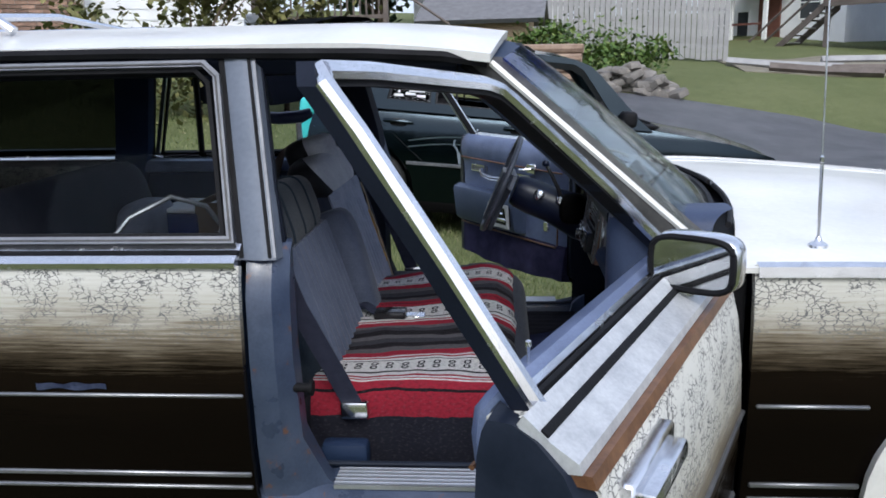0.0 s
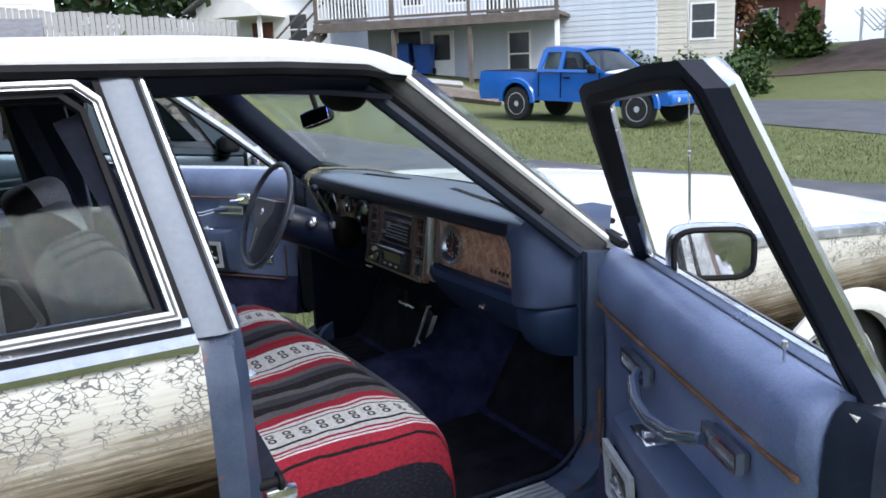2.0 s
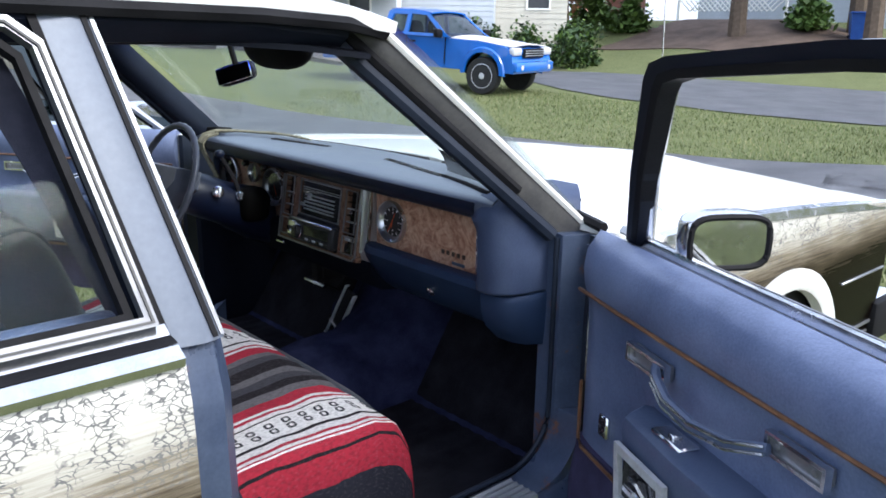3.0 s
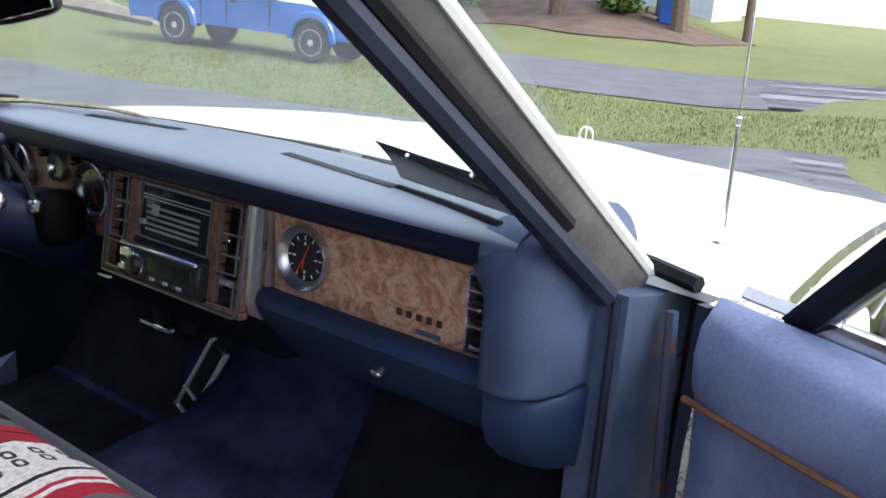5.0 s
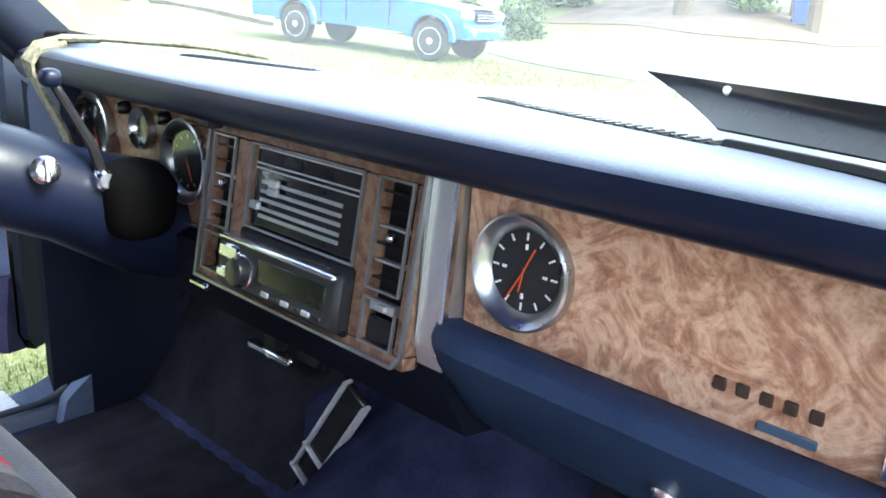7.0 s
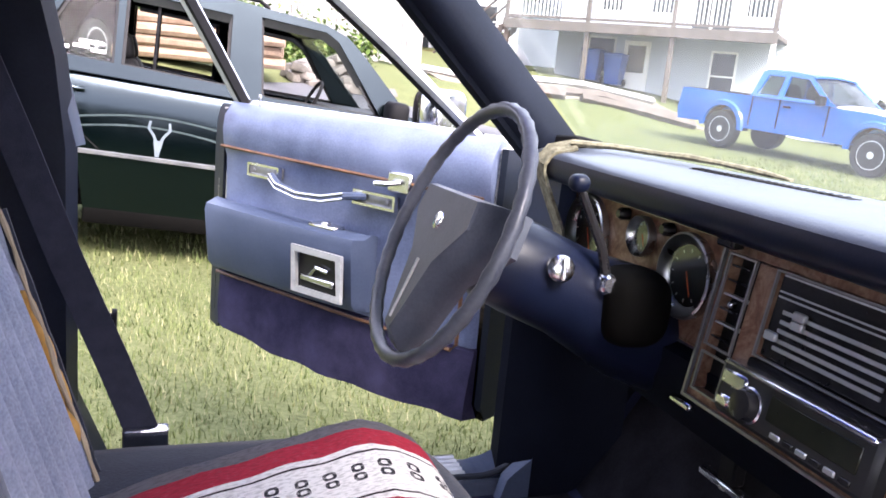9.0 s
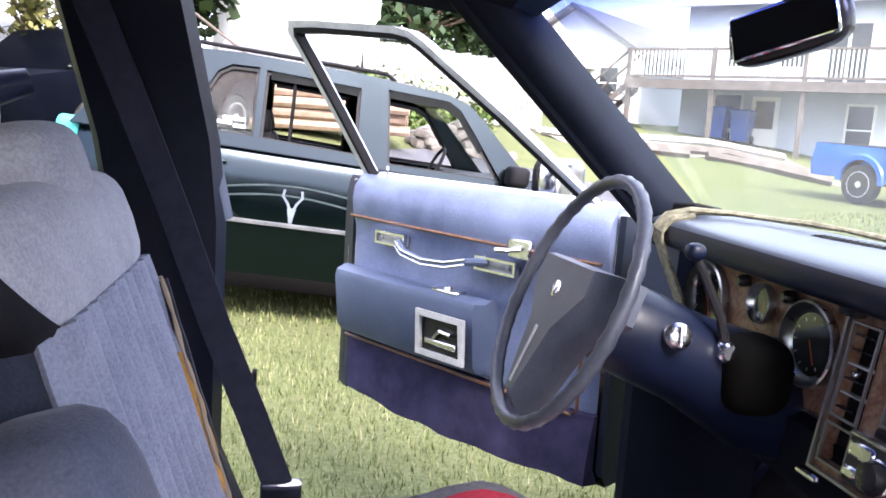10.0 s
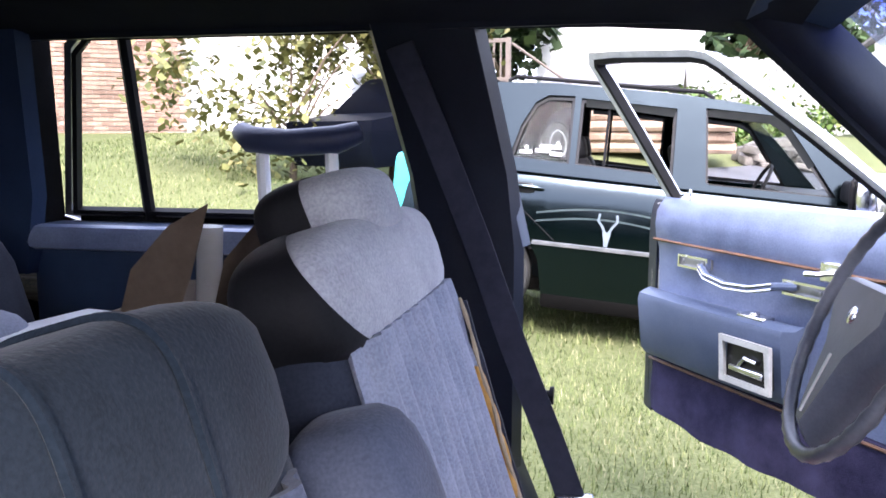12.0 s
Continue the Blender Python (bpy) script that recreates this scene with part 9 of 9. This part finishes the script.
for i, (x0, y0, x1, y1, dz) in enumerate([(6.4, 19.9, 9.0, 18.9, 0.10), (7.2, 18.9, 9.6, 18.0, 0.10), (8.6, 18.6, 13.0, 18.2, 0.12), (9.0, 20.4, 13.4, 20.0, 0.12), (10.0, 17.9, 13.2, 17.6, 0.10)]):
    bm = B()
    tube(bm, [(x0, y0, ground_z(x0, y0) + dz), ((x0 + x1) / 2, (y0 + y1) / 2, ground_z((x0 + x1) / 2, (y0 + y1) / 2) + dz), (x1, y1, ground_z(x1, y1) + dz)], 0.13, 4)
    part("timber", bm, DECKWOOD if i % 3 else FENCEWOOD, edging)
bm = B()
sheet(bm, lambda u, v: (u, v + 0.1 * (9 - u), ground_z(u, v + 0.1 * (9 - u)) + 0.03 + 0.05 * noise.noise((u, v, 1))), span(6.5, 14.0, 20), span(18.2, 22.5, 12), 0.03)
tagged(part("garden_bed", bm, mat("bare_soil", (0.13, 0.115, 0.085), (0.24, 0.22, 0.17), 0.95, 0, 2, 30, 0.8)), "bare weedy garden bed before the house", "garden bed", kind="structure")


# brick house with white garage front
def brick_house():
    a = math.degrees(math.atan2(1.05, 1.62))
    v = tagged(empty("brick_house", Matrix.Translation((-12.6, 8.75, 0.9)) @ pose(0, 0, 0, 0, 0, a)), "red and tan brick house corner with a white wing", "house")
    L = 6.65
    bm = B()
    box(bm, 0, L, 0.02, 8, -0.6, 4.2)
    part("wall", bm, mat("pale_mortar", (0.30, 0.28, 0.25), (0.38, 0.36, 0.33), 0.9, 0, 6, 80, 0.4), v)
    brick = mat("mixed_brick", (0.18, 0.112, 0.084), (0.35, 0.24, 0.185), 0.85, 0, 12, 90, 0.4, vary=0.6)
    bm = B()
    box(bm, 0.004, 0.206, -0.008, 0.05, 0.004, 0.064)
    me = None
    near, joined = 0, B()
    courses = 54
    for r in range(courses):
        for c in range(int(L / 0.212) + 1):
            x = c * 0.212 + (0.106 if r % 2 else 0)
            if x + 0.2 > L:
                continue
            z = -0.15 + 0.074 * r
            if x > L - 1.35 and r < 54 and near < 300:
                m = Matrix.Translation((x, 0, z))
                if me is None:
                    ob = part("brick", bm, brick, v, "", m)
                    me = ob.data
                else:
                    shared("brick", me, v, m)
                near += 1
            else:
                box(joined, x + 0.004, x + 0.206, -0.008, 0.05, z + 0.004, z + 0.064)
    far = brick.copy()
    far.name = "mixed_brick_joined"
    ge = far.node_tree.nodes.new("ShaderNodeNewGeometry")
    for n in far.node_tree.nodes:
        if n.bl_idname == "ShaderNodeObjectInfo":
            for lk in list(n.outputs["Random"].links):
                far.node_tree.links.new(ge.outputs["Random Per Island"], lk.to_socket)
    tagged(part("brickwork", joined, far, v), kind="stuff")
    bm = B()
    box(bm, L - 2.62, L - 2.28, -0.05, 0.0, 1.15, 2.75, 0.01, 1)
    shmat = mat("blue_grey_shutter", (0.22, 0.27, 0.34), (0.3, 0.35, 0.42), 0.6)
    sh = part("shutter", bm, shmat, v, "blue-grey louvred shutter")
    slat = None
    for k in range(14):
        at = Matrix.Translation((0, 0, 0.108 * k))
        if slat is None:
            bm = B()
            box(bm, L - 2.59, L - 2.31, -0.06, -0.045, 1.2, 1.28)
            slat = part("louvre", bm, shmat, sh, "", at).data
        else:
            shared("louvre", slat, sh, at)
    window(v, L - 3.8, 1.15, 1.15, 1.6, -0.02)
    bm = B()
    box(bm, L + 0.005, L + 3.2, 0.5, 7, -0.6, 4.0)
    part("white_wing", bm, SIDINGWHITE, v)
    boards(v, 3.2, 0.0, 3.9, 0.498, SIDINGWHITE, 0.2)
    for ob in [o for o in v.children if o.name.startswith("siding_board")]:
        ob.matrix_basis = Matrix.Translation((L + 0.005, 0, 0)) @ ob.matrix_basis
    bm = B()
    prism(bm, [(-0.6, 4.1), (4, 6.3), (8.6, 4.1), (8.5, 4.0), (4, 6.15), (-0.5, 4.0)], "x", -0.5, L + 3.6)
    part("roof", bm, SHINGLE, v)
    return v


brick_house()

# deck with lattice skirt, stairs and meter post behind the bank
bd = tagged(empty("back_deck", Matrix.Translation((-3.4, 15.6, ground_z(-3, 15.6))) @ pose(0, 0, 0, 0, 0, -4)), "weathered wooden back deck with white lattice skirt", "deck")
bm = B()
box(bm, -1.6, 1.5, 0, 2.5, 0.80, 0.92, 0.01, 1)
part("deck_floor", bm, DECKWOOD, bd)
bm = B()
for k in range(24):
    x = -1.6 + 0.13 * k
    for s in (-1, 1):
        x1 = x + s * 0.8
        if -1.65 < x1 < 1.55:
            loft(bm, [[(x - 0.018, -0.01 * s, 0.0), (x + 0.018, -0.01 * s, 0.0), (x + 0.018, -0.01 * s + 0.008, 0.0), (x - 0.018, -0.01 * s + 0.008, 0.0)], [(x1 - 0.018, -0.01 * s, 0.8), (x1 + 0.018, -0.01 * s, 0.8), (x1 + 0.018, -0.01 * s + 0.008, 0.8), (x1 - 0.018, -0.01 * s + 0.008, 0.8)]])
tagged(part("lattice", bm, TRIMWHITE, bd, "white crossed lattice skirt"), kind="stuff")
for x in (-1.55, 0.0, 1.45):
    bm = B()
    box(bm, x - 0.05, x + 0.05, -0.02, 0.08, 0.0, 1.85, 0.005, 1)
    part("deck_post", bm, DECKWOOD, bd)
for z in (1.05, 1.80):
    bm = B()
    box(bm, -1.6, 1.5, 0.0, 0.06, z - 0.04, z + 0.04, 0.005, 1)
    part("deck_rail", bm, DECKWOOD, bd)
me = None
for k in range(22):
    m = Matrix.Translation((-1.5 + 0.14 * k, 0.03, 1.05))
    if me is None:
        bm = B()
        box(bm, -0.018, 0.018, -0.018, 0.018, 0, 0.75)
        me = part("baluster", bm, DECKWOOD, bd, "", m).data
    else:
        shared("baluster", me, bd, m)
for k in range(5):
    bm = B()
    box(bm, 1.5 + 0.27 * k, 1.8 + 0.27 * k, 0.1, 1.1, 0.70 - 0.17 * k, 0.74 - 0.17 * k, 0.005, 1)
    part("stair_tread", bm, DECKWOOD, bd)
bm = B()
tube(bm, [(1.5, 0.1, 1.75), (2.8, 0.1, 0.85)], 0.03, 6)
tube(bm, [(2.8, 0.1, 0.85), (2.8, 0.1, 0.0)], 0.03, 6)
part("stair_rail", bm, DECKWOOD, bd)
mp = tagged(empty("meter_post", Matrix.Translation((-3.55, 11.2, ground_z(-3.55, 11.2)))), "grey galvanised utility post with a meter box", "utility post")
bm = B()
box(bm, -0.16, 0.16, -0.09, 0.09, 0.85, 1.50, 0.02, 2)
part("meter_box", bm, SATIN, mp)
bm = B()
tube(bm, [(0, 0.05, -0.2), (0, 0.05, 1.3)], 0.04, 8)
part("post", bm, SATIN, mp)


def plain_house(name, label, x, y, rot, w, d, h, wallmat):
    v = tagged(empty(name, Matrix.Translation((x, y, ground_z(x, y))) @ pose(0, 0, 0, 0, 0, rot)), label, "house")
    bm = B()
    box(bm, 0, w, 0, d, -0.6, h)
    part("wall", bm, wallmat, v)
    boards(v, w, 0.0, h - 0.1, -0.003, wallmat, 0.24)
    bm = B()
    prism(bm, [(-0.5, h - 0.1), (d / 2, h + d * 0.28), (d + 0.5, h - 0.1), (d + 0.4, h - 0.2), (d / 2, h + d * 0.28 - 0.15), (-0.4, h - 0.2)], "x", -0.4, w + 0.4)
    part("roof", bm, SHINGLE, v)
    for k in range(int(w / 2.2)):
        window(v, 0.7 + 2.2 * k, h - 1.9, 0.9, 1.2, -0.02)
    return v


plain_house("white_house", "bright white house beyond the fence", -2.4, 25.5, -3, 5.0, 7, 5.4, SIDINGWHITE)
plain_house("grey_house", "pale grey house under the trees beyond the lane", 38.2, 21.8, -84, 10.0, 7, 3.4, SIDING)
plain_house("red_shed", "dull red wooden shed beyond the lane", 35.5, 27.6, -70, 3.0, 3, 2.6, REDBROWN)
plain_house("tan_shed", "low tan wooden shed on the bank", -1.2, 18.8, -6, 2.4, 1.8, 1.0, mat("tan_boards", (0.42, 0.30, 0.19), (0.55, 0.42, 0.29), 0.8, 0, 3, 40, 0.2))

# low dark blue car behind the sport utility car
def saloon():
    v = tagged(empty("dark_blue_car", Matrix.Translation((-2.75, 9.75, 0.62)) @ pose(0, 0, 0, 0, -4, 58)), "dark blue car parked near the small tree", "car")
    bm = B()
    pts = [(-0.9, 0.30), (-1.0, 0.55), (-0.95, 0.86), (-0.3, 0.93), (0.2, 0.95), (2.2, 0.95), (3.2, 0.86), (3.35, 0.6), (3.3, 0.30)]
    hull(bm, outline(pts, (0.0, 2.6), 0.37), 0.85)
    part("body", bm, NAVYPAINT, v, "", None, 50)
    bm = B()
    loft(bm, [[(x, -w, z), (x, w, z)] for x, w, z in ((-0.3, 0.72, 0.93), (0.25, 0.60, 1.36), (0.8, 0.58, 1.42), (1.4, 0.60, 1.38), (2.2, 0.74, 0.94))], False, False)
    bmesh.ops.solidify(bm, geom=bm.faces[:], thickness=0.03)
    part("roof", bm, NAVYPAINT, v)
    for s in (-1, 1):
        bm = B()
        prism(bm, [(-0.2, 0.96), (2.05, 0.96), (1.4, 1.33), (0.35, 1.33)], "y", s * 0.62, s * 0.66)
        part("window", bm, TINT, v)
        alloy(v, 0.0, s * 0.76, 0.32, s)
        alloy(v, 2.6, s * 0.76, 0.32, s)


saloon()
